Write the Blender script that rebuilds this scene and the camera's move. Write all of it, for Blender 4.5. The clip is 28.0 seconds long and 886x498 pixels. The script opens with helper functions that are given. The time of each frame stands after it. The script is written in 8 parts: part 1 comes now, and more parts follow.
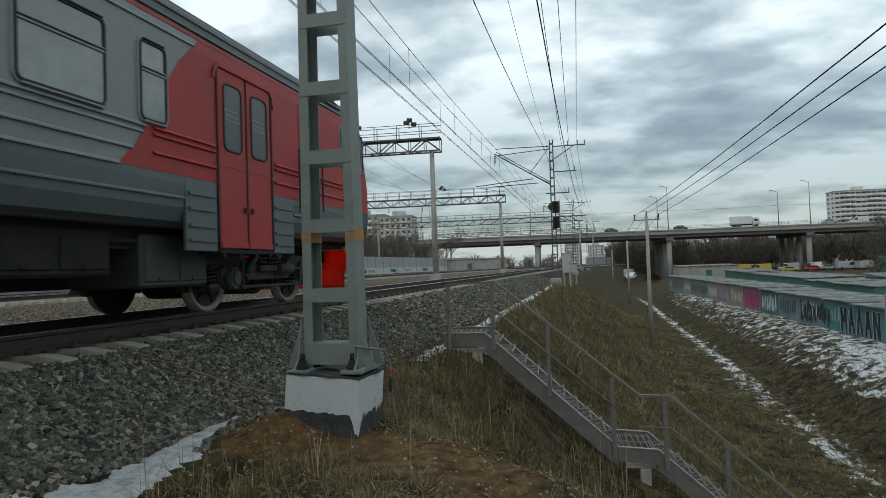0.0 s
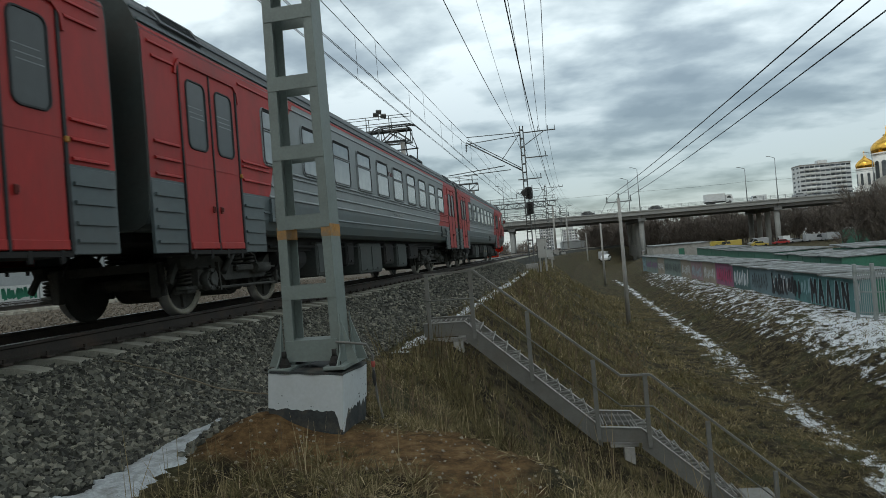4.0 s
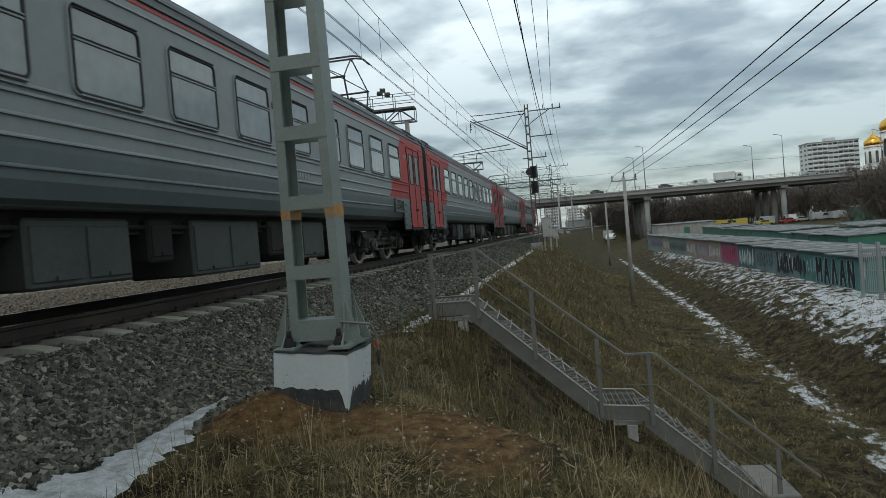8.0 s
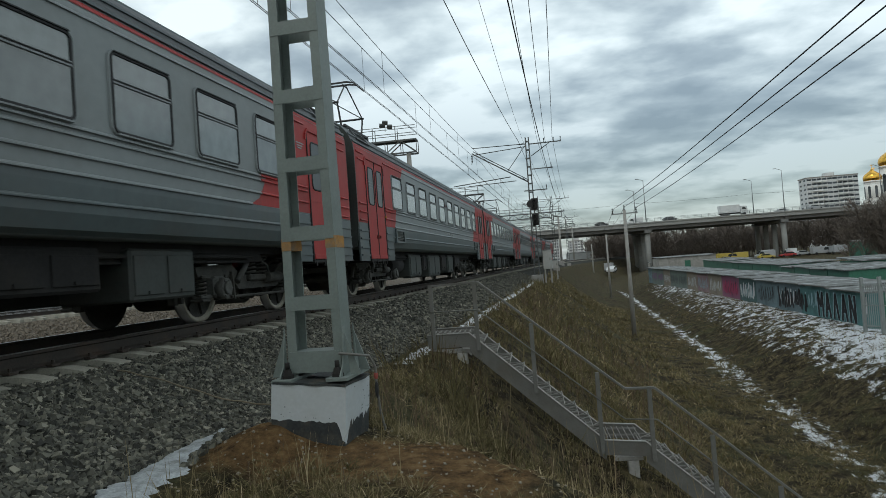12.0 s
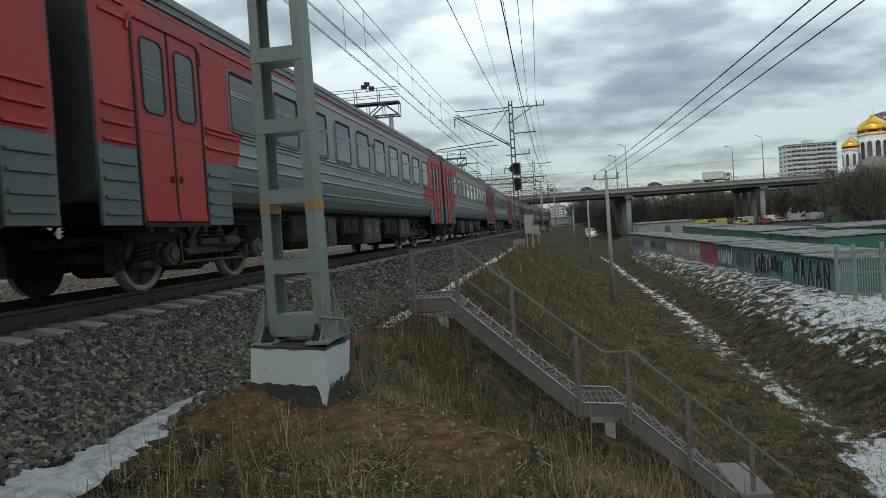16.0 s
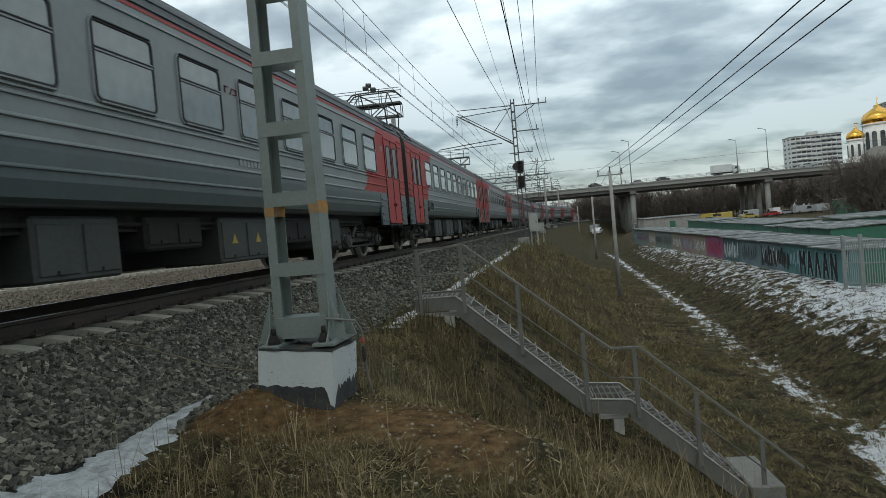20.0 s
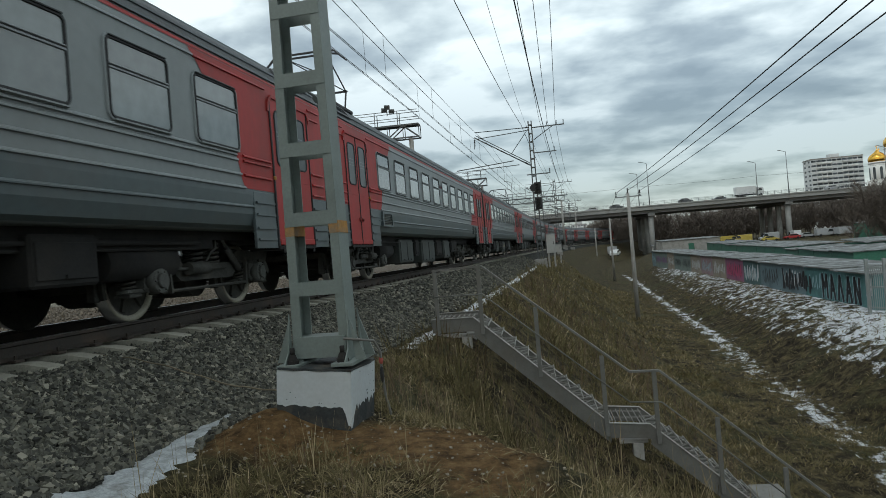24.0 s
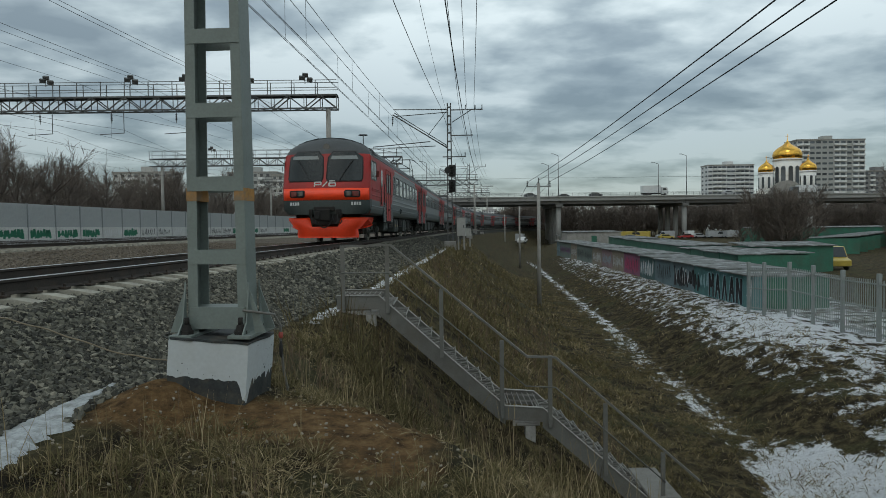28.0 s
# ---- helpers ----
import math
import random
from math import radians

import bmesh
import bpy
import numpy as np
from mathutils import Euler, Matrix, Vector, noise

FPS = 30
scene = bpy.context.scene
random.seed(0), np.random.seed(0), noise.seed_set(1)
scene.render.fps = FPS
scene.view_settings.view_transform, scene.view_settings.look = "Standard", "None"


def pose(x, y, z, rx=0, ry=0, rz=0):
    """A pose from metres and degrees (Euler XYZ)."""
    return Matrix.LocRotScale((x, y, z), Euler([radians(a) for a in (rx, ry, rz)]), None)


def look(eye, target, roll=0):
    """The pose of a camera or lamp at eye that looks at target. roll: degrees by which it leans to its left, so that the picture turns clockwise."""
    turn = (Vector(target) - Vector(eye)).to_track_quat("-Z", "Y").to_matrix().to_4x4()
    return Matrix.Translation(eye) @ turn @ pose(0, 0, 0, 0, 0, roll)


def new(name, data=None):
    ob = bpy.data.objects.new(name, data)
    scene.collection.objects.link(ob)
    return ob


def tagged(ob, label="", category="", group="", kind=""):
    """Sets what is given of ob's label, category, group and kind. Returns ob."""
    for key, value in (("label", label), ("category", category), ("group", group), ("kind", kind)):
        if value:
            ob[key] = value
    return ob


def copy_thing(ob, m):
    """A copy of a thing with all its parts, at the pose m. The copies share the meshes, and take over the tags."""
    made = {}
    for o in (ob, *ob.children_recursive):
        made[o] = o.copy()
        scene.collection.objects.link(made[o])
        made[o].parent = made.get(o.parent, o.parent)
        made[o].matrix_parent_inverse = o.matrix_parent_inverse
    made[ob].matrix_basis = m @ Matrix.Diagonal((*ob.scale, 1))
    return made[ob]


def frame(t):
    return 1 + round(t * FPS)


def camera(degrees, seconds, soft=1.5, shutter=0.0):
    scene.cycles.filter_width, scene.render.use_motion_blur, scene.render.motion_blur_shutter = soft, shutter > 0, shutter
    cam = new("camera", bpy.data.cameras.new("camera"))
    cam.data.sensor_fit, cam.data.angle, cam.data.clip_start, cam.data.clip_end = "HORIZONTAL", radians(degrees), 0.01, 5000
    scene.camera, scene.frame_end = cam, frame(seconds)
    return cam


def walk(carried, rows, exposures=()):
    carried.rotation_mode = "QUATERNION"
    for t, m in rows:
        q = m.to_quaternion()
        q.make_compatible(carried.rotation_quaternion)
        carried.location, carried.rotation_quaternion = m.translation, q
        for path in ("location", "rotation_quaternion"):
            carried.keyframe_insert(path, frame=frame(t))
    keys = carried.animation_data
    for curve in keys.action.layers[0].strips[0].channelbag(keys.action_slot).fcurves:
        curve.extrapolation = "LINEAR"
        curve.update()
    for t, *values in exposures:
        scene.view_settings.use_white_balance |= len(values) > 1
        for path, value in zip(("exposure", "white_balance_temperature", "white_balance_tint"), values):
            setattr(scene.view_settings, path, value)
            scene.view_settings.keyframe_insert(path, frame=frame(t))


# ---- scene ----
cam = camera(66.91, 28.0, soft=0.5, shutter=0.1)
PATH = [
    (0.0, 0.006, -0.013, 0.514, 91.645, 1.938, 8.922),
    (0.5, -0.013, -0.013, 0.523, 91.032, 4.032, 10.429),
    (1.0, -0.016, -0.013, 0.523, 90.887, 4.432, 9.668),
    (1.5, -0.016, -0.009, 0.515, 91.505, 3.972, 8.185),
    (2.0, -0.023, -0.009, 0.509, 90.741, 2.927, 7.418),
    (2.5, -0.029, -0.008, 0.512, 91.584, 3.822, 7.170),
    (3.0, -0.024, -0.007, 0.519, 91.152, 4.183, 8.134),
    (3.5, -0.018, -0.004, 0.516, 90.734, 4.182, 7.152),
    (5.5, -0.016, 0.002, 0.521, 90.681, 5.526, 7.262),
    (6.0, -0.012, -0.003, 0.519, 90.200, 5.582, 7.458),
    (6.5, -0.006, -0.003, 0.521, 90.121, 4.691, 6.392),
    (7.0, -0.010, -0.008, 0.520, 89.483, 4.488, 7.085),
    (7.5, -0.008, -0.012, 0.523, 89.617, 4.746, 7.473),
    (8.0, -0.003, -0.013, 0.524, 88.958, 4.739, 7.276),
    (8.5, -0.001, -0.012, 0.538, 87.923, 5.545, 7.102),
    (9.0, -0.001, -0.014, 0.543, 90.829, 4.010, 6.707),
    (9.5, 0.002, -0.013, 0.539, 90.707, 5.445, 6.574),
    (10.0, -0.000, -0.016, 0.540, 91.339, 4.905, 6.836),
    (10.5, -0.004, -0.019, 0.538, 91.570, 4.201, 6.940),
    (11.0, -0.007, -0.018, 0.533, 91.178, 3.799, 7.325),
    (11.5, -0.002, -0.021, 0.529, 91.655, 4.626, 8.943),
    (12.0, 0.006, -0.020, 0.531, 91.623, 4.273, 7.342),
    (12.5, 0.003, -0.023, 0.527, 91.970, 3.776, 6.731),
    (14.5, 0.022, 0.004, 0.543, 91.065, 4.135, 5.773),
    (15.0, 0.016, -0.002, 0.536, 89.531, 5.133, 6.547),
    (15.5, 0.017, 0.003, 0.534, 88.774, 5.087, 5.487),
    (16.0, 0.013, 0.007, 0.535, 88.435, 3.830, 5.787),
    (16.5, 0.010, 0.008, 0.533, 88.630, 4.969, 5.459),
    (17.0, 0.015, 0.007, 0.530, 88.904, 4.755, 5.387),
    (17.5, 0.019, 0.006, 0.532, 89.014, 5.029, 6.110),
    (18.0, 0.014, 0.006, 0.533, 89.045, 4.451, 6.450),
    (18.5, 0.012, 0.008, 0.532, 88.607, 3.919, 6.065),
    (19.0, 0.011, 0.007, 0.529, 88.461, 3.673, 6.051),
    (19.5, 0.011, 0.007, 0.532, 88.543, 4.048, 6.461),
    (20.0, 0.017, 0.007, 0.529, 88.447, 5.078, 6.188),
    (20.5, 0.016, 0.006, 0.530, 89.171, 5.523, 6.858),
    (21.0, 0.016, 0.004, 0.526, 89.068, 5.861, 7.071),
    (21.5, 0.018, 0.002, 0.526, 89.023, 5.799, 6.670),
    (22.0, 0.013, 0.001, 0.526, 90.291, 5.316, 7.022),
    (22.5, 0.008, 0.002, 0.526, 90.478, 4.683, 8.061),
    (24.5, -0.009, 0.011, 0.528, 90.317, 4.649, 7.463),
    (25.0, -0.008, 0.014, 0.519, 90.621, 4.417, 7.540),
    (25.5, -0.004, 0.018, 0.527, 89.499, 5.291, 8.230),
    (26.0, -0.013, 0.016, 0.528, 89.922, 3.891, 7.610),
    (26.5, -0.010, 0.022, 0.529, 89.651, 3.682, 5.782),
    (27.0, -0.007, 0.029, 0.530, 89.028, 2.036, 3.025),
    (27.5, -0.001, 0.038, 0.529, 88.154, 1.615, 1.183),
    (28.0, -0.002, 0.047, 0.538, 88.160, 0.649, 0.001),
]
walk(cam, [(r[0], pose(*r[1:])) for r in PATH], [(0.0, -0.07, 6400, 5), (12.0, -0.06, 6400, 5), (16.0, 0.01, 6450, 5), (26.0, 0.0, 6400, 5), (27.0, -0.2, 6350, 4), (28.0, -0.32, 6350, 4)])

# ---- world and light: overcast winter noon ----
world = bpy.data.worlds.new("overcast")
scene.world = world
world.use_nodes = True
wn, wl = world.node_tree.nodes, world.node_tree.links
wn.clear()


def wnode(kind, **kw):
    n = wn.new(kind)
    for k, v in kw.items():
        n.inputs[k].default_value = v
    return n


w_out, w_bg = wn.new("ShaderNodeOutputWorld"), wnode("ShaderNodeBackground", Strength=1.0)
w_sky = wn.new("ShaderNodeTexSky")
w_sky.sky_type, w_sky.sun_disc = "NISHITA", False
w_sky.sun_elevation, w_sky.sun_rotation = radians(22), radians(200)
w_co = wn.new("ShaderNodeTexCoord")
w_sep = wn.new("ShaderNodeSeparateXYZ")
wl.new(w_co.outputs["Generated"], w_sep.inputs[0])


def wmath(op, a, b=None):
    n = wn.new("ShaderNodeMath")
    n.operation = op
    for i, v in enumerate((a, b)):
        if v is None:
            continue
        if isinstance(v, (int, float)):
            n.inputs[i].default_value = v
        else:
            wl.new(v, n.inputs[i])
    return n.outputs[0]


def wramp(fac, stops):
    n = wn.new("ShaderNodeValToRGB")
    while len(n.color_ramp.elements) < len(stops):
        n.color_ramp.elements.new(0.5)
    for el, (p, c) in zip(n.color_ramp.elements, stops):
        el.position, el.color = p, (*c, 1)
    wl.new(fac, n.inputs[0])
    return n.outputs[0]


up = wmath("MAXIMUM", w_sep.outputs[2], 0.0)
den = wmath("ADD", up, 0.19)
cx, cy = wmath("DIVIDE", w_sep.outputs[0], den), wmath("DIVIDE", w_sep.outputs[1], den)
w_com = wn.new("ShaderNodeCombineXYZ")
wl.new(cx, w_com.inputs[0])
wl.new(cy, w_com.inputs[1])
w_map = wn.new("ShaderNodeMapping")
w_map.inputs["Scale"].default_value = (1.0, 1.15, 1)
w_map.inputs["Location"].default_value = (6.2, 2.4, 0)
wl.new(w_com.outputs[0], w_map.inputs[0])
w_n1 = wnode("ShaderNodeTexNoise", Scale=1.25, Detail=6.0, Roughness=0.5, Distortion=0.15)
w_n2 = wnode("ShaderNodeTexNoise", Scale=4.2, Detail=5.0, Roughness=0.5, Distortion=0.1)
wl.new(w_map.outputs[0], w_n1.inputs["Vector"])
wl.new(w_map.outputs[0], w_n2.inputs["Vector"])
cl = wmath("ADD", wmath("MULTIPLY", w_n1.outputs[0], 0.66), wmath("MULTIPLY", w_n2.outputs[0], 0.34))
clouds = wramp(cl, [(0.36, (0.27, 0.315, 0.35)), (0.43, (0.39, 0.445, 0.48)), (0.49, (0.60, 0.665, 0.69)), (0.56, (0.88, 0.94, 0.955))])
w_mix = wn.new("ShaderNodeMixRGB")
w_mix.inputs[0].default_value = 0.03
grad = wramp(up, [(0.0, (0.56, 0.575, 0.60)), (0.06, (0.46, 0.48, 0.505)), (0.15, (0.62, 0.63, 0.65)), (0.30, (1.09, 1.09, 1.09)), (1.0, (1.08, 1.08, 1.08))])
w_mul = wn.new("ShaderNodeMixRGB")
w_mul.blend_type = "MULTIPLY"
w_mul.inputs[0].default_value = 1.0
wl.new(clouds, w_mul.inputs[1])
wl.new(grad, w_mul.inputs[2])
wl.new(w_mul.outputs[0], w_mix.inputs[1])
wl.new(w_sky.outputs[0], w_mix.inputs[2])
wl.new(w_mix.outputs[0], w_bg.inputs[0])
wl.new(w_bg.outputs[0], w_out.inputs[0])

sun = new("sun", bpy.data.lights.new("sun", "SUN"))
sun.data.energy, sun.data.angle, sun.data.color = 0.5, radians(25), (1.0, 0.97, 0.92)
sun.matrix_world = look((0, 0, 80), (25, 55, 0))
scene.view_settings.exposure = 0.0

# ---- materials ----
MATS = {}


def mat(name, col, rough=0.6, metal=0.0, var=0.12, scale=6.0, fine=60.0, bump=0.15, dirt=None, dirt_amt=0.35, coat=0.0, emit=0.0, rnd=0.0, axis=(1, 1, 1)):
    """Painted or raw surface with grain at two scales, optional dirt stains and a shade that differs from piece to piece."""
    if name in MATS:
        return MATS[name]
    m = bpy.data.materials.new(name)
    m.use_nodes = True
    nt, nl = m.node_tree.nodes, m.node_tree.links
    bs = nt["Principled BSDF"]
    tc = nt.new("ShaderNodeTexCoord")
    mp = nt.new("ShaderNodeMapping")
    mp.inputs["Scale"].default_value = axis
    nl.new(tc.outputs["Object"], mp.inputs[0])
    n1, n2 = nt.new("ShaderNodeTexNoise"), nt.new("ShaderNodeTexNoise")
    n1.inputs["Scale"].default_value, n1.inputs["Detail"].default_value = scale, 5
    n2.inputs["Scale"].default_value, n2.inputs["Detail"].default_value = fine, 3
    for n in (n1, n2):
        nl.new(mp.outputs[0], n.inputs["Vector"])
    hsv = nt.new("ShaderNodeHueSaturation")
    hsv.inputs["Color"].default_value = (*col, 1)
    add = nt.new("ShaderNodeMath")
    add.operation = "ADD"
    nl.new(n1.outputs[0], add.inputs[0])
    nl.new(n2.outputs[0], add.inputs[1])
    rng = nt.new("ShaderNodeMapRange")
    rng.inputs["From Min"].default_value, rng.inputs["From Max"].default_value = 0.6, 1.4
    rng.inputs["To Min"].default_value, rng.inputs["To Max"].default_value = 1 - var * 1.6, 1 + var * 1.6
    nl.new(add.outputs[0], rng.inputs[0])
    val = rng.outputs[0]
    if rnd:
        oi = nt.new("ShaderNodeObjectInfo")
        r2 = nt.new("ShaderNodeMapRange")
        r2.inputs["To Min"].default_value, r2.inputs["To Max"].default_value = 1 - rnd, 1 + rnd
        nl.new(oi.outputs["Random"], r2.inputs[0])
        mu = nt.new("ShaderNodeMath")
        mu.operation = "MULTIPLY"
        nl.new(val, mu.inputs[0])
        nl.new(r2.outputs[0], mu.inputs[1])
        val = mu.outputs[0]
    nl.new(val, hsv.inputs["Value"])
    colour = hsv.outputs[0]
    if dirt:
        n3 = nt.new("ShaderNodeTexNoise")
        n3.inputs["Scale"].default_value, n3.inputs["Detail"].default_value, n3.inputs["Roughness"].default_value = scale * 0.55, 8, 0.65
        nl.new(mp.outputs[0], n3.inputs["Vector"])
        r3 = nt.new("ShaderNodeMapRange")
        r3.inputs["From Min"].default_value, r3.inputs["From Max"].default_value = 0.48, 0.68
        r3.inputs["To Max"].default_value = dirt_amt
        nl.new(n3.outputs[0], r3.inputs[0])
        mx = nt.new("ShaderNodeMixRGB")
        mx.inputs[2].default_value = (*dirt, 1)
        nl.new(r3.outputs[0], mx.inputs[0])
        nl.new(colour, mx.inputs[1])
        colour = mx.outputs[0]
    nl.new(colour, bs.inputs["Base Color"])
    bs.inputs["Roughness"].default_value, bs.inputs["Metallic"].default_value = rough, metal
    bs.inputs["Coat Weight"].default_value = coat
    if emit:
        nl.new(colour, bs.inputs["Emission Color"])
        bs.inputs["Emission Strength"].default_value = emit
    if bump:
        bp = nt.new("ShaderNodeBump")
        bp.inputs["Strength"].default_value, bp.inputs["Distance"].default_value = bump, 0.01
        nl.new(add.outputs[0], bp.inputs["Height"])
        nl.new(bp.outputs[0], bs.inputs["Normal"])
    MATS[name] = m
    return m


M_LIGHT = mat("train_light_grey", (0.205, 0.227, 0.229), 0.48, var=0.06, scale=1.2, fine=9, bump=0.03, dirt=(0.15, 0.14, 0.125), dirt_amt=0.35)
M_DARK = mat("train_slate_grey", (0.080, 0.102, 0.106), 0.4, var=0.1, scale=1.2, fine=9, bump=0.03, dirt=(0.10, 0.09, 0.08), dirt_amt=0.4)
M_RED = mat("train_red", (0.345, 0.016, 0.013), 0.55, var=0.10, scale=1.6, fine=10, bump=0.04, dirt=(0.14, 0.028, 0.022), dirt_amt=0.55, axis=(1.4, 1.4, 0.45))
M_ORANGE = mat("train_signal_orange", (0.92, 0.062, 0.012), 0.45, var=0.06, scale=2, fine=14, bump=0.03, dirt=(0.60, 0.06, 0.02), dirt_amt=0.2)
M_ROOF = mat("train_roof_grey", (0.06, 0.066, 0.07), 0.6, var=0.15, scale=1.0, fine=12, bump=0.06, dirt=(0.03, 0.028, 0.026), dirt_amt=0.5)
M_UNDER = mat("underframe_soot", (0.013, 0.0125, 0.012), 0.95, var=0.3, scale=3, fine=25, bump=0.25, dirt=(0.032, 0.027, 0.02), dirt_amt=0.5)
M_BOX = mat("equipment_box_grey", (0.034, 0.041, 0.037), 0.65, var=0.2, scale=3, fine=20, bump=0.1, dirt=(0.04, 0.034, 0.028), dirt_amt=0.6)
M_BLACK = mat("black_rubber", (0.012, 0.012, 0.012), 0.6, var=0.2, bump=0.05)
M_RUBBER = mat("window_rubber", (0.020, 0.021, 0.022), 0.7, var=0.2, bump=0.05)
M_BOGIE = mat("bogie_dusty_steel", (0.042, 0.042, 0.037), 0.85, var=0.35, scale=5, fine=30, bump=0.3, dirt=(0.075, 0.068, 0.055), dirt_amt=0.7)
M_RIM = mat("wheel_rim_cream", (0.33, 0.31, 0.25), 0.55, var=0.2, scale=5, dirt=(0.12, 0.10, 0.08), dirt_amt=0.5)
M_STEELRUB = mat("worn_steel", (0.42, 0.41, 0.40), 0.28, 0.9, var=0.12, scale=4, fine=40, bump=0.05)
M_RUST = mat("rail_rust", (0.030, 0.024, 0.019), 0.8, var=0.25, scale=4, fine=40, bump=0.2, dirt=(0.09, 0.05, 0.03), dirt_amt=0.4)
M_GLASS = mat("tinted_glass", (0.035, 0.04, 0.042), 0.06, var=0.1, scale=0.8, fine=4, bump=0.0, coat=0.4)
M_CURT = mat("curtained_glass", (0.17, 0.195, 0.195), 0.12, var=0.15, scale=0.8, fine=5, bump=0.0, coat=0.4, rnd=0.25)
M_WHITE = mat("white_paint", (0.52, 0.54, 0.54), 0.6, var=0.08, scale=6, fine=30, dirt=(0.30, 0.28, 0.24), dirt_amt=0.4)
M_YELLOW = mat("warning_yellow", (0.36, 0.25, 0.025), 0.5, var=0.1)
M_SLEEPER = mat("sleeper_concrete", (0.30, 0.285, 0.235), 0.85, var=0.15, scale=5, fine=60, bump=0.3, dirt=(0.10, 0.08, 0.06), dirt_amt=0.55, rnd=0.15)
M_MAST = mat("mast_grey_green_paint", (0.17, 0.20, 0.185), 0.55, var=0.09, scale=3, fine=40, bump=0.08, dirt=(0.10, 0.11, 0.10), dirt_amt=0.4)
M_OCHRE = mat("ochre_band_paint", (0.36, 0.17, 0.03), 0.7, var=0.2, scale=9, dirt=(0.16, 0.15, 0.12), dirt_amt=0.7)
M_STAIR = mat("stair_grey_paint", (0.138, 0.136, 0.124), 0.6, var=0.12, scale=4, fine=50, bump=0.1, dirt=(0.10, 0.085, 0.065), dirt_amt=0.5)
M_STAIRL = mat("worn_stair_steel", (0.24, 0.236, 0.218), 0.6, var=0.15, scale=6, fine=50, bump=0.1, dirt=(0.15, 0.13, 0.10), dirt_amt=0.5)
M_CONC = mat("weathered_concrete", (0.30, 0.29, 0.27), 0.9, var=0.14, scale=1.5, fine=25, bump=0.25, dirt=(0.15, 0.14, 0.125), dirt_amt=0.55)
M_GALV = mat("galvanised_steel", (0.22, 0.235, 0.24), 0.5, 0.3, var=0.12, scale=2, fine=25, bump=0.05)
M_STEELD = mat("dark_grey_steel_paint", (0.075, 0.082, 0.084), 0.6, var=0.2, scale=2, fine=20, bump=0.05, dirt=(0.14, 0.10, 0.07), dirt_amt=0.3)
M_WIRE = mat("dark_wire", (0.03, 0.032, 0.034), 0.6, 0.2, var=0.1, bump=0.0)


# ---- mesh helpers ----
def box(bm, x0, x1, y0, y1, z0, z1, m=None, bevel=0.0, mi=0):
    vs = [bm.verts.new(p) for p in ((x0, y0, z0), (x1, y0, z0), (x1, y1, z0), (x0, y1, z0), (x0, y0, z1), (x1, y0, z1), (x1, y1, z1), (x0, y1, z1))]
    if m is not None:
        for v in vs:
            v.co = m @ v.co
    fs = [bm.faces.new([vs[i] for i in q]) for q in ((0, 3, 2, 1), (4, 5, 6, 7), (0, 1, 5, 4), (1, 2, 6, 5), (2, 3, 7, 6), (3, 0, 4, 7))]
    for f in fs:
        f.material_index = mi
    if bevel:
        es = {e for f in fs for e in f.edges}
        bmesh.ops.bevel(bm, geom=list(es), offset=bevel, segments=1, affect="EDGES", profile=0.5)


def rod(bm, a, b, r, n=8, r2=None, cap=True, mi=0):
    """A round bar from a to b."""
    a, b = Vector(a), Vector(b)
    d = (b - a)
    if d.length < 1e-6:
        return
    zq = d.to_track_quat("Z", "Y").to_matrix()
    r2 = r if r2 is None else r2
    ra = [bm.verts.new(a + zq @ Vector((r * math.cos(i * 2 * math.pi / n), r * math.sin(i * 2 * math.pi / n), 0))) for i in range(n)]
    rb = [bm.verts.new(b + zq @ Vector((r2 * math.cos(i * 2 * math.pi / n), r2 * math.sin(i * 2 * math.pi / n), 0))) for i in range(n)]
    for i in range(n):
        f = bm.faces.new((ra[i], ra[(i + 1) % n], rb[(i + 1) % n], rb[i]))
        f.material_index, f.smooth = mi, n > 6
    if cap:
        bm.faces.new(ra[::-1]).material_index = mi
        bm.faces.new(rb).material_index = mi


def tube(bm, pts, r, n=5):
    """A continuous round cable through pts."""
    rings = []
    for k, p in enumerate(pts):
        d = Vector(pts[min(k + 1, len(pts) - 1)]) - Vector(pts[max(k - 1, 0)])
        q = d.to_track_quat("Z", "Y").to_matrix()
        rings.append([bm.verts.new(Vector(p) + q @ Vector((r * math.cos(i * 2 * math.pi / n), r * math.sin(i * 2 * math.pi / n), 0))) for i in range(n)])
    for r0, r1 in zip(rings, rings[1:]):
        for i in range(n):
            bm.faces.new((r0[i], r0[(i + 1) % n], r1[(i + 1) % n], r1[i])).smooth = True


def bar(bm, a, b, w, h, mi=0, up=(0, 0, 1)):
    """A square-section bar from a to b, w across and h high."""
    a, b = Vector(a), Vector(b)
    d = (b - a).normalized()
    u = Vector(up)
    sd = d.cross(u)
    if sd.length < 1e-4:
        sd = d.cross(Vector((0, 1, 0)))
    sd.normalize()
    u = sd.cross(d)
    vs = [bm.verts.new(p + sd * sx * w / 2 + u * sz * h / 2) for p in (a, b) for sx, sz in ((-1, -1), (1, -1), (1, 1), (-1, 1))]
    for q in ((0, 1, 2, 3), (7, 6, 5, 4), (0, 4, 5, 1), (1, 5, 6, 2), (2, 6, 7, 3), (3, 7, 4, 0)):
        bm.faces.new([vs[i] for i in q]).material_index = mi


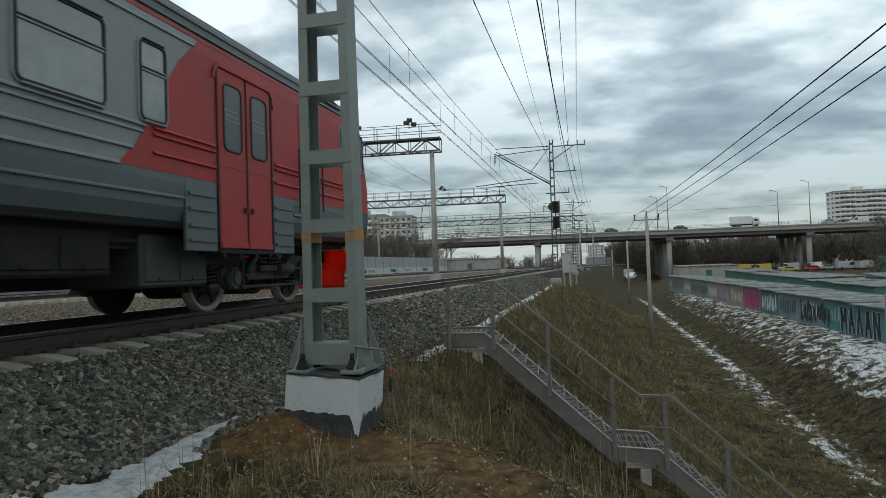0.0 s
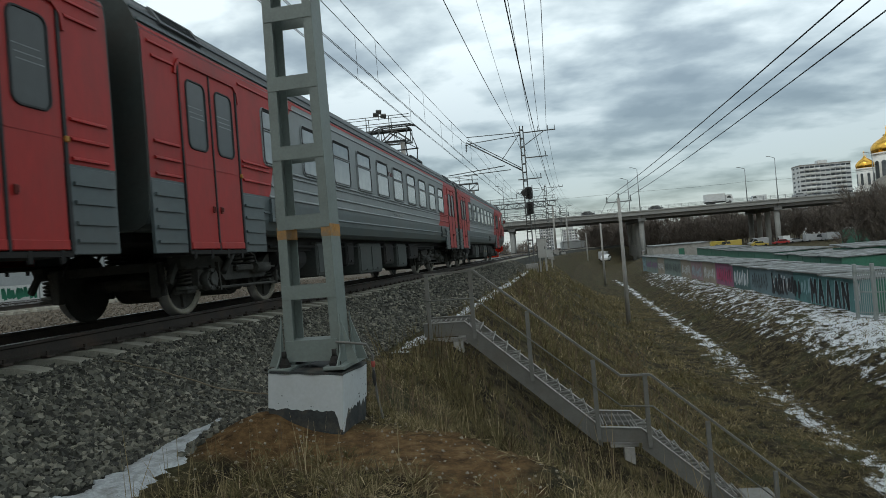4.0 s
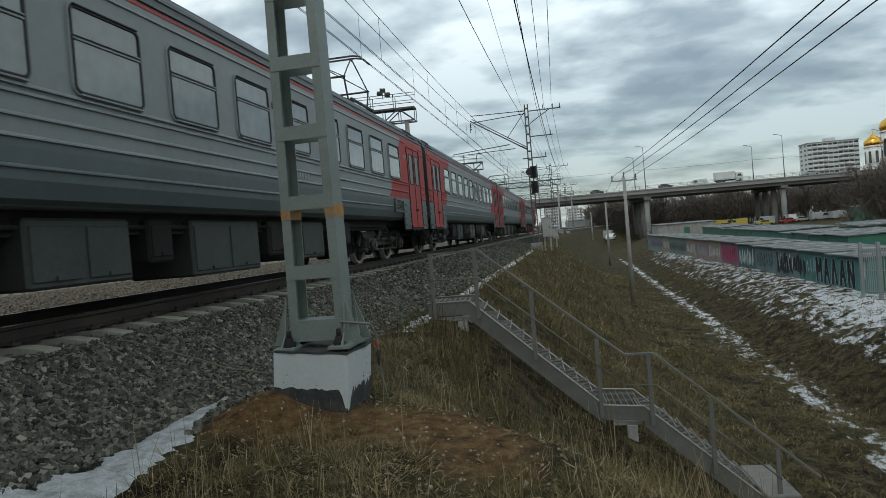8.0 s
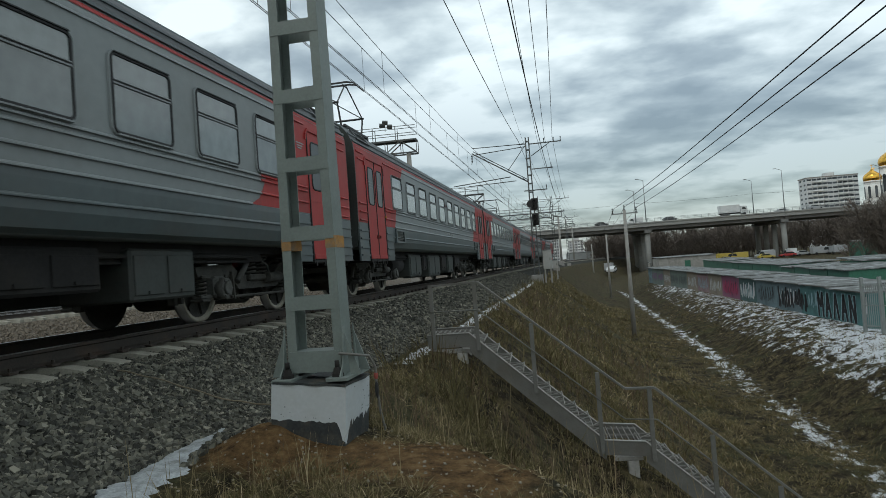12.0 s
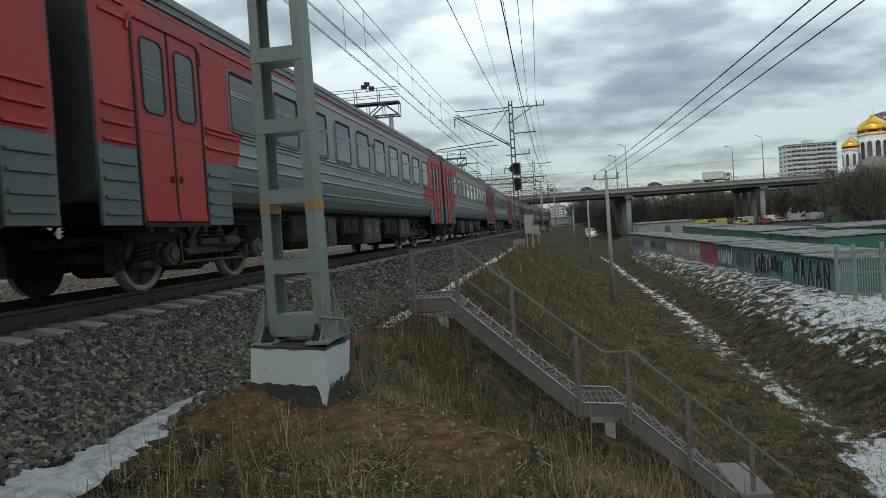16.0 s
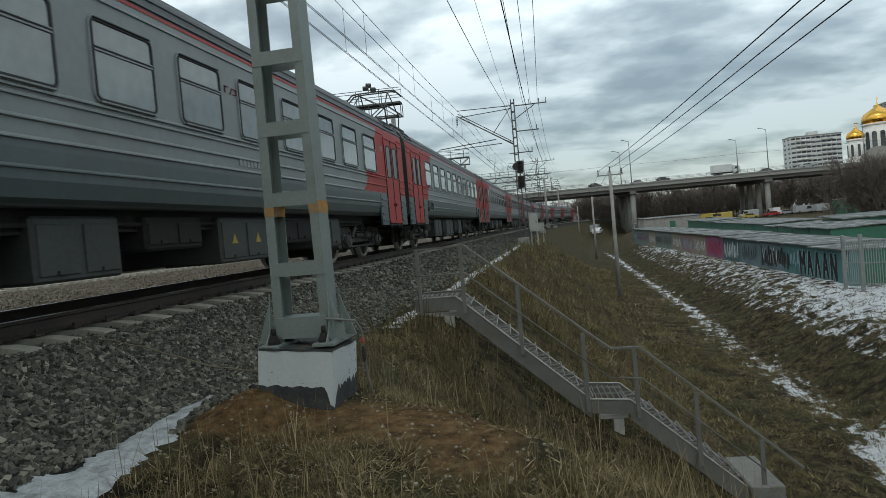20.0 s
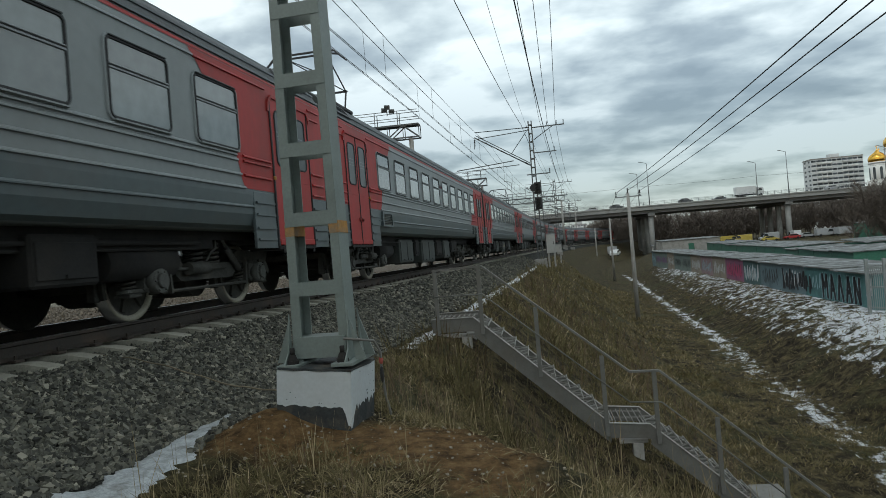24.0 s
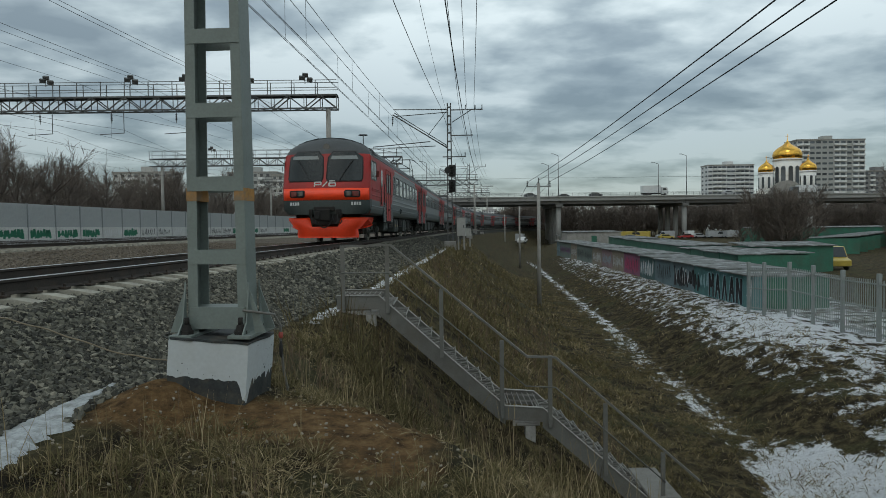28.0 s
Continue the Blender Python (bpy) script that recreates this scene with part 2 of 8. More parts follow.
def slab(bm, pts, axis, t, mi=0):
    """A flat polygon pts, thickened by t along the vector axis."""
    ax = Vector(axis).normalized() * t
    a = [bm.verts.new(Vector(p)) for p in pts]
    b = [bm.verts.new(Vector(p) + ax) for p in pts]
    n = len(a)
    bm.faces.new(a).material_index = mi
    bm.faces.new(b[::-1]).material_index = mi
    for i in range(n):
        bm.faces.new((a[i], b[i], b[(i + 1) % n], a[(i + 1) % n])).material_index = mi


def link(name, bm, mats):
    bmesh.ops.recalc_face_normals(bm, faces=bm.faces)
    me = bpy.data.meshes.new(name)
    bm.to_mesh(me)
    bm.free()
    for m in (mats if isinstance(mats, (list, tuple)) else [mats]):
        me.materials.append(m)
    return new(name, me)


def part(name, bm, material, parent, label=""):
    ob = link(name, bm, material)
    ob.parent = parent
    return tagged(ob, label) if label else ob


def mpart(name, me, parent, m=None, label=""):
    """A part that shares a mesh with its like."""
    ob = new(name, me)
    ob.parent = parent
    if m is not None:
        ob.matrix_basis = m
    return tagged(ob, label) if label else ob


def empty(name, m, label, category, group="", kind=""):
    ob = new(name)
    ob.matrix_basis = m
    return tagged(ob, label, category, group, kind)


def raw(name, verts, faces, mats):
    me = bpy.data.meshes.new(name)
    me.from_pydata([tuple(map(float, v)) for v in verts], [], faces)
    for m in (mats if isinstance(mats, (list, tuple)) else [mats]):
        me.materials.append(m)
    me.update()
    return me


def curve_xy(s, u=0.0):
    """The running line: the place s metres along the near track, u metres to its right, and the way it heads."""
    def head(a):
        a = min(max(a, 0.0), 260.0)
        return 0.074 - 0.00063 * a + 0.0000076 * a * a
    n = max(2, int(abs(s) / 2) + 1)
    x, y = -6.39, 0.0
    for i in range(n):
        th = head((i + 0.5) / n * s)
        x, y = x + math.sin(th) * s / n, y + math.cos(th) * s / n
    th = head(s)
    return x + u * math.cos(th), y - u * math.sin(th), th


LINE = [curve_xy(s)[:2] for s in range(-200, 420, 4)]


def line_x(y):
    """The x of the near track's centre line at y."""
    if y <= LINE[0][1]:
        return LINE[0][0] + 0.074 * (y - LINE[0][1])
    if y >= LINE[-1][1]:
        return LINE[-1][0] + 0.42 * (y - LINE[-1][1])
    i = min(int((y - LINE[0][1]) / 4), len(LINE) - 2)
    while i < len(LINE) - 2 and LINE[i + 1][1] < y:
        i += 1
    while i > 0 and LINE[i][1] > y:
        i -= 1
    (x0, y0), (x1, y1) = LINE[i], LINE[i + 1]
    return x0 + (x1 - x0) * (y - y0) / (y1 - y0)


def smooth(a, b, v):
    t = min(max((v - a) / (b - a), 0.0), 1.0)
    return t * t * (3 - 2 * t)


PROFILE = [(-400, -1.0), (-60, -0.9), (-44, -0.6), (-12, -0.35), (-3.6, -0.45), (-2.9, -0.42), (-1.75, -0.30), (1.54, -0.305), (2.85, -0.93), (3.3, -0.97), (3.95, -1.05), (4.5, -1.45),
           (6.6, -3.35), (7.5, -3.85), (9.9, -5.45), (11.4, -5.62), (13.4, -5.85), (14.5, -5.75), (15.8, -5.1), (17.2, -4.4), (19.0, -3.9), (24, -3.8), (400, -3.6)]


def ground_z(x, y):
    u = x - line_x(y)
    near = 3.1 * smooth(8.0, 3.0, y)
    if u > 3.9:
        u = 3.9 + max(u - 3.9 - near, 0.0) + min(u - 3.9, near) * 0.04
    for (u0, z0), (u1, z1) in zip(PROFILE, PROFILE[1:]):
        if u <= u1:
            z = z0 + (z1 - z0) * (u - u0) / (u1 - u0) if u >= u0 else z0
            break
    else:
        z = PROFILE[-1][1]
    if u > 2.6:
        a = smooth(2.6, 5, u)
        z += a * (0.16 * noise.noise((x * 0.35, y * 0.3, 0)) + 0.06 * noise.noise((x * 1.3, y * 1.3, 3)) + 0.03 * noise.noise((x * 3.5, y * 3.5, 7)))
    z += 0.36 * math.exp(-((y - 12.4 + 0.15 * x) / 1.3) ** 2) * smooth(0.2, 1.3, x) * (1 - smooth(4.4, 6.0, x))
    z += 0.10 * math.exp(-((x + 1.9) ** 2 + (y - 5.6) ** 2) / 1.6)
    z += 0.22 * math.exp(-((x + 2.38) / 0.36) ** 2 - ((y - 5.62) / 0.45) ** 2)
    return z

# ---- ground: one sheet from the camera's foot to the horizon ----
def ground_material():
    m = bpy.data.materials.new("embankment_ground")
    m.use_nodes = True
    nt, nl = m.node_tree.nodes, m.node_tree.links
    bs = nt["Principled BSDF"]
    bs.inputs["Roughness"].default_value = 0.95
    bs.inputs["Specular IOR Level"].default_value = 0.15
    tc = nt.new("ShaderNodeTexCoord")

    def nz(scale, detail=5.0, rough=0.6, dist=0.0, axis=(1, 1, 1)):
        mp = nt.new("ShaderNodeMapping")
        mp.inputs["Scale"].default_value = axis
        nl.new(tc.outputs["Object"], mp.inputs[0])
        n = nt.new("ShaderNodeTexNoise")
        for k, v in (("Scale", scale), ("Detail", detail), ("Roughness", rough), ("Distortion", dist)):
            n.inputs[k].default_value = v
        nl.new(mp.outputs[0], n.inputs["Vector"])
        return n.outputs[0]

    def ramp(f, stops):
        n = nt.new("ShaderNodeValToRGB")
        while len(n.color_ramp.elements) < len(stops):
            n.color_ramp.elements.new(0.5)
        for el, (p, c) in zip(n.color_ramp.elements, stops):
            el.position, el.color = p, (*c, 1)
        nl.new(f, n.inputs[0])
        return n.outputs[0]

    def mix(f, a, b):
        n = nt.new("ShaderNodeMixRGB")
        nl.new(f, n.inputs[0])
        nl.new(a, n.inputs[1])
        nl.new(b, n.inputs[2])
        return n.outputs[0]

    def attr(name):
        n = nt.new("ShaderNodeAttribute")
        n.attribute_name = name
        return n.outputs["Fac"]

    def math2(op, a, b):
        n = nt.new("ShaderNodeMath")
        n.operation = op
        for i, v in enumerate((a, b)):
            if isinstance(v, float):
                n.inputs[i].default_value = v
            else:
                nl.new(v, n.inputs[i])
        return n.outputs[0]

    grass = ramp(nz(2.6, 8, 0.7), [(0.34, (0.010, 0.008, 0.005)), (0.47, (0.034, 0.026, 0.014)), (0.57, (0.090, 0.072, 0.036)), (0.70, (0.18, 0.142, 0.075))])
    green = ramp(nz(9, 5), [(0.35, (0.035, 0.034, 0.015)), (0.65, (0.09, 0.086, 0.040))])
    turf = mix(ramp(nz(0.45, 4), [(0.50, (0, 0, 0)), (0.62, (0.8, 0.8, 0.8))]), grass, green)
    sand = ramp(nz(7, 8, 0.7), [(0.32, (0.045, 0.028, 0.014)), (0.50, (0.165, 0.098, 0.042)), (0.70, (0.29, 0.185, 0.088))])
    ballast = ramp(nz(26, 6, 0.75), [(0.34, (0.012, 0.012, 0.010)), (0.50, (0.034, 0.034, 0.029)), (0.66, (0.065, 0.064, 0.055))])
    oldb = ramp(nz(5, 8, 0.75), [(0.32, (0.055, 0.045, 0.036)), (0.50, (0.13, 0.108, 0.085)), (0.68, (0.21, 0.18, 0.15))])
    snow = ramp(nz(14, 5), [(0.3, (0.60, 0.62, 0.65)), (0.6, (0.80, 0.82, 0.85))])

    def edge(w, noise_out, soft=0.10):
        """A ragged mask out of a smooth one and a noise."""
        v = math2("ADD", math2("SUBTRACT", noise_out, 0.5), w)
        n = nt.new("ShaderNodeMapRange")
        n.inputs["From Min"].default_value, n.inputs["From Max"].default_value = 0.5 - soft, 0.5 + soft
        nl.new(v, n.inputs[0])
        return n.outputs[0]

    c = mix(edge(attr("sandy"), nz(2.4, 7, 0.7), 0.16), turf, sand)
    c = mix(edge(attr("old"), nz(1.2, 6), 0.15), c, oldb)
    c = mix(edge(attr("stone"), nz(5, 6, 0.7), 0.05), c, ballast)
    c = mix(edge(attr("snow"), nz(1.5, 10, 0.75, 0.25, (1.25, 0.8, 1)), 0.03), c, snow)
    nl.new(c, bs.inputs["Base Color"])
    bp = nt.new("ShaderNodeBump")
    bp.inputs["Strength"].default_value, bp.inputs["Distance"].default_value = 0.9, 0.06
    nl.new(math2("ADD", nz(18, 6, 0.7), nz(55, 4, 0.7)), bp.inputs["Height"])
    nl.new(bp.outputs[0], bs.inputs["Normal"])
    return m


def steps(*spans):
    out = []
    for a, b, d in spans:
        n = max(1, round((b - a) / d))
        out += [a + (b - a) * i / n for i in range(n)]
    return out + [spans[-1][1]]


def soft_blob(x, y, cx_, cy_, rx, ry, ang=0.0):
    dx, dy = x - cx_, y - cy_
    c, s = math.cos(ang), math.sin(ang)
    return math.exp(-((dx * c + dy * s) / rx) ** 2 - ((-dx * s + dy * c) / ry) ** 2)


GRID = {}


def build_ground():
    us = steps((-1500, -400, 275), (-400, -60, 30), (-60, -6, 3), (-6, 1, 0.7), (1, 12, 0.16), (12, 26, 0.35), (26, 60, 3), (60, 400, 34), (400, 1500, 275))
    ys = steps((-600, -40, 80), (-40, 1, 4), (1, 16, 0.16), (16, 40, 0.5), (40, 130, 2.5), (130, 400, 15), (400, 3000, 200))
    verts, faces = [], []
    at = {k: [] for k in ("sandy", "old", "stone", "snow")}
    for y in ys:
        lx = line_x(y)
        near = smooth(9.5, 3.5, y)
        for u in us:
            x = lx + u
            verts.append((x, y, ground_z(x, y)))
            at["sandy"].append(0.62 * soft_blob(x, y, -2.5, 5.45, 0.35, 0.4) + 0.85 * soft_blob(x, y, -1.75, 5.35, 0.9, 0.55) + 0.72 * soft_blob(x, y, -0.75, 5.1, 0.75, 0.6) + 0.6 * soft_blob(x, y, -0.35, 4.3, 0.45, 0.6) + 0.35 * soft_blob(x, y, -2.2, 8.0, 0.6, 2.0))
            at["old"].append(1.0 if u < -2.6 else 0.0)
            at["stone"].append(smooth(3.35, 2.75, u) if -3.0 < u else 0.0)
            # snow left lying: along the ballast's foot, in the ditch and over the far bank
            sn = 0.60 * math.exp(-((u - 3.45) / 0.33) ** 2) * smooth(9.5, 11, y) * (1 - smooth(55, 70, y))
            uc = 13.0 + 1.0 * smooth(30, 42, y) - 2.1 * smooth(92, 140, y)
            sn = max(sn, 0.53 * math.exp(-((u - uc) / 0.75) ** 2) * smooth(29, 36, y) * (1 - smooth(110, 150, y)), 0.40 * math.exp(-((u - uc) / 2.3) ** 2) * smooth(24, 34, y) * (1 - smooth(110, 150, y)))
            sn = max(sn, 0.47 * math.exp(-((u - 13.7) / 1.7) ** 2) * smooth(11, 15, y) * (1 - smooth(36, 46, y)))
            bank = smooth(14.9, 16.4, u) * (1 - smooth(24, 34, u)) * (1 - smooth(90, 160, y))
            sn = max(sn, (0.435 + 0.055 * smooth(16.8, 18.6, u) + 0.08 * soft_blob(x, y, 14.5, 30, 2.5, 5)) * bank)
            sn = max(sn, 0.78 * soft_blob(x, y, 9.1, 15.9, 2.0, 4.4) if y < 40 else 0.0)
            at["snow"].append(sn)
    n = len(us)
    for j in range(len(ys) - 1):
        for i in range(n - 1):
            a = j * n + i
            faces.append((a, a + 1, a + n + 1, a + n))
    GRID["u"], GRID["y"], GRID["z"] = np.array(us), np.array(ys), np.array([v[2] for v in verts]).reshape(len(ys), n)
    GRID["lx"] = np.array([line_x(y) for y in ys])
    me = raw("ground", verts, faces, ground_material())
    for k, v in at.items():
        me.attributes.new(k, "FLOAT", "POINT").data.foreach_set("value", v)
    me.polygons.foreach_set("use_smooth", [True] * len(me.polygons))
    return tagged(new("ground", me), "railway embankment of ballast, dry grass, sand and old snow", "ground", kind="structure")


build_ground()


def ground_many(x, y):
    """Heights of the sheet under many points at once, and how far right of the near track they lie."""
    lx = np.interp(y, GRID["y"], GRID["lx"])
    u = x - lx
    i = np.clip(np.searchsorted(GRID["u"], u) - 1, 0, len(GRID["u"]) - 2)
    j = np.clip(np.searchsorted(GRID["y"], y) - 1, 0, len(GRID["y"]) - 2)
    fu = (u - GRID["u"][i]) / (GRID["u"][i + 1] - GRID["u"][i])
    fy = (y - GRID["y"][j]) / (GRID["y"][j + 1] - GRID["y"][j])
    z = GRID["z"]
    return (z[j, i] * (1 - fu) + z[j, i + 1] * fu) * (1 - fy) + (z[j + 1, i] * (1 - fu) + z[j + 1, i + 1] * fu) * fy, u


# ---- tracks ----
RAIL = [(-0.066, -0.18), (0.066, -0.18), (0.066, -0.17), (0.012, -0.145), (0.009, -0.05), (0.036, -0.035), (0.036, -0.006), (0.030, 0.0), (-0.030, 0.0), (-0.036, -0.006), (-0.036, -0.035), (-0.009, -0.05), (-0.012, -0.145), (-0.066, -0.17)]


def build_rail(name, off, lateral, s0, s1, step, parent):
    verts, faces, mi = [], [], []
    ss = steps((s0, s1, step))
    k = len(RAIL)
    for s in ss:
        x, y, th = curve_xy(s, off + lateral)
        for a, z in RAIL:
            verts.append((x + a * math.cos(th), y - a * math.sin(th), z + parent_z))
    for j in range(len(ss) - 1):
        for i in range(k):
            faces.append((j * k + i, j * k + (i + 1) % k, (j + 1) * k + (i + 1) % k, (j + 1) * k + i))
            mi.append(1 if 6 <= i <= 8 else 0)
    me = raw(name, verts, faces, [M_RUST, M_STEELRUB])
    me.polygons.foreach_set("material_index", mi)
    return mpart("rail", me, parent)


parent_z = 0.0
TRACKS = [(0.0, 0.0), (-16.5, -0.02), (-21.3, -0.02), (-26.6, -0.05)]
track_obs = []
for off, dz in TRACKS:
    parent_z = dz
    tk = empty("railway_track", pose(0, 0, 0), "steel railway track on concrete sleepers in ballast", "track", "railway tracks", "structure")
    for lat in (-0.795, 0.795):
        build_rail("rail", off, lat, -60, 330, 5, tk)
    track_obs.append(tk)


def sleeper_mesh():
    """A prestressed sleeper, waisted in the middle, 2.7 m long, its top 0.19 m under the rail's head."""
    bm = bmesh.new()
    xs = [(-1.35, 0.115, 0.145, -0.245), (-1.10, 0.12, 0.15, -0.205), (-0.5, 0.11, 0.145, -0.192), (-0.3, 0.10, 0.13, -0.225), (0.3, 0.10, 0.13, -0.225), (0.5, 0.11, 0.145, -0.192), (1.10, 0.12, 0.15, -0.205), (1.35, 0.115, 0.145, -0.245)]
    rows = [[bm.verts.new(p) for p in ((x, -b, -0.42), (x, b, -0.42), (x, a * 0.86, zt), (x, -a * 0.86, zt))] for x, a, b, zt in xs]
    for r0, r1 in zip(rows, rows[1:]):
        for i in range(4):
            bm.faces.new((r0[i], r0[(i + 1) % 4], r1[(i + 1) % 4], r1[i]))
    bm.faces.new(rows[0])
    bm.faces.new(rows[-1][::-1])
    bmesh.ops.recalc_face_normals(bm, faces=bm.faces)
    me = bpy.data.meshes.new("sleeper")
    bm.to_mesh(me)
    bm.free()
    me.materials.append(M_SLEEPER)
    return me


def clip_mesh():
    bm = bmesh.new()
    for sx in (-1, 1):
        box(bm, sx * 0.075, sx * 0.16, -0.06, 0.06, -0.195, -0.165, bevel=0.006)
        rod(bm, (sx * 0.11, 0, -0.165), (sx * 0.11, 0, -0.125), 0.018, 6)
    bmesh.ops.recalc_face_normals(bm, faces=bm.faces)
    me = bpy.data.meshes.new("rail_clip")
    bm.to_mesh(me)
    bm.free()
    me.materials.append(M_RUST)
    return me


# ---- the electric train ----
CAR_L = 22.056
HALF = CAR_L / 2
BODY = [(1.55, 1.10), (1.66, 1.16), (1.715, 1.32), (1.735, 1.60), (1.74, 2.2), (1.74, 3.25), (1.725, 3.42), (1.69, 3.50)]
ROOFP = [(1.69, 3.50), (1.62, 3.66), (1.48, 3.83), (1.25, 3.98), (0.95, 4.10), (0.55, 4.19), (0.0, 4.23)]


def extrude(bm, prof, x0, x1, closed=False, mi=0, smooth_f=True):
    a = [bm.verts.new((x0, y, z)) for y, z in prof]
    b = [bm.verts.new((x1, y, z)) for y, z in prof]
    n = len(prof)
    for i in range(n if closed else n - 1):
        f = bm.faces.new((a[i], a[(i + 1) % n], b[(i + 1) % n], b[i]))
        f.material_index, f.smooth = mi, smooth_f
    return a, b


def body_half(z):
    for (y0, z0), (y1, z1) in zip(BODY, BODY[1:]):
        if z <= z1:
            return y0 + (y1 - y0) * max(0.0, (z - z0) / (z1 - z0))
    for (y0, z0), (y1, z1) in zip(ROOFP, ROOFP[1:]):
        if z <= z1:
            return y0 + (y1 - y0) * (z - z0) / (z1 - z0)
    return 0.0


def side_panel(bm, poly, side, off, thick=0.0, mi=0):
    """A sheet that follows the car's side: poly in (x, z), cut into strips of height so that it bends with the body."""
    zs = sorted({p[1] for p in poly} | {z for _, z in BODY if min(p[1] for p in poly) < z < max(p[1] for p in poly)})

    def span(z):
        xs = []
        n = len(poly)
        for i in range(n):
            (xa, za), (xb, zb) = poly[i], poly[(i + 1) % n]
            if za == zb:
                if abs(za - z) < 1e-6:
                    xs += [xa, xb]
                continue
            t = (z - za) / (zb - za)
            if -1e-6 <= t <= 1 + 1e-6:
                xs.append(xa + (xb - xa) * t)
        return min(xs), max(xs)
    rows = []
    for z in zs:
        a, b = span(z)
        y = side * (body_half(z) + off)
        rows.append((bm.verts.new((a, y, z)), bm.verts.new((b, y, z))))
    for (a0, b0), (a1, b1) in zip(rows, rows[1:]):
        f = bm.faces.new((a0, b0, b1, a1))
        f.material_index = mi
    if thick:
        edge = [r[0] for r in rows] + [r[1] for r in rows[::-1]]
        inner = [bm.verts.new((v.co.x, v.co.y - side * thick, v.co.z)) for v in edge]
        n = len(edge)
        for i in range(n):
            bm.faces.new((edge[i], edge[(i + 1) % n], inner[(i + 1) % n], inner[i])).material_index = mi


def shared(name, bm, mats):
    bmesh.ops.recalc_face_normals(bm, faces=bm.faces)
    me = bpy.data.meshes.new(name)
    bm.to_mesh(me)
    bm.free()
    for m in (mats if isinstance(mats, (list, tuple)) else [mats]):
        me.materials.append(m)
    return me


def rounded(w, h, r, n=4):
    """Corners of a rounded rectangle in (x, z), as centres and angles."""
    ring = []
    for cx_, cz_, a0 in ((w / 2 - r, h / 2 - r, 0), (-w / 2 + r, h / 2 - r, 90), (-w / 2 + r, -h / 2 + r, 180), (w / 2 - r, -h / 2 + r, 270)):
        ring += [(cx_, cz_, radians(a0 + 90 * i / n)) for i in range(n + 1)]
    return ring


def ring_band(bm, ring, lev, mi=0):
    """A band round an opening: rows of (radius, y) outside in."""
    rows = [[bm.verts.new((cx_ + rr * math.cos(a), yy, cz_ + rr * math.sin(a))) for cx_, cz_, a in ring] for rr, yy in lev]
    k = len(ring)
    for r0, r1 in zip(rows, rows[1:]):
        for i in range(k):
            bm.faces.new((r0[i], r0[(i + 1) % k], r1[(i + 1) % k], r1[i])).material_index = mi
    return rows


def window_meshes(w, h, transom=True, pane=None):
    """Pressed rim, black gasket, hood, lower pane and a hopper set behind the rim; in the plane y = 0, facing -y."""
    bm = bmesh.new()
    r = 0.07
    ring = rounded(w, h, r)
    ring_band(bm, ring, [(r + 0.050, 0.014), (r + 0.040, -0.006), (r + 0.026, -0.008), (r + 0.018, 0.002)], 0)
    ring_band(bm, ring, [(r + 0.018, 0.002), (r + 0.010, -0.012), (r - 0.012, -0.012), (r - 0.020, 0.012)], 1)
    box(bm, -w / 2 + 0.03, w / 2 - 0.03, -0.026, 0.006, h / 2 + 0.012, h / 2 + 0.026, mi=1)
    box(bm, -w / 2 + 0.03, w / 2 - 0.03, -0.030, 0.006, -h / 2 - 0.036, -h / 2 - 0.018)
    frame_me = shared("window_frame", bm, [M_LIGHT, M_RUBBER])
    bm = bmesh.new()
    split = h * 0.13
    box(bm, -w / 2 + 0.012, w / 2 - 0.012, -0.002, 0.014, -h / 2 + 0.012, split - 0.012 if transom else h / 2 - 0.012)
    lower = shared("pane", bm, pane or M_CURT)
    upper = barm = None
    if transom:
        bm = bmesh.new()
        box(bm, -w / 2 + 0.012, w / 2 - 0.012, 0.004, 0.014, split + 0.022, h / 2 - 0.012)
        upper = shared("pane", bm, pane or M_CURT)
        bm = bmesh.new()
        box(bm, -w / 2 + 0.006, w / 2 - 0.006, -0.018, 0.004, split - 0.020, split + 0.004, bevel=0.004)
        box(bm, -w / 2 + 0.006, w / 2 - 0.006, -0.012, 0.004, split + 0.004, split + 0.018, mi=1)
        box(bm, -w / 2 + 0.006, w / 2 - 0.006, -0.022, 0.004, split + 0.018, split + 0.036, bevel=0.004)
        barm = shared("transom", bm, [M_WHITE if pane else M_GALV, M_RUBBER])
    return frame_me, lower, upper, barm


WIN_BIG, WIN_SMALL, WIN_CAB = window_meshes(1.03, 0.84), window_meshes(0.42, 0.84), window_meshes(0.58, 0.70, False, mat("cab_side_glass", (0.03, 0.035, 0.036), 0.2, var=0.2, bump=0.0))
WIN_DARK = window_meshes(1.03, 0.84, True, mat("clear_dark_glass", (0.022, 0.024, 0.025), 0.18, var=0.2, scale=1.2, fine=6, bump=0.0))


def side_frame(side):
    """Turns a flat mesh that faces -y onto the right (-1) or the left (1) side."""
    return pose(0, 0, 0) if side < 0 else pose(0, 0, 0, 0, 0, 180)


def put_window(car, meshes, x, z, side):
    y = side * body_half(z)
    m = pose(x, y + side * 0.016, z) @ side_frame(side)
    w = mpart("window", meshes[0], car, m)
    mpart("pane", meshes[1], w)
    if meshes[2]:
        mpart("pane", meshes[2], w)
        mpart("transom", meshes[3], w)


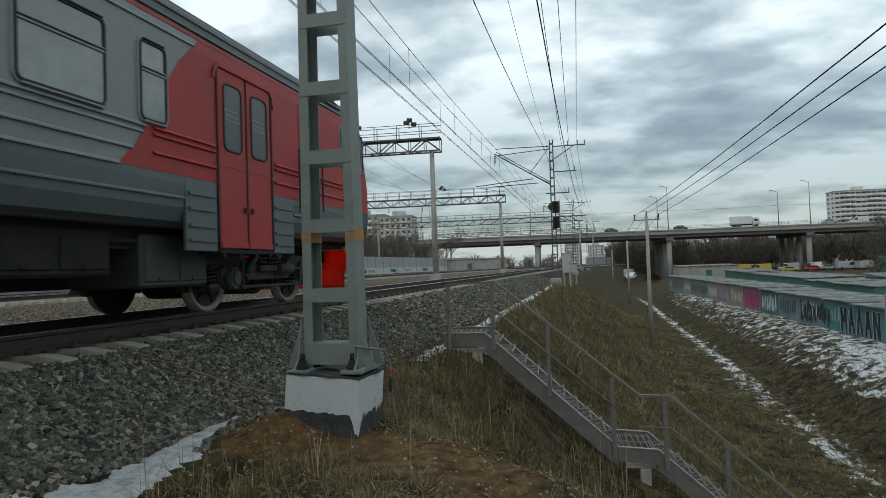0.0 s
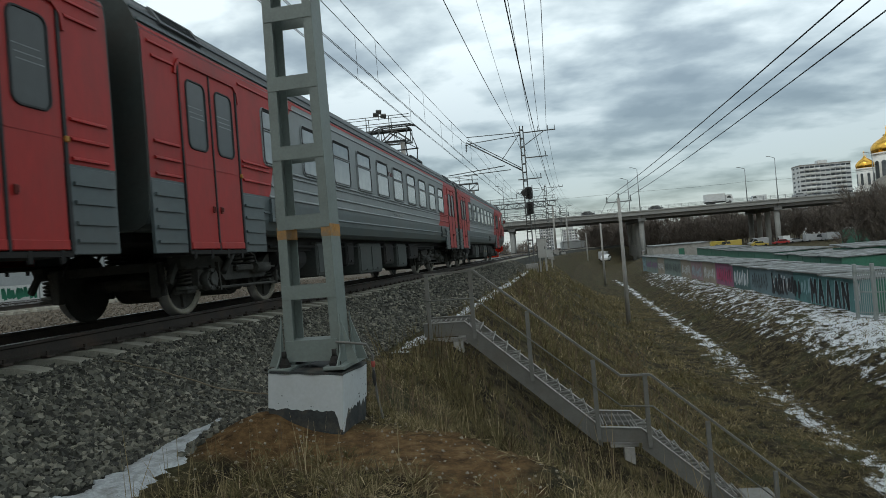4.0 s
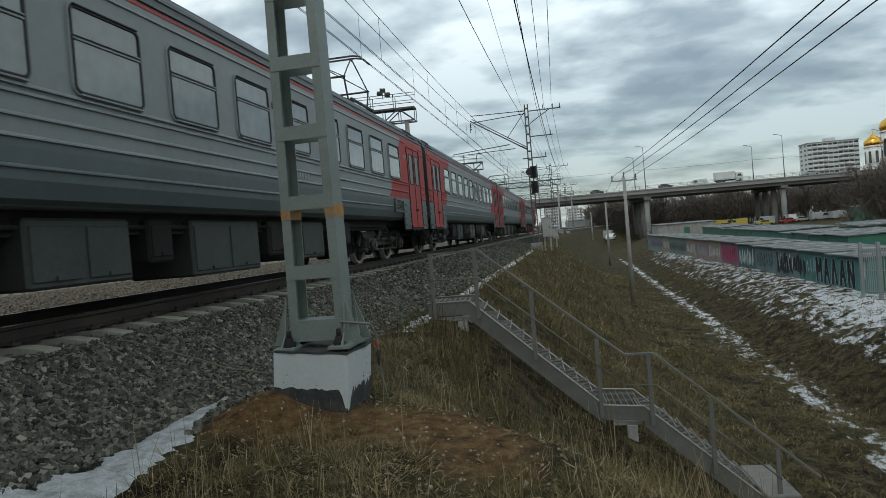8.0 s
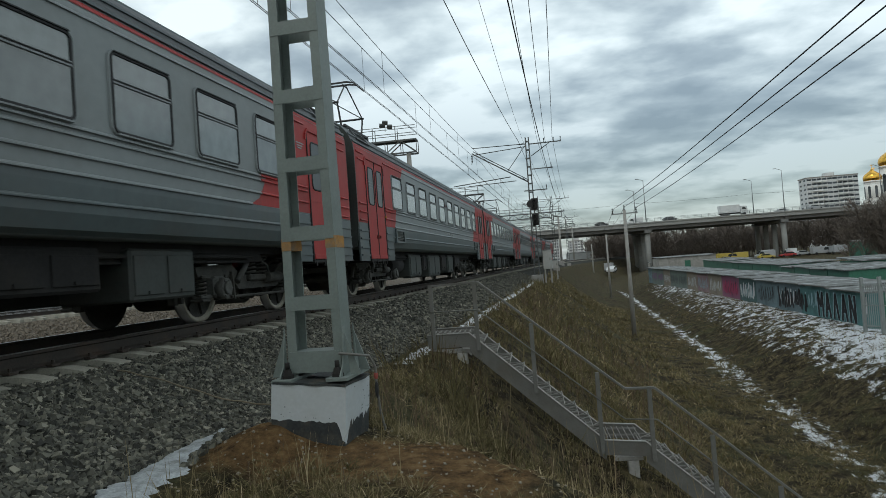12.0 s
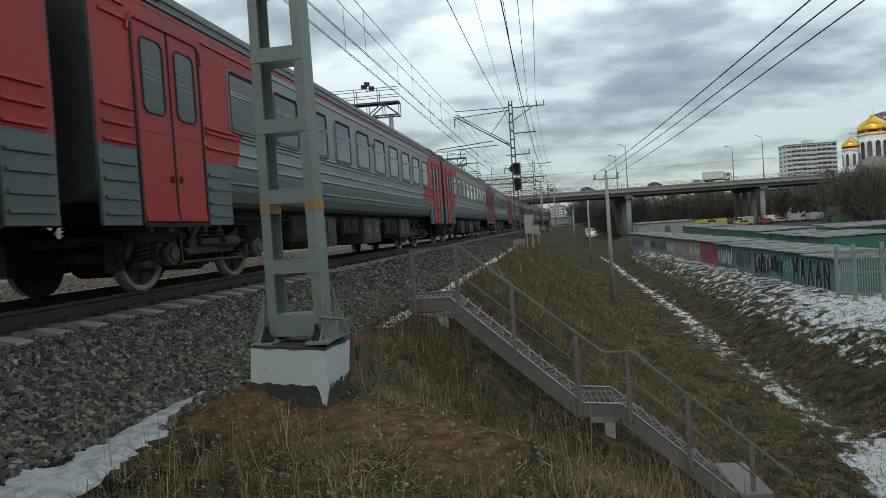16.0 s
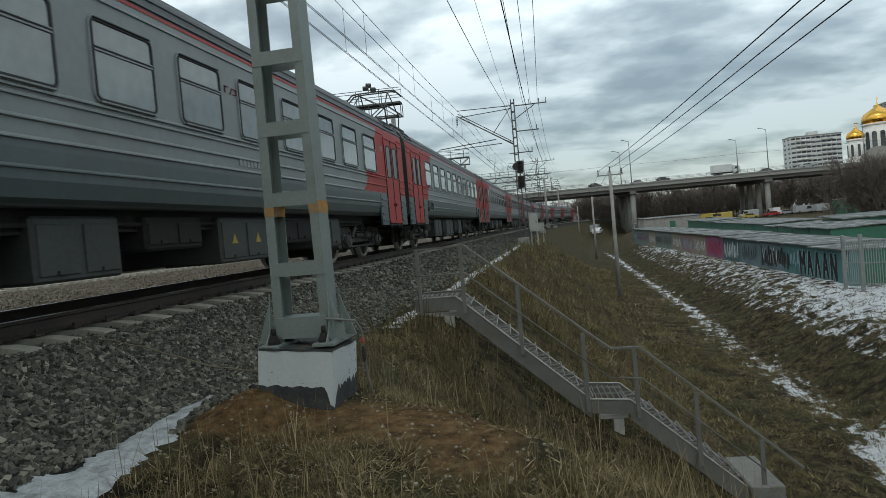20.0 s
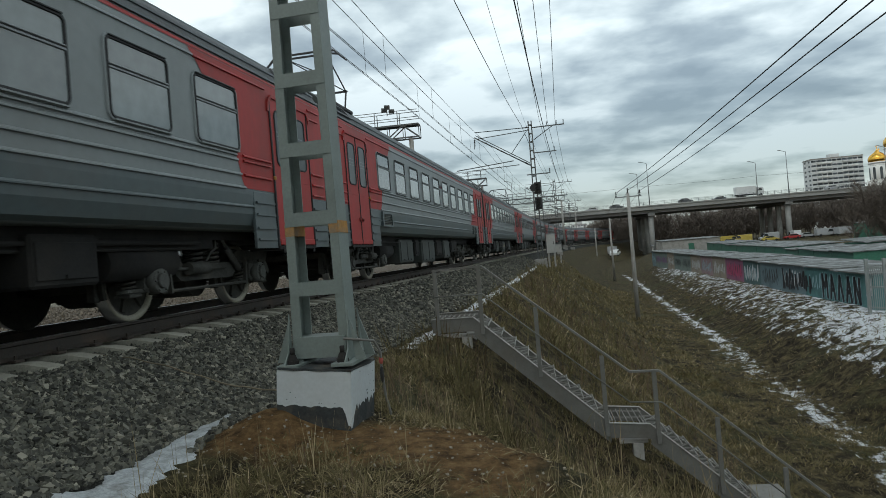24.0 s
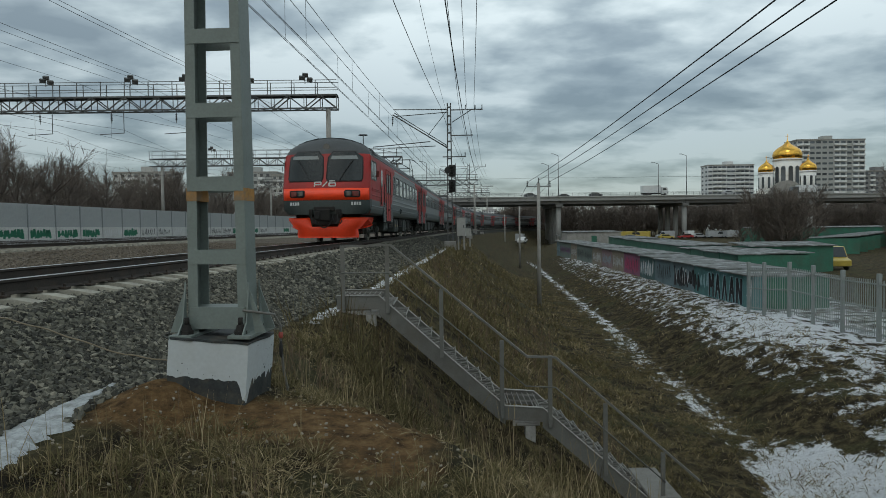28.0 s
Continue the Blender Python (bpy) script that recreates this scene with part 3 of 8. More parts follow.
def door_leaf_mesh():
    bm = bmesh.new()
    w, z0, z1 = 0.675, 0.86, 3.17
    box(bm, -w / 2, w / 2, -0.012, 0.03, z0, z1, bevel=0.010)
    box(bm, -w / 2 + 0.01, w / 2 - 0.01, -0.017, -0.012, 1.915, 1.930)
    box(bm, -w / 2 + 0.01, w / 2 - 0.01, -0.026, -0.012, 0.865, 0.955, bevel=0.006)
    leaf = shared("door_leaf", bm, M_RED)
    ww, hh, zc = 0.43, 0.86, 2.575
    bm = bmesh.new()
    ring_band(bm, rounded(ww, hh, 0.09), [(0.112, -0.010), (0.104, -0.028), (0.086, -0.028), (0.080, -0.010)])
    bmesh.ops.translate(bm, verts=bm.verts, vec=(0, 0, zc))
    fr = shared("window_frame", bm, M_RUBBER)
    bm = bmesh.new()
    ring = rounded(ww, hh, 0.088)
    bm.faces.new([bm.verts.new((cx_ + 0.088 * math.cos(a), -0.016, zc + cz_ + 0.088 * math.sin(a))) for cx_, cz_, a in ring])
    gl = shared("pane", bm, M_DOORGL)
    bm = bmesh.new()
    for k, dx in ((0.10, -0.02), (0.03, 0.0), (-0.03, 0.02)):
        box(bm, -0.17 + dx, 0.15 + dx, -0.0175, -0.0165, zc + k - 0.006, zc + k + 0.006)
    hb = shared("grab_bar", bm, M_GRAB)
    bm = bmesh.new()
    for zz in (1.34,):
        box(bm, 0.235, 0.275, -0.035, -0.010, zz, zz + 0.09, bevel=0.006)
        rod(bm, (0.255, -0.045, zz + 0.02), (0.255, -0.045, zz + 0.075), 0.012, 6)
    hd = shared("handle", bm, M_DARKRED)
    return leaf, fr, gl, hd, hb


M_DOORGL = mat("door_glass", (0.024, 0.031, 0.031), 0.28, var=0.2, scale=1.5, fine=8, bump=0.0)
M_GRAB = mat("pale_grab_bar", (0.15, 0.165, 0.165), 0.4, var=0.2)
M_DARKRED = mat("grimy_red", (0.14, 0.018, 0.014), 0.6, var=0.2)
DOOR = door_leaf_mesh()


def put_door(car, x, side):
    """A pair of sliding leaves centred on x, with dark edges, a rounded hood and a step under them."""
    y = side * 1.742
    for k in (-1, 1):
        leaf = mpart("door_leaf", DOOR[0], car, pose(x + k * 0.352, y, 0) @ side_frame(side), "red sliding door leaf with a tall dark window")
        mpart("window_frame", DOOR[1], leaf)
        mpart("pane", DOOR[2], leaf)
        mpart("handle", DOOR[3], leaf, None if k * side > 0 else pose(-0.51, 0, 0))
        mpart("grab_bar", DOOR[4], leaf)
    for a, w in ((-0.735, 0.022), (-0.014, 0.028), (0.702, 0.040)):
        bm = bmesh.new()
        box(bm, x + a, x + a + w, y - 0.022, y + 0.022, 0.85, 3.18)
        part("door_seal", bm, M_RUBBER, car)
    bm = bmesh.new()
    pts = [(-0.80, 3.02), (-0.78, 3.12), (-0.70, 3.21), (0.66, 3.21), (0.76, 3.12), (0.79, 2.96)]
    for (xa, za), (xb, zb) in zip(pts, pts[1:]):
        bar(bm, (x + xa, y + side * 0.014, za), (x + xb, y + side * 0.014, zb), 0.045, 0.035, up=(0, side, 0))
    part("door_hood", bm, M_RED, car)
    bm = bmesh.new()
    for z in (1.88,):
        box(bm, x + 0.70, x + 0.75, *sorted((y + side * 0.01, y + side * 0.045)), z, z + 0.06, bevel=0.008)
    part("latch", bm, M_OCHRE, car, "small rusty latch")
    bm = bmesh.new()
    box(bm, x - 0.72, x + 0.72, *sorted((y - side * 0.5, y + side * 0.02)), 0.80, 0.85)
    for k in (-0.62, -0.22, 0.2, 0.58):
        box(bm, x + k - 0.025, x + k + 0.025, *sorted((y, y + side * 0.025)), 0.74, 0.86)
    part("door_step", bm, M_UNDER, car)


def ridges(bm, x0, x1, side, levels, off=0.012, mi=0):
    """Pressed beads with a sharp lower lip."""
    for z in levels:
        prof = [(-0.004, 0.030), (off * 0.55, 0.017), (off, 0.0), (off, -0.014), (-0.004, -0.018)]
        rows = [[bm.verts.new((xx, side * (body_half(z + dz) + o), z + dz)) for o, dz in prof] for xx in (x0, x1)]
        for i in range(len(prof) - 1):
            bm.faces.new((rows[0][i], rows[0][i + 1], rows[1][i + 1], rows[1][i])).material_index = mi
        for r in rows:
            bm.faces.new(r).material_index = mi


def wheelset_mesh():
    bm = bmesh.new()
    for sy in (-1, 1):
        y0 = sy * 0.72
        prof = [(0.09, 0.0), (0.13, 0.03), (0.36, 0.04), (0.40, 0.0), (0.475 + 0.028, 0.0), (0.475 + 0.028, 0.03), (0.475, 0.04), (0.475, 0.13), (0.42, 0.13), (0.40, 0.095), (0.36, 0.075), (0.15, 0.08), (0.12, 0.15), (0.09, 0.15)]
        n = 28
        rows = [[bm.verts.new((r * math.cos(2 * math.pi * i / n), y0 + sy * a, r * math.sin(2 * math.pi * i / n))) for i in range(n)] for r, a in prof]
        for j, (r0, r1) in enumerate(zip(rows, rows[1:])):
            for i in range(n):
                f = bm.faces.new((r0[i], r0[(i + 1) % n], r1[(i + 1) % n], r1[i]))
                f.smooth = True
                f.material_index = 1 if 7 <= j <= 8 else (2 if j in (4, 5, 6) else 0)
        for i in range(6):
            a = 2 * math.pi * i / 6
            c, s = math.cos(a), math.sin(a)
            bar(bm, (0.13 * c, y0 + sy * 0.09, 0.13 * s), (0.37 * c, y0 + sy * 0.09, 0.37 * s), 0.07, 0.05, up=(0, 1, 0))
        rod(bm, (0, y0 + sy * 0.1, 0), (0, y0 + sy * 0.26, 0), 0.085, 12)
    rod(bm, (0, -0.75, 0), (0, 0.75, 0), 0.085, 12)
    return shared("wheelset", bm, [M_BOGIE, M_RIM, M_STEELRUB])


WHEELSET = wheelset_mesh()


def coil(bm, x, y, z0, z1, r, turns=5, n=10, w=0.016, mi=0):
    """A coil spring as a bent round bar."""
    k = turns * n
    pts = [(x + r * math.cos(2 * math.pi * i / n), y + r * math.sin(2 * math.pi * i / n), z0 + (z1 - z0) * i / k) for i in range(k + 1)]
    tube(bm, pts, w, 5)


def bogie_meshes():
    """Side frames with axle boxes, coil springs, dampers and brake gear, about its middle; wheelbase 2.6 m. Returns the frame and its gear."""
    bm = bmesh.new()
    for sy in (-1, 1):
        y = sy * 1.06
        pts = [(-1.80, 0.66), (-0.92, 0.66), (-0.66, 0.44), (0.66, 0.44), (0.92, 0.66), (1.80, 0.66), (1.86, 0.80), (0.86, 0.84), (0.58, 0.66), (-0.58, 0.66), (-0.86, 0.84), (-1.86, 0.80)]
        slab(bm, [(x, y - 0.09, z) for x, z in pts], (0, 1, 0), 0.18)
        for x in (-1.3, 1.3):
            for dx in (-0.32, 0.32):
                box(bm, x + dx - 0.11, x + dx + 0.11, y - 0.11, y + 0.11, 0.30, 0.345, bevel=0.01)
                box(bm, x + dx - 0.12, x + dx + 0.12, y - 0.12, y + 0.12, 0.63, 0.68, bevel=0.01)
            for dx in (-0.53, 0.53):
                box(bm, x + dx - 0.045, x + dx + 0.045, y - 0.30 * sy - 0.06, y - 0.30 * sy + 0.06, 0.28, 0.74, bevel=0.01)
                bar(bm, (x + dx, y - 0.2 * sy, 0.72), (x + dx * 0.92, y - 0.2 * sy, 0.3), 0.05, 0.06)
        box(bm, -0.42, 0.42, y - 0.22, y + 0.22, 0.98, 1.07, bevel=0.02)
        box(bm, -0.40, 0.40, y - 0.16, y + 0.16, 0.56, 0.66, bevel=0.02)
        bar(bm, (-1.80, y, 0.72), (-1.98, y, 0.46), 0.06, 0.08)
    box(bm, -0.3, 0.3, -1.1, 1.1, 0.48, 0.62, bevel=0.03)
    for x in (-1.72, 1.60):
        box(bm, x, x + 0.12, -1.1, 1.1, 0.64, 0.76)
    for x in (-0.72, 0.72):
        rod(bm, (x, -0.5, 0.5), (x, 0.5, 0.5), 0.32, 16)
        box(bm, x - 0.2, x + 0.2, -0.62, -0.45, 0.25, 0.72, bevel=0.04)
    frame_me = shared("bogie", bm, M_BOGIE)
    gear = []
    for sy in (-1, 1):
        y = sy * 1.06
        for x in (-1.3, 1.3):
            bm = bmesh.new()
            box(bm, x - 0.17, x + 0.17, y - 0.17, y + 0.17, 0.34, 0.66, bevel=0.05)
            rod(bm, (x, y + sy * 0.12, 0.475), (x, y + sy * 0.25, 0.475), 0.165, 18, 0.15)
            rod(bm, (x, y + sy * 0.25, 0.475), (x, y + sy * 0.28, 0.475), 0.10, 14, 0.085)
            for i in range(6):
                a = 2 * math.pi * i / 6
                rod(bm, (x + 0.125 * math.cos(a), y + sy * 0.25, 0.475 + 0.125 * math.sin(a)), (x + 0.125 * math.cos(a), y + sy * 0.265, 0.475 + 0.125 * math.sin(a)), 0.016, 6)
            box(bm, x - 0.42, x + 0.42, y - 0.09, y + 0.09, 0.345, 0.40, bevel=0.015)
            gear.append(("axle_box", shared("axle_box", bm, M_AXLE)))
            for dx in (-0.32, 0.32):
                bm = bmesh.new()
                coil(bm, x + dx, y, 0.36, 0.63, 0.085)
                gear.append(("spring", shared("spring", bm, M_BOGIE)))
        for dx in (-0.2, 0.2):
            bm = bmesh.new()
            coil(bm, dx, y, 0.66, 0.98, 0.125, 5, 12, 0.022)
            gear.append(("spring", shared("spring", bm, M_BOGIE)))
        bm = bmesh.new()
        rod(bm, (-0.78, y + sy * 0.13, 0.56), (-0.46, y + sy * 0.14, 0.86), 0.05, 10)
        rod(bm, (-0.46, y + sy * 0.14, 0.86), (-0.28, y + sy * 0.15, 1.04), 0.03, 8)
        gear.append(("damper", shared("damper", bm, M_AXLE)))
        bm = bmesh.new()
        rod(bm, (0.15, y + sy * 0.17, 0.60), (0.62, y + sy * 0.17, 0.60), 0.085, 12)
        rod(bm, (0.62, y + sy * 0.17, 0.60), (1.05, y + sy * 0.17, 0.60), 0.022, 8)
        rod(bm, (-1.0, y + sy * 0.14, 0.34), (0.95, y + sy * 0.14, 0.33), 0.024, 6)
        bar(bm, (1.02, y + sy * 0.15, 0.72), (0.98, y + sy * 0.15, 0.30), 0.05, 0.035)
        bar(bm, (-0.98, y + sy * 0.15, 0.72), (-0.94, y + sy * 0.15, 0.30), 0.05, 0.035)
        tube(bm, [(0.2, y + sy * 0.19, 0.68), (0.1, y + sy * 0.21, 0.80), (-0.05, y + sy * 0.2, 0.86), (-0.1, y + sy * 0.17, 1.0)], 0.018, 6)
        tube(bm, [(1.55, y + sy * 0.12, 0.80), (1.45, y + sy * 0.15, 0.90), (1.2, y + sy * 0.15, 0.92), (1.05, y + sy * 0.12, 1.02)], 0.018, 6)
        gear.append(("brake_gear", shared("brake_gear", bm, M_BOGIE)))
    return frame_me, gear


M_AXLE = mat("axle_box_grey", (0.075, 0.077, 0.070), 0.7, var=0.3, scale=6, fine=30, bump=0.2, dirt=(0.035, 0.032, 0.027), dirt_amt=0.7)
BOGIE = bogie_meshes()


def put_bogie(car, x):
    b = mpart("bogie", BOGIE[0], car, pose(x, 0, 0), "dusty steel bogie with coil springs")
    for nm, me in BOGIE[1]:
        mpart(nm, me, b)
    for dx in (-1.3, 1.3):
        mpart("wheelset", WHEELSET, b, pose(dx, 0, 0.475), "solid wheels with cream rims on one axle")


def vent_part(car, x0, x1, z0, z1, side):
    y = side * body_half((z0 + z1) / 2)
    lo, hi = sorted((y - side * 0.02, y + side * 0.055))
    bm = bmesh.new()
    for a, b, c, d in ((x0, x1, z1 - 0.05, z1), (x0, x1, z0, z0 + 0.04), (x0, x0 + 0.09, z0 + 0.04, z1 - 0.05), (x1 - 0.09, x1, z0 + 0.04, z1 - 0.05)):
        box(bm, a, b, lo, hi, c, d)
    v = part("vent", bm, M_DARK, car, "louvred air intake grille")
    bm = bmesh.new()
    box(bm, x0 + 0.03, x1 - 0.03, min(y, y + side * 0.004), max(y, y + side * 0.004), z0 + 0.02, z1 - 0.02)
    part("backing", bm, M_BLACK, v)
    bm = bmesh.new()
    n = 7
    for i in range(n):
        z = z0 + 0.04 + (z1 - z0 - 0.08) * (i + 0.5) / n
        bar(bm, (x0 + 0.08, y + side * 0.022, z), (x1 - 0.08, y + side * 0.022, z), 0.03, 0.008, up=(0, side * 0.5, 1))
    part("slats", bm, mat("louvre_grey", (0.16, 0.165, 0.15), 0.6, var=0.2), v)


def underframe(car, motor):
    bm = bmesh.new()
    box(bm, -HALF + 0.5, HALF - 0.5, -1.3, 1.3, 0.98, 1.14)
    part("underframe", bm, M_UNDER, car)
    for y in (-1.25, 1.25):
        bm = bmesh.new()
        box(bm, -HALF + 3.6, HALF - 3.6, y - 0.05, y + 0.05, 0.86, 0.978)
        part("side_beam", bm, M_UNDER, car)
    rnd = random.Random(3 if motor else 5)
    x = -5.0
    layout = [(1.5, 0.62, M_BOX), (0.5, 0.45, M_UNDER), (1.9, 0.68, M_BOX), (0.9, 0.5, M_UNDER), (1.1, 0.62, M_BOX), (1.2, 0.4, M_UNDER)] if motor else \
             [(0.9, 0.45, M_UNDER), (1.3, 0.6, M_BOX), (1.3, 0.35, M_UNDER), (1.6, 0.62, M_BOX), (1.5, 0.4, M_UNDER), (1.3, 0.55, M_BOX)]
    for w, h, mm in layout:
        for sy in (-1, 1):
            bm = bmesh.new()
            y0, y1 = sorted((sy * 0.45, sy * 1.42))
            box(bm, x, x + w, y0, y1, 1.0 - h - 0.05, 1.02, bevel=0.03)
            yo = sy * 1.42
            nd = 2 if w > 1.2 else 1
            for k in range(nd):
                a, b = x + w * k / nd + 0.05, x + w * (k + 1) / nd - 0.05
                box(bm, a, b, *sorted((yo - sy * 0.01, yo + sy * 0.018)), 1.0 - h + 0.02, 0.94, bevel=0.008)
                box(bm, (a + b) / 2 - 0.05, (a + b) / 2 + 0.05, *sorted((yo, yo + sy * 0.04)), 0.97 - h + 0.06, 0.97 - h + 0.1)
            eb = part("equipment_box", bm, mm, car)
            if mm is M_BOX and w > 1.4 and not motor:
                for k in range(nd):
                    xm = x + w * (k + 0.5) / nd
                    bm = bmesh.new()
                    slab(bm, [(xm - 0.09, yo + sy * 0.020, 0.62), (xm + 0.09, yo + sy * 0.020, 0.62), (xm, yo + sy * 0.020, 0.78)], (0, sy, 0), 0.003)
                    part("warning_sign", bm, M_YELLOW, eb, "yellow warning triangle")
        x += w + 0.25 + 0.3 * rnd.random()
    for sy in (-1, 1):
        bm = bmesh.new()
        rod(bm, (-6.6, sy * 1.1, 0.72), (-5.3, sy * 1.1, 0.72), 0.22, 14)
        part("air_tank", bm, M_UNDER, car)
        bm = bmesh.new()
        rod(bm, (-7, sy * 1.36, 0.93), (7, sy * 1.36, 0.93), 0.025, 6)
        rod(bm, (-7, sy * 1.30, 0.86), (7, sy * 1.30, 0.86), 0.018, 6)
        part("pipe", bm, M_UNDER, car)


def coupler(car, x, d):
    bm = bmesh.new()
    box(bm, min(x, x + d * 0.5), max(x, x + d * 0.5), -0.12, 0.12, 0.95, 1.2, bevel=0.03)
    box(bm, min(x + d * 0.25, x + d * 0.5), max(x + d * 0.25, x + d * 0.5), -0.2, 0.2, 0.9, 1.25, bevel=0.04)
    part("coupler", bm, M_UNDER, car)


def gangway(car, x, d):
    """Folded rubber bellows of the passage between cars."""
    bm = bmesh.new()
    n = 5
    for i in range(n):
        a = x + d * i * 0.055
        for y0, y1, z0, z1 in ((-0.85, -0.70, 1.1, 3.3), (0.70, 0.85, 1.1, 3.3), (-0.85, 0.85, 3.2, 3.35), (-0.85, 0.85, 1.0, 1.12)):
            box(bm, min(a, a + d * 0.035), max(a, a + d * 0.035), y0, y1, z0, z1)
    box(bm, min(x, x + d * 0.25), max(x, x + d * 0.25), -0.8, 0.8, 1.05, 3.3)
    part("gangway_bellows", bm, M_BLACK, car)


def end_wall(car, x, d):
    bm = bmesh.new()
    prof = [(y, z) for y, z in BODY] + ROOFP[1:]
    full = prof + [(-y, z) for y, z in prof[-2::-1]]
    slab(bm, [(x, y, z) for y, z in full], (d, 0, 0), 0.03)
    part("end_wall", bm, M_BOX, car)


def car_shell(car, x0, x1, front, lower):
    """The grey shell; front gives where the red of the front end begins, lower the stretches clear of the doors."""
    bm = bmesh.new()
    prof = BODY
    for side in (-1, 1):
        extrude(bm, [(side * y, z) for y, z in prof], x0, x1)
    a, b = -BODY[0][0], BODY[0][0]
    vs = [bm.verts.new(p) for p in ((x0, a, 1.10), (x1, a, 1.10), (x1, b, 1.10), (x0, b, 1.10))]
    bm.faces.new(vs)
    bmesh.ops.remove_doubles(bm, verts=bm.verts, dist=0.0005)
    part("body", bm, M_LIGHT, car)
    for side in (-1, 1):
        for z, off in ((2.145, 0.030), (2.075, 0.024), (1.875, 0.030), (1.690, 0.030), (3.30, 0.020)):
            bm = bmesh.new()
            ridges(bm, x0 + float(np.interp(z, [e[1] for e in EDGE_REAR], [e[0] for e in EDGE_REAR])), front(side, z), side, (z,), off)
            part("ridge", bm, M_LIGHT, car)
    for side in (-1, 1):
        bm = bmesh.new()
        side_panel(bm, [(x0, 1.115), (x1, 1.115), (x1, 1.68), (x0, 1.68)], side, 0.004)
        part("lower_panel", bm, M_DARK, car, "slate grey lower side panel")
        for a, b in lower:
            bm = bmesh.new()
            ridges(bm, a, b, side, (1.43,), 0.030)
            part("ridge", bm, M_DARK, car)
        bm = bmesh.new()
        side_panel(bm, [(x0, 3.40), (x1, 3.40), (x1, 3.455), (x0, 3.455)], side, 0.006)
        part("stripe", bm, M_RED, car, "thin red stripe under the eaves")


def car_roof(car, x0, x1):
    bm = bmesh.new()
    full = ROOFP + [(-y, z) for y, z in ROOFP[-2::-1]]
    extrude(bm, full, x0, x1)
    part("roof", bm, M_ROOF, car)
    for side in (-1, 1):
        bm = bmesh.new()
        box(bm, x0, x1, *sorted((side * 1.66, side * 1.73)), 3.482, 3.518)
        part("gutter", bm, M_DARK, car)
        for i in (1, 3):
            y, z = ROOFP[i]
            bm = bmesh.new()
            box(bm, x0, x1, *sorted((side * (y - 0.015), side * (y + 0.022))), z - 0.012, z + 0.016)
            part("roof_seam", bm, M_DARK, car)
    for xx in (x0 + 1.0, x1 - 1.0):
        for side in (-1, 1):
            lo_, hi_ = Vector((0, side * 1.655, 3.60)), Vector((0, side * 1.495, 3.83))
            out = Vector((0, side * 0.82, 0.57))
            bm = bmesh.new()
            for a, b, c, d in ((-0.48, 0.48, 0.0, 0.12), (-0.48, 0.48, 0.88, 1.0), (-0.48, -0.40, 0.12, 0.88), (0.40, 0.48, 0.12, 0.88)):
                q = [lo_.lerp(hi_, t) + Vector((xx + k, 0, 0)) for k, t in ((a, c), (b, c), (b, d), (a, d))]
                slab(bm, q, tuple(out), 0.035)
            v = part("roof_vent", bm, M_ROOF, car, "dark louvred roof ventilator")
            bm = bmesh.new()
            slab(bm, [lo_.lerp(hi_, t) + Vector((xx + k, 0, 0)) + out * 0.004 for k, t in ((-0.41, 0.1), (0.41, 0.1), (0.41, 0.9), (-0.41, 0.9))], tuple(out), 0.004)
            part("backing", bm, M_BLACK, v)
            bm = bmesh.new()
            for k in range(6):
                p = lo_.lerp(hi_, 0.18 + 0.13 * k) + out * 0.016
                bar(bm, p + Vector((xx - 0.40, 0, 0)), p + Vector((xx + 0.40, 0, 0)), 0.022, 0.006)
            part("slats", bm, M_ROOF, v)


EDGE_REAR = ((3.06, 1.685), (3.14, 1.80), (3.20, 2.00), (3.28, 2.20), (3.58, 2.60), (3.92, 3.02), (4.16, 3.28), (4.28, 3.39))
EDGE_FRONT = ((4.36, 1.685), (4.08, 1.80), (3.92, 2.00), (3.80, 2.20), (3.42, 2.60), (3.05, 3.02), (2.86, 3.25), (2.74, 3.39))


def red_end(car, xe, d, side, edge):
    """The red paint at a car's end: d points from the end wall inwards; edge is its inner outline."""
    bm = bmesh.new()
    poly = [(xe, 1.685)] + [(xe + d * c, z) for c, z in edge] + [(xe, 3.39)]
    side_panel(bm, poly, side, 0.007)
    part("red_panel", bm, M_RED, car, "glossy red end panel with a slanted edge")
    spans = ((0.10, 0.66), (2.22, edge[1][0]))
    for a, c in spans:
        for z in (2.075, 2.145, 1.875) if a > 1 else (2.12, 1.93, 1.74):
            bm = bmesh.new()
            ridges(bm, min(xe + d * a, xe + d * (c - 0.05)), max(xe + d * a, xe + d * (c - 0.05)), side, (z,), 0.036)
            part("ridge", bm, M_RED, car)
    for a, c, z in ((0.10, 0.60, 3.28), (0.16, 0.60, 3.12), (2.25, edge[-1][0] - 0.1, 3.29)):
        bm = bmesh.new()
        ridges(bm, *sorted((xe + d * a, xe + d * c)), side, (z,), 0.030)
        part("ridge", bm, M_RED, car)


def skirt(car, xa, xb, side):
    bm = bmesh.new()
    y = side * 1.738
    box(bm, xa, xb, *sorted((y - side * 0.04, y + side * 0.006)), 0.82, 1.66, bevel=0.006)
    sk = part("skirt", bm, M_DARK, car, "slate grey ribbed skirt beside the door")
    for z in (1.50, 1.32, 1.12, 0.95):
        bm = bmesh.new()
        box(bm, xa + 0.05, xb - 0.05, *sorted((y, y + side * 0.034)), z - 0.016, z + 0.018)
        part("rib", bm, M_DARK, sk)


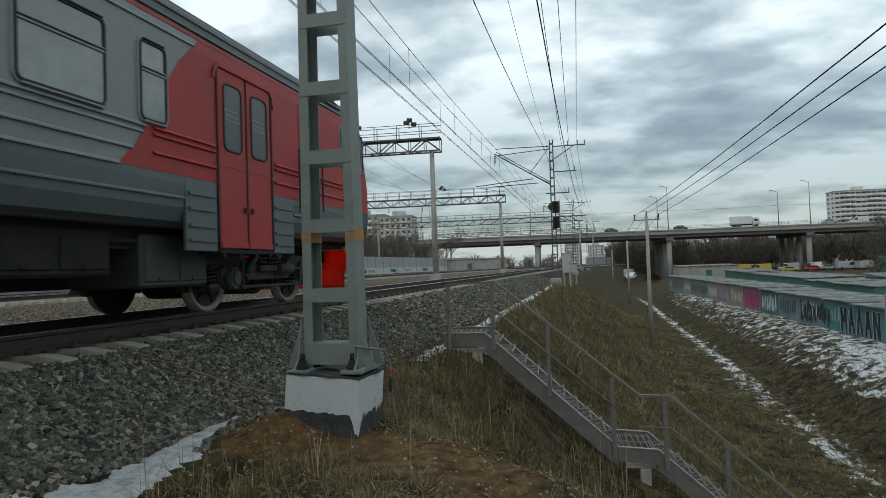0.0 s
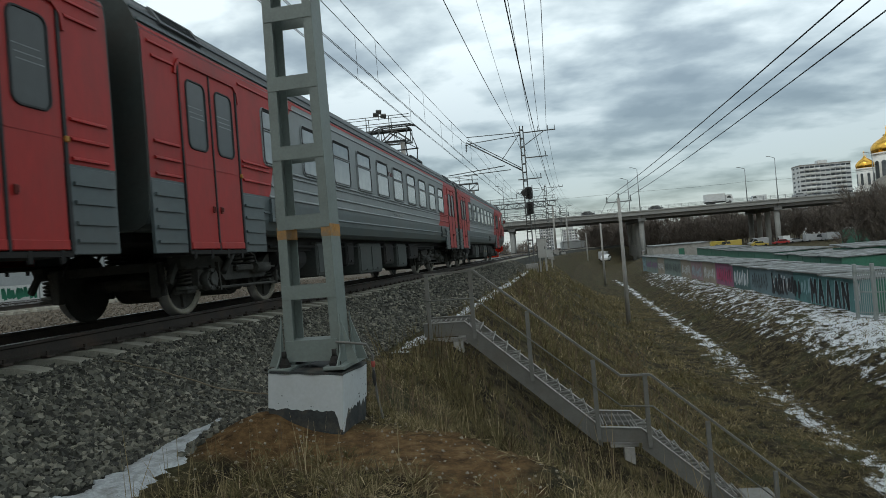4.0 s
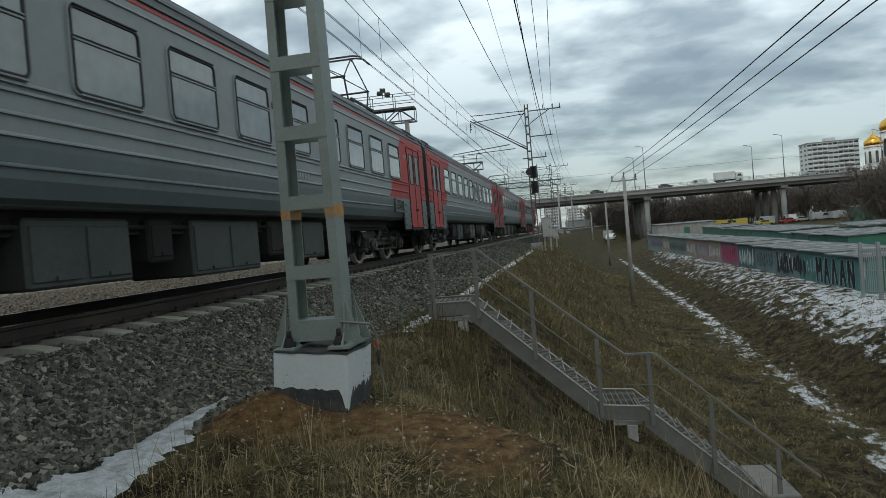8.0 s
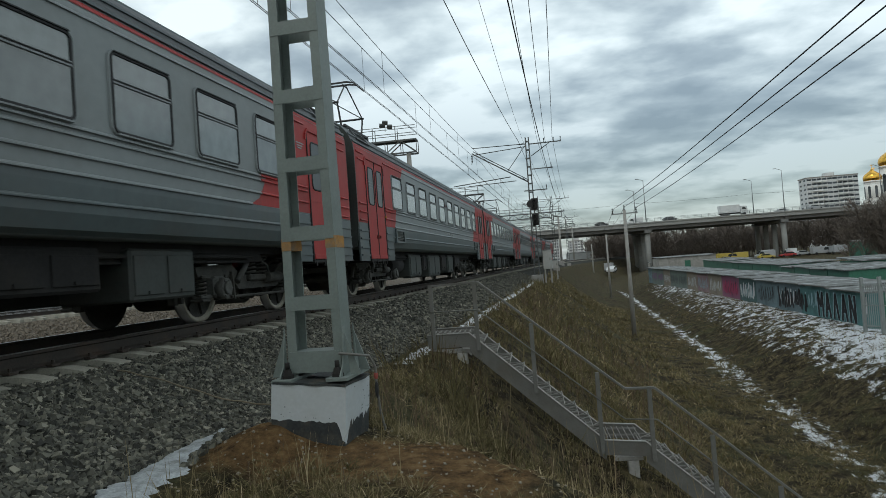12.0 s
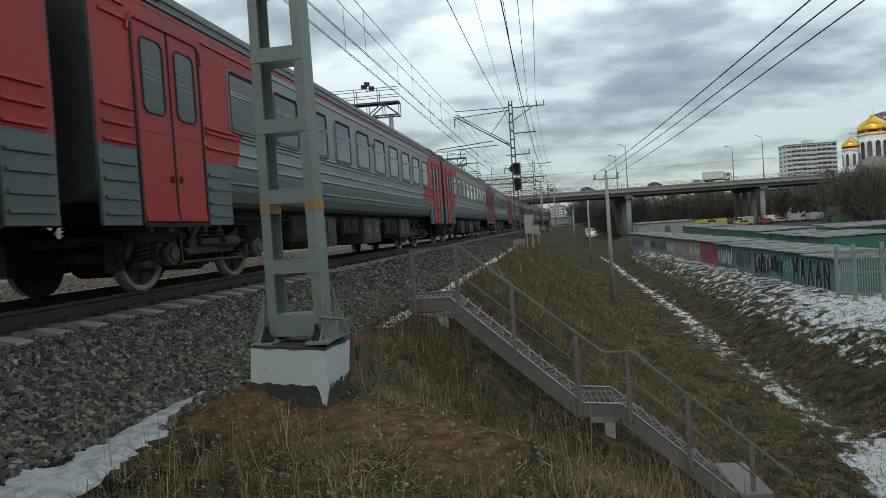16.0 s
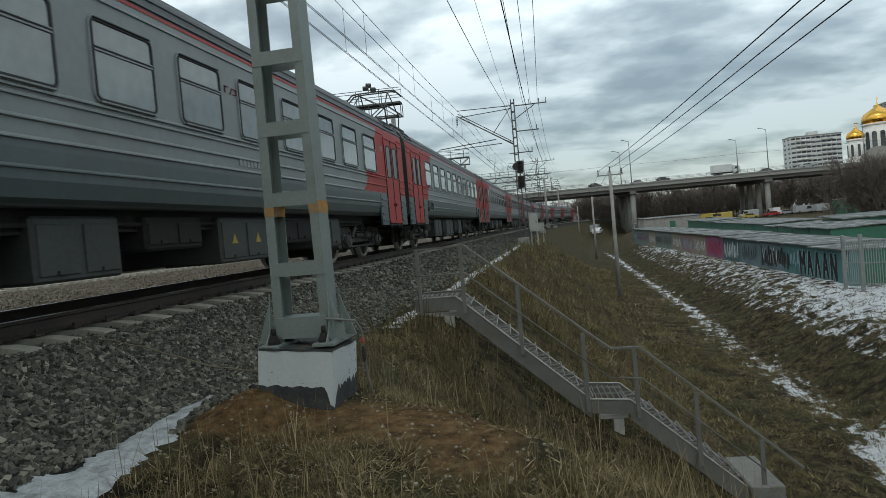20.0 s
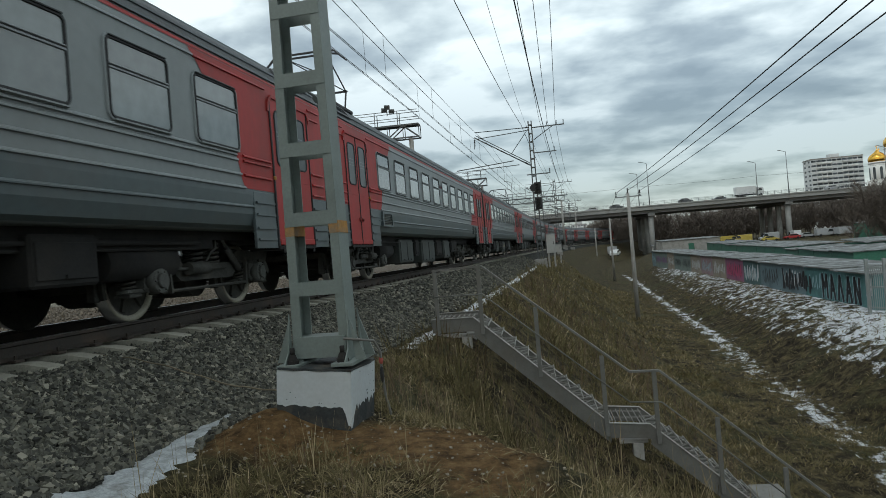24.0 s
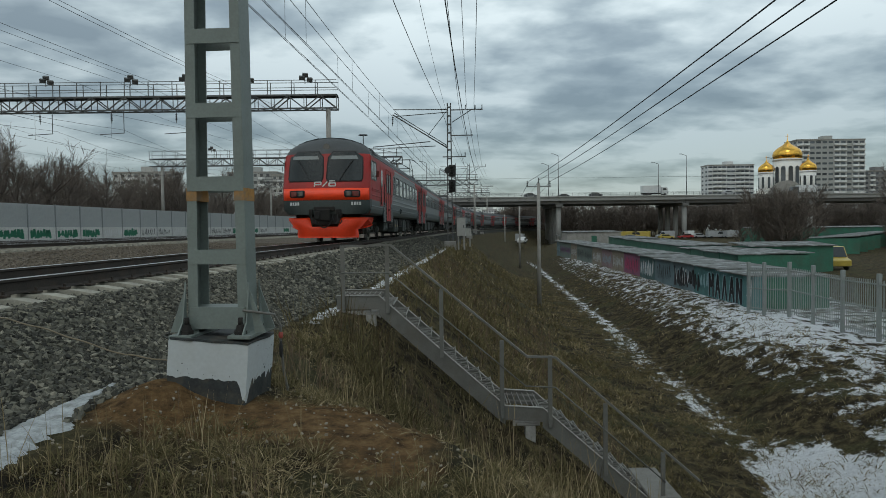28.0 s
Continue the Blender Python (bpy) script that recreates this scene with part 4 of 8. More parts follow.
def pantograph(car, x):
    bm = bmesh.new()
    for y in (-0.75, 0.75):
        for dx in (-0.9, 0.9):
            rod(bm, (x + dx, y, 4.15), (x + dx, y, 4.42), 0.06, 8)
        bar(bm, (x - 1.0, y, 4.42), (x + 1.0, y, 4.42), 0.06, 0.06)
    for dx in (-0.85, 0.85):
        bar(bm, (x + dx, -0.75, 4.42), (x + dx, 0.75, 4.42), 0.06, 0.06)
    base = part("pantograph", bm, M_WIRE, car, "raised diamond pantograph")
    top = 5.72
    for dx in (-0.85, 0.85):
        for a, b, r in (((dx * 1.25, -0.66, 5.02), (dx * 1.25, 0.66, 5.02), 0.03), ((dx, -0.62, 4.45), (dx * 1.25, 0.62, 5.02), 0.016), ((dx * 1.25, -0.62, 5.02), (dx * 0.08, 0.5, top), 0.014)):
            bm = bmesh.new()
            rod(bm, (x + a[0], a[1], a[2]), (x + b[0], b[1], b[2]), r, 6)
            part("brace", bm, M_WIRE, base)
        for y in (-0.62, 0.62):
            bm = bmesh.new()
            rod(bm, (x + dx, y, 4.45), (x + dx * 1.25, y, 5.02), 0.025, 6)
            rod(bm, (x + dx * 1.25, y, 5.02), (x + dx * 0.08, y * 0.85, top), 0.02, 6)
            part("arm", bm, M_WIRE, base)
    bm = bmesh.new()
    for dx in (-0.14, 0.14):
        pts = [(-1.0, top - 0.16), (-0.8, top + 0.03), (-0.6, top + 0.07), (0.6, top + 0.07), (0.8, top + 0.03), (1.0, top - 0.16)]
        for (y0, z0), (y1, z1) in zip(pts, pts[1:]):
            bar(bm, (x + dx, y0, z0), (x + dx, y1, z1), 0.05, 0.04)
    bar(bm, (x - 0.16, -0.5, top), (x + 0.16, -0.5, top), 0.03, 0.03)
    bar(bm, (x - 0.16, 0.5, top), (x + 0.16, 0.5, top), 0.03, 0.03)
    part("contact_strip", bm, M_WIRE, base)
    a = x + 1.5
    while a < min(x + 6.3, HALF - 0.9):
        bm = bmesh.new()
        box(bm, a, a + 0.26, -0.7, 0.7, 4.12, 4.30, bevel=0.02)
        part("resistor_box", bm, M_WIRE, car, "dark roof resistor box")
        a += 0.34


def text_part(name, body, size, m, material, parent, label):
    cu = bpy.data.curves.new(name, "FONT")
    cu.body, cu.size, cu.extrude, cu.align_x, cu.align_y = body, size, 0.002, "CENTER", "CENTER"
    tmp = bpy.data.objects.new(name + "_tmp", cu)
    scene.collection.objects.link(tmp)
    me = bpy.data.meshes.new_from_object(tmp.evaluated_get(bpy.context.evaluated_depsgraph_get()))
    bpy.data.objects.remove(tmp)
    me.materials.clear()
    me.materials.append(material)
    return mpart(name, me, parent, m, label)


M_LIGHTMARK = mat("faded_white_mark", (0.31, 0.325, 0.325), 0.6, var=0.15, scale=9, dirt=(0.25, 0.26, 0.26), dirt_amt=0.6)


def middle_car(motor, mast=None, win=WIN_BIG, label="grey commuter train car with red ends and curtained windows"):
    car = empty("train_car", pose(0, 0, 0), label, "train car", "cars of the commuter train")
    x0, x1 = -HALF + 0.29, HALF - 0.29
    car_shell(car, x0, x1, lambda side, z: x1 - float(np.interp(z, [e[1] for e in EDGE_FRONT], [e[0] for e in EDGE_FRONT])), ((x0 + 2.84, x1 - 2.84),))
    car_roof(car, x0, x1)
    for side in (-1, 1):
        for xe, d in ((x0, 1), (x1, -1)):
            red_end(car, xe, d, side, EDGE_REAR if d > 0 else EDGE_FRONT)
            put_door(car, xe + d * 1.41, side)
            a, b = sorted((xe, xe + d * 0.67))
            skirt(car, a + 0.01, b, side)
            a, b = sorted((xe + d * 2.16, xe + d * 2.84))
            skirt(car, a, b, side)
        for i in range(10):
            put_window(car, win, (i - 4.5) * 1.60 - 0.05, 2.635, side)
        if motor:
            vent_part(car, x0 + 3.05, x0 + 3.97, 1.29, 1.65, side)
            vent_part(car, x1 - 3.87, x1 - 2.93, 1.29, 1.65, side)
        lat_m = pose(0.6, side * (1.742 + 0.006), 1.82, 90, 0, 0) if side < 0 else pose(0.6, side * (1.742 + 0.006), 1.82, 90, 0, 180)
        bm = bmesh.new()
        for i in range(9):
            box(bm, -0.52 + i * 0.12, -0.44 + i * 0.12, -0.06, 0.06, 0, 0.003)
        pl = part("car_number", bm, M_LIGHTMARK, car, "row of small white marks")
        pl.matrix_basis = lat_m
        # operator's mark between two windows and a notice on the red, as plain bars
        flip = 0 if side < 0 else 180
        bm = bmesh.new()
        for a, b in (((-0.17, 0.0), (-0.17, 0.1)), ((-0.17, 0.1), (-0.05, 0.1)), ((-0.02, 0.0), (0.05, 0.1)), ((0.07, 0.01), (0.17, 0.01)), ((0.17, 0.01), (0.17, 0.09)), ((0.17, 0.09), (0.08, 0.09))):
            bar(bm, (a[0], 0, a[1]), (b[0], 0, b[1]), 0.006, 0.028, up=(0, 1, 0))
        pl = part("emblem", bm, mat("dull_red_mark", (0.16, 0.03, 0.04), 0.6), car, "small dull red stylised mark")
        pl.matrix_basis = pose(0.0, side * (body_half(2.8) + 0.005), 2.80, 0, 0, flip)
        bm = bmesh.new()
        for i in range(3):
            box(bm, -0.16 + 0.03 * i, 0.16 - 0.05 * i, -0.003, 0.003, 0.05 - 0.045 * i, 0.072 - 0.045 * i)
        pl = part("notice", bm, M_LIGHTMARK, car, "tiny pale notice")
        pl.matrix_basis = pose(x1 - 2.45, side * (body_half(2.85) + 0.014), 2.85, 0, 0, flip)
    for xe, d in ((x0, -1), (x1, 1)):
        end_wall(car, xe, d)
        gangway(car, xe + d * 0.03, d)
        coupler(car, xe, d)
    underframe(car, motor)
    for x in (-7.5, 7.6):
        put_bogie(car, x)
    if mast:
        pantograph(car, mast)
    return car


# the driving car: its cab faces +x
M_SCREEN = mat("windscreen_glass", (0.011, 0.015, 0.015), 0.16, var=0.2, scale=1.0, fine=6, bump=0.0)
M_CABD = mat("cab_dark_slate", (0.032, 0.045, 0.044), 0.5, var=0.15, scale=1.5, fine=10, bump=0.04, dirt=(0.020, 0.020, 0.018), dirt_amt=0.6)
FRONT = HALF + 0.11


def cab_x(y, z):
    hw = max(body_half(z), 0.05)
    rake = 0.0 if z < 2.15 else 0.30 * (z - 2.15) + (0.55 * max(0.0, (z - 3.55) / 0.7) ** 2)
    rake += 0.10 * max(0.0, 1.6 - z) ** 2
    t = min(abs(y) / hw, 1.0)
    return FRONT - rake - 0.10 * t * t - 0.28 * t ** 7


def cab_pt(y, z, off):
    e = 0.01
    hw = body_half(z)
    p = Vector((cab_x(y, z), y, z))
    dy = Vector((cab_x(min(y + e, hw), z) - cab_x(max(y - e, -hw), z), min(y + e, hw) - max(y - e, -hw), 0))
    dz = Vector((cab_x(y, z + e) - cab_x(y, z - e), 0, 2 * e))
    n = dy.cross(dz)
    n.normalize()
    return p + n * off


def cab_patch(bm, poly_rows, off, nseg=10, thick=0.0, mi=0):
    """A sheet on the cab's face: rows of (z, y_left, y_right)."""
    rows = [[bm.verts.new(cab_pt(a + (b - a) * i / nseg, z, off)) for i in range(nseg + 1)] for z, a, b in poly_rows]
    for r0, r1 in zip(rows, rows[1:]):
        for i in range(nseg):
            f = bm.faces.new((r0[i], r0[i + 1], r1[i + 1], r1[i]))
            f.material_index, f.smooth = mi, True
    if thick:
        edge = rows[0] + [r[-1] for r in rows[1:]] + rows[-1][-2::-1] + [r[0] for r in rows[-2:0:-1]]
        inner = [bm.verts.new(v.co - Vector((thick, 0, 0))) for v in edge]
        n = len(edge)
        for i in range(n):
            bm.faces.new((edge[i], edge[(i + 1) % n], inner[(i + 1) % n], inner[i])).material_index = mi


SEAM = 5.79
CAB_EDGE = {-1: ((1.08, 3.39), (1.20, 3.28), (1.50, 3.01), (1.70, 2.73), (1.76, 2.27), (2.08, 2.18), (2.26, 1.93), (2.53, 1.685)),
            1: ((2.38, 3.39), (2.28, 3.26), (2.13, 3.11), (1.55, 2.29), (1.35, 1.99), (1.14, 1.685))}


def driving_car():
    car = empty("driving_car", pose(0, 0, 0), "red-faced driving car of a grey commuter train", "train car", "cars of the commuter train")
    x0, x1 = -HALF + 0.29, FRONT - 0.75
    car_shell(car, x0, x1, lambda side, z: SEAM - float(np.interp(z, [e[1] for e in CAB_EDGE[side][::-1]], [e[0] for e in CAB_EDGE[side][::-1]])), ((x0 + 2.84, SEAM - 1.42), (SEAM + 1.45, x1)))
    car_roof(car, x0, x1 - 0.35)
    # face
    bm = bmesh.new()
    zs = [1.10, 1.3, 1.5, 1.7, 1.9, 2.15, 2.4, 2.7, 3.0, 3.3, 3.5]
    ny = 20
    rows = [[bm.verts.new((cab_x(body_half(z) * t, z), body_half(z) * t, z)) for t in [2 * i / ny - 1 for i in range(ny + 1)]] for z in zs]
    for j, (r0, r1) in enumerate(zip(rows, rows[1:])):
        for i in range(ny):
            f = bm.faces.new((r0[i], r0[i + 1], r1[i + 1], r1[i]))
            f.smooth, f.material_index = True, 1 if zs[j] < 1.65 else 0
    for k, sgn in ((0, -1), (ny, 1)):
        for j in range(len(zs) - 1):
            a, b = rows[j][k], rows[j + 1][k]
            c = bm.verts.new((x1, sgn * body_half(zs[j + 1]), zs[j + 1]))
            d = bm.verts.new((x1, sgn * body_half(zs[j]), zs[j]))
            f = bm.faces.new((a, b, c, d))
            f.material_index = 1 if zs[j] < 1.65 else 0
    part("cab_face", bm, [M_RED, M_CABD], car, "red cab face over a slate grey lower part")
    # roof brow
    bm = bmesh.new()
    zs = [3.5, 3.62, 3.75, 3.88, 4.0, 4.1, 4.17, 4.225]
    rows = []
    for z in zs:
        hw = body_half(z)
        rows.append([bm.verts.new((cab_x(hw * (2 * i / ny - 1), z), hw * (2 * i / ny - 1), z)) for i in range(ny + 1)])
    for r0, r1 in zip(rows, rows[1:]):
        for i in range(ny):
            bm.faces.new((r0[i], r0[i + 1], r1[i + 1], r1[i])).smooth = True
    for k in (0, ny):
        prev = None
        for j, z in enumerate(zs):
            v = bm.verts.new((x1 - 0.35, (1 if k else -1) * body_half(z), z))
            if prev:
                bm.faces.new((rows[j - 1][k], rows[j][k], v, prev))
            prev = v
    top = rows[-1]
    back = [bm.verts.new((x1 - 0.35, v.co.y, 4.23)) for v in top]
    for i in range(ny):
        bm.faces.new((top[i], top[i + 1], back[i + 1], back[i]))
    part("cab_brow", bm, M_ROOF, car, "dark grey curved roof brow")
    for sgn in (-1, 1):
        bm = bmesh.new()
        a, b = sorted((sgn * 0.10, sgn * 1.44))
        out, inn = 0.30, 0.20
        lo, hi = (inn, out) if sgn > 0 else (out, inn)
        w_rows = [(2.42, a + 0.05, b - 0.05), (2.50, a, b), (3.0, a + 0.01, b - 0.01), (3.36, a + 0.03, b - 0.03), (3.56, a + lo, b - hi)]
        cab_patch(bm, [(z, l - 0.05, r + 0.05) for z, l, r in [(w_rows[0][0] - 0.05, *w_rows[0][1:])] + w_rows + [(w_rows[-1][0] + 0.05, *w_rows[-1][1:])]], 0.006, thick=0.02)
        fr = part("windscreen_frame", bm, M_BLACK, car)
        bm = bmesh.new()
        cab_patch(bm, w_rows, 0.014)
        part("windscreen", bm, M_SCREEN, fr, "large dark windscreen")
        bm = bmesh.new()
        cab_patch(bm, [(3.27, a + 0.10, b - 0.16), (3.41, a + 0.14, b - 0.22)], 0.018)
        part("route_blind", bm, M_LIGHT, fr, "pale route blind behind the glass")
        bm = bmesh.new()
        p0, p1 = cab_pt(sgn * 0.55, 2.36, 0.04), cab_pt(sgn * 0.95, 3.05, 0.05)
        rod(bm, p0, p1, 0.014, 6)
        rod(bm, cab_pt(sgn * 0.75, 2.72, 0.05), cab_pt(sgn * 1.1, 3.25, 0.05), 0.016, 6)
        part("wiper", bm, M_BLACK, car)
        # lamps
        bm = bmesh.new()
        a, b = sorted((sgn * 0.78, sgn * 1.38))
        cab_patch(bm, [(1.76, a + 0.05, b - 0.05), (1.80, a, b), (2.00, a, b), (2.04, a + 0.05, b - 0.05)], 0.04, 6, thick=0.05)
        hl = part("headlight_housing", bm, M_UNDER, car)
        for (k0, k1), c in (((0.83, 1.06), M_GLASS), ((1.09, 1.33), M_TAIL)):
            bm = bmesh.new()
            ka, kb = sorted((sgn * k0, sgn * k1))
            cab_patch(bm, [(1.80, ka + 0.02, kb - 0.02), (1.83, ka, kb), (1.97, ka, kb), (2.00, ka + 0.02, kb - 0.02)], 0.055, 4, thick=0.012)
            part("lamp_lens", bm, c, hl)
    bm = bmesh.new()
    cab_patch(bm, [(1.66, -1.70, 1.70), (2.12, -1.70, 1.70)], 0.012, 22, thick=0.03)
    part("orange_band", bm, M_ORANGE, car, "bright orange band across the face")
    bm = bmesh.new()
    p = cab_pt(0, 3.78, 0.01)
    rod(bm, p, p + Vector((0.05, 0, 0.0)), 0.13, 18)
    part("top_headlight", bm, M_GLASS, car)
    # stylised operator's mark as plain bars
    bm = bmesh.new()
    for (y0, z0), (y1, z1) in (((0.34, 2.18), (0.34, 2.36)), ((0.34, 2.36), (0.12, 2.36)), ((0.12, 2.36), (0.12, 2.26)), ((0.12, 2.26), (0.34, 2.26)), ((0.06, 2.18), (-0.10, 2.38)),
                               ((-0.16, 2.20), (-0.38, 2.20)), ((-0.38, 2.20), (-0.38, 2.32)), ((-0.38, 2.32), (-0.16, 2.32)), ((-0.16, 2.32), (-0.16, 2.20)), ((-0.36, 2.40), (-0.16, 2.40))):
        a, b = cab_pt(-y0 * 1.15, z0, 0.012), cab_pt(-y1 * 1.15, z1, 0.012)
        bar(bm, a, b, 0.045, 0.012, up=(1, 0, 0))
    part("emblem", bm, M_WHITE, car, "pale grey stylised mark")
    bm = bmesh.new()
    for i in range(4):
        p = cab_pt(-1.05 - 0.1 * i, 1.52, 0.006)
        box(bm, p.x - 0.01, p.x + 0.008, p.y - 0.035, p.y + 0.035, p.z - 0.06, p.z + 0.06)
    part("unit_number", bm, M_WHITE, car, "short white marks on grey")
    bm = bmesh.new()
    for i in range(4):
        p = cab_pt(1.38 - 0.1 * i, 1.52, 0.006)
        box(bm, p.x - 0.01, p.x + 0.008, p.y - 0.035, p.y + 0.035, p.z - 0.06, p.z + 0.06)
    part("unit_number", bm, M_WHITE, car, "short white marks on grey")
    # plough: flared orange apron
    bm = bmesh.new()
    rows = []
    for z, hw, fw in ((0.98, 1.62, -0.10), (0.90, 1.60, -0.02), (0.62, 1.36, 0.05), (0.50, 1.22, 0.07), (0.26, 1.24, 0.02), (0.18, 1.22, 0.0)):
        rows.append([bm.verts.new((FRONT + fw - 0.06 - 0.5 * abs(2 * i / 16 - 1) ** 4, hw * (2 * i / 16 - 1), z)) for i in range(17)])
    for j, (r0, r1) in enumerate(zip(rows, rows[1:])):
        for i in range(16):
            if j < 2 and 5 <= i <= 10:
                continue
            bm.faces.new((r0[i], r0[i + 1], r1[i + 1], r1[i])).smooth = True
    for k, sgn in ((0, -1), (16, 1)):
        pts = [r[k] for r in rows[:4]]
        for (a, b), (za, zb) in zip(zip(pts, pts[1:]), ((0.98, 0.92), (0.92, 0.72), (0.72, 0.62))):
            c = bm.verts.new((a.co.x - 1.0, sgn * 1.66, za))
            d = bm.verts.new((b.co.x - 1.0 + (0.98 - zb), sgn * 1.64, zb))
            bm.faces.new((a, b, d, c))
    bmesh.ops.solidify(bm, geom=bm.faces[:], thickness=0.02)
    part("snow_plough", bm, M_ORANGE, car, "flared orange plough apron")
    bm = bmesh.new()
    box(bm, FRONT - 0.5, FRONT - 0.12, -0.62, 0.62, 0.72, 1.2)
    part("coupler_recess", bm, M_BLACK, car)
    bm = bmesh.new()
    box(bm, FRONT - 0.3, FRONT + 0.14, -0.17, 0.17, 0.88, 1.24, bevel=0.04)
    box(bm, FRONT + 0.02, FRONT + 0.24, -0.30, 0.24, 0.84, 1.32, bevel=0.05)
    box(bm, FRONT + 0.10, FRONT + 0.34, -0.34, -0.12, 0.90, 1.22, bevel=0.04)
    box(bm, FRONT - 0.05, FRONT + 0.10, -0.42, 0.40, 1.22, 1.40, bevel=0.03)
    part("coupler", bm, M_UNDER, car, "greasy black automatic coupler")
    for y, w in ((-0.62, 0.16), (0.46, 0.20)):
        bm = bmesh.new()
        box(bm, FRONT - 0.12, FRONT + 0.06, y, y + w, 1.02, 1.30, bevel=0.02)
        rod(bm, (FRONT + 0.06, y + w / 2, 1.16), (FRONT + 0.12, y + w / 2, 1.16), 0.06, 12)
        part("jumper_socket", bm, M_UNDER, car)
    for k in (-0.5, 0.34, 0.52):
        bm = bmesh.new()
        tube(bm, [(FRONT + 0.04, k, 1.12), (FRONT + 0.14, k, 0.98), (FRONT + 0.15, k + 0.05, 0.82), (FRONT + 0.10, k + 0.12, 0.74), (FRONT + 0.02, k + 0.16, 0.86)], 0.02, 6)
        part("hose", bm, M_BLACK, car)
    bm = bmesh.new()
    pts = [(FRONT + 0.12, 0.3 - 0.06 * i, 0.86 - 0.28 * math.sin(math.pi * i / 10)) for i in range(11)]
    for a, b in zip(pts, pts[1:]):
        rod(bm, a, b, 0.025, 6)
    part("hose", bm, M_BLACK, car)
    for side in (-1, 1):
        # red sides of the cab end
        bm = bmesh.new()
        poly = [(x1, 1.685), (x1, 3.39)] + [(SEAM - c, z) for c, z in CAB_EDGE[side]]
        side_panel(bm, poly, side, 0.007)
        part("red_panel", bm, M_RED, car, "long red panel behind the cab")
        for z in (2.075, 2.145, 1.875):
            for a, c in ((SEAM - (1.98 if side < 0 else 1.25), SEAM - 0.78), (SEAM + 0.82, 7.44), (8.22, x1 - 0.02)):
                bm = bmesh.new()
                ridges(bm, a, c, side, (z,), 0.036)
                part("ridge", bm, M_RED, car)
        put_door(car, SEAM, side)
        skirt(car, SEAM + 0.75, SEAM + 1.42, side)
        skirt(car, SEAM - 1.41, SEAM - 0.75, side)
        put_window(car, WIN_SMALL, SEAM - 1.97, 2.635, side)
        put_window(car, WIN_CAB, 9.57, 2.87, side)
        put_window(car, WIN_CAB, 10.18, 2.87, side)
        bm = bmesh.new()
        y = side * 1.742
        box(bm, 7.47, 8.17, *sorted((y, y + side * 0.014)), 1.5, 3.25, bevel=0.006)
        cd = part("cab_door", bm, M_RED, car)
        bm = bmesh.new()
        box(bm, 7.63, 8.01, *sorted((y, y + side * 0.022)), 2.35, 3.05)
        part("pane", bm, M_GLASS, cd)
        for xx in (7.36, 8.28):
            bm = bmesh.new()
            rod(bm, (xx, y + side * 0.06, 1.55), (xx, y + side * 0.06, 2.5), 0.016, 6)
            part("grab_rail", bm, M_BLACK, car)
        bm = bmesh.new()
        rod(bm, (9.72, y, 2.62), (9.82, y + side * 0.16, 2.72), 0.012, 6)
        box(bm, 9.79, 9.83, *sorted((y + side * 0.10, y + side * 0.22)), 2.62, 2.86, bevel=0.01)
        part("mirror", bm, M_DARKRED, car)
        for i in range(7):
            put_window(car, WIN_BIG, SEAM - 3.23 - i * 1.60, 2.635, side)
        red_end(car, x0, 1, side, tuple((c - 0.0, z) for c, z in EDGE_REAR))
        put_door(car, x0 + 1.41, side)
        skirt(car, x0 + 0.01, x0 + 0.67, side)
        skirt(car, x0 + 2.16, x0 + 2.84, side)
        vent_part(car, SEAM - 5.0, SEAM - 4.4, 1.28, 1.56, side)
    end_wall(car, x0, -1)
    gangway(car, x0 - 0.03, -1)
    coupler(car, x0, -1)
    underframe(car, False)
    bm = bmesh.new()
    ax, ay, az = 7.45, 0.9, 4.66
    rod(bm, (ax, ay, 4.10), (ax, ay, az - 0.02), 0.02, 6)
    for i in range(12):
        a, b = 2 * math.pi * i / 12, 2 * math.pi * (i + 1) / 12
        rod(bm, (ax + 0.2 * math.cos(a), ay + 0.2 * math.sin(a), az), (ax + 0.2 * math.cos(b), ay + 0.2 * math.sin(b), az), 0.016, 5)
    for i in range(3):
        a = 2 * math.pi * i / 6
        rod(bm, (ax - 0.2 * math.cos(a), ay - 0.2 * math.sin(a), az), (ax + 0.2 * math.cos(a), ay + 0.2 * math.sin(a), az), 0.01, 5)
    part("antenna", bm, M_WIRE, car)
    for x in (-7.5, 7.5):
        put_bogie(car, x)
    return car


M_TAIL = mat("tail_lamp_red", (0.14, 0.025, 0.02), 0.3, bump=0.0)
CARS = []
first = driving_car()
CARS.append(first)
kinds = {"fore": middle_car(True, 8.0), "aft": middle_car(True, -7.3), "plain": middle_car(False), "clear": middle_car(False, None, WIN_DARK, "grey commuter train car with red ends and clear dark windows")}
used = set()
for k in range(2, 11):
    key = {2: "fore", 4: "fore", 5: "aft", 8: "aft", 10: "aft", 7: "clear"}.get(k, "plain")
    CARS.append(copy_thing(kinds[key], pose(0, 0, 0)) if key in used else kinds[key])
    used.add(key)
CARS.append(copy_thing(first, pose(0, 0, 0)))


def gap_s(k, t):
    """How far along the line the gap behind car k is at t seconds."""
    return 13.66 + 9.285 * t - 0.00619 * t * t - CAR_L * k


LEAD = ((0.0, 0.35), (2.0, 0.37), (6.5, 0.38), (9.0, 0.33), (11.0, 0.34), (14.5, 0.20), (16.5, 0.13), (18.5, 0.17), (21.0, 0.37), (25.0, 0.24), (28.0, 0.24))


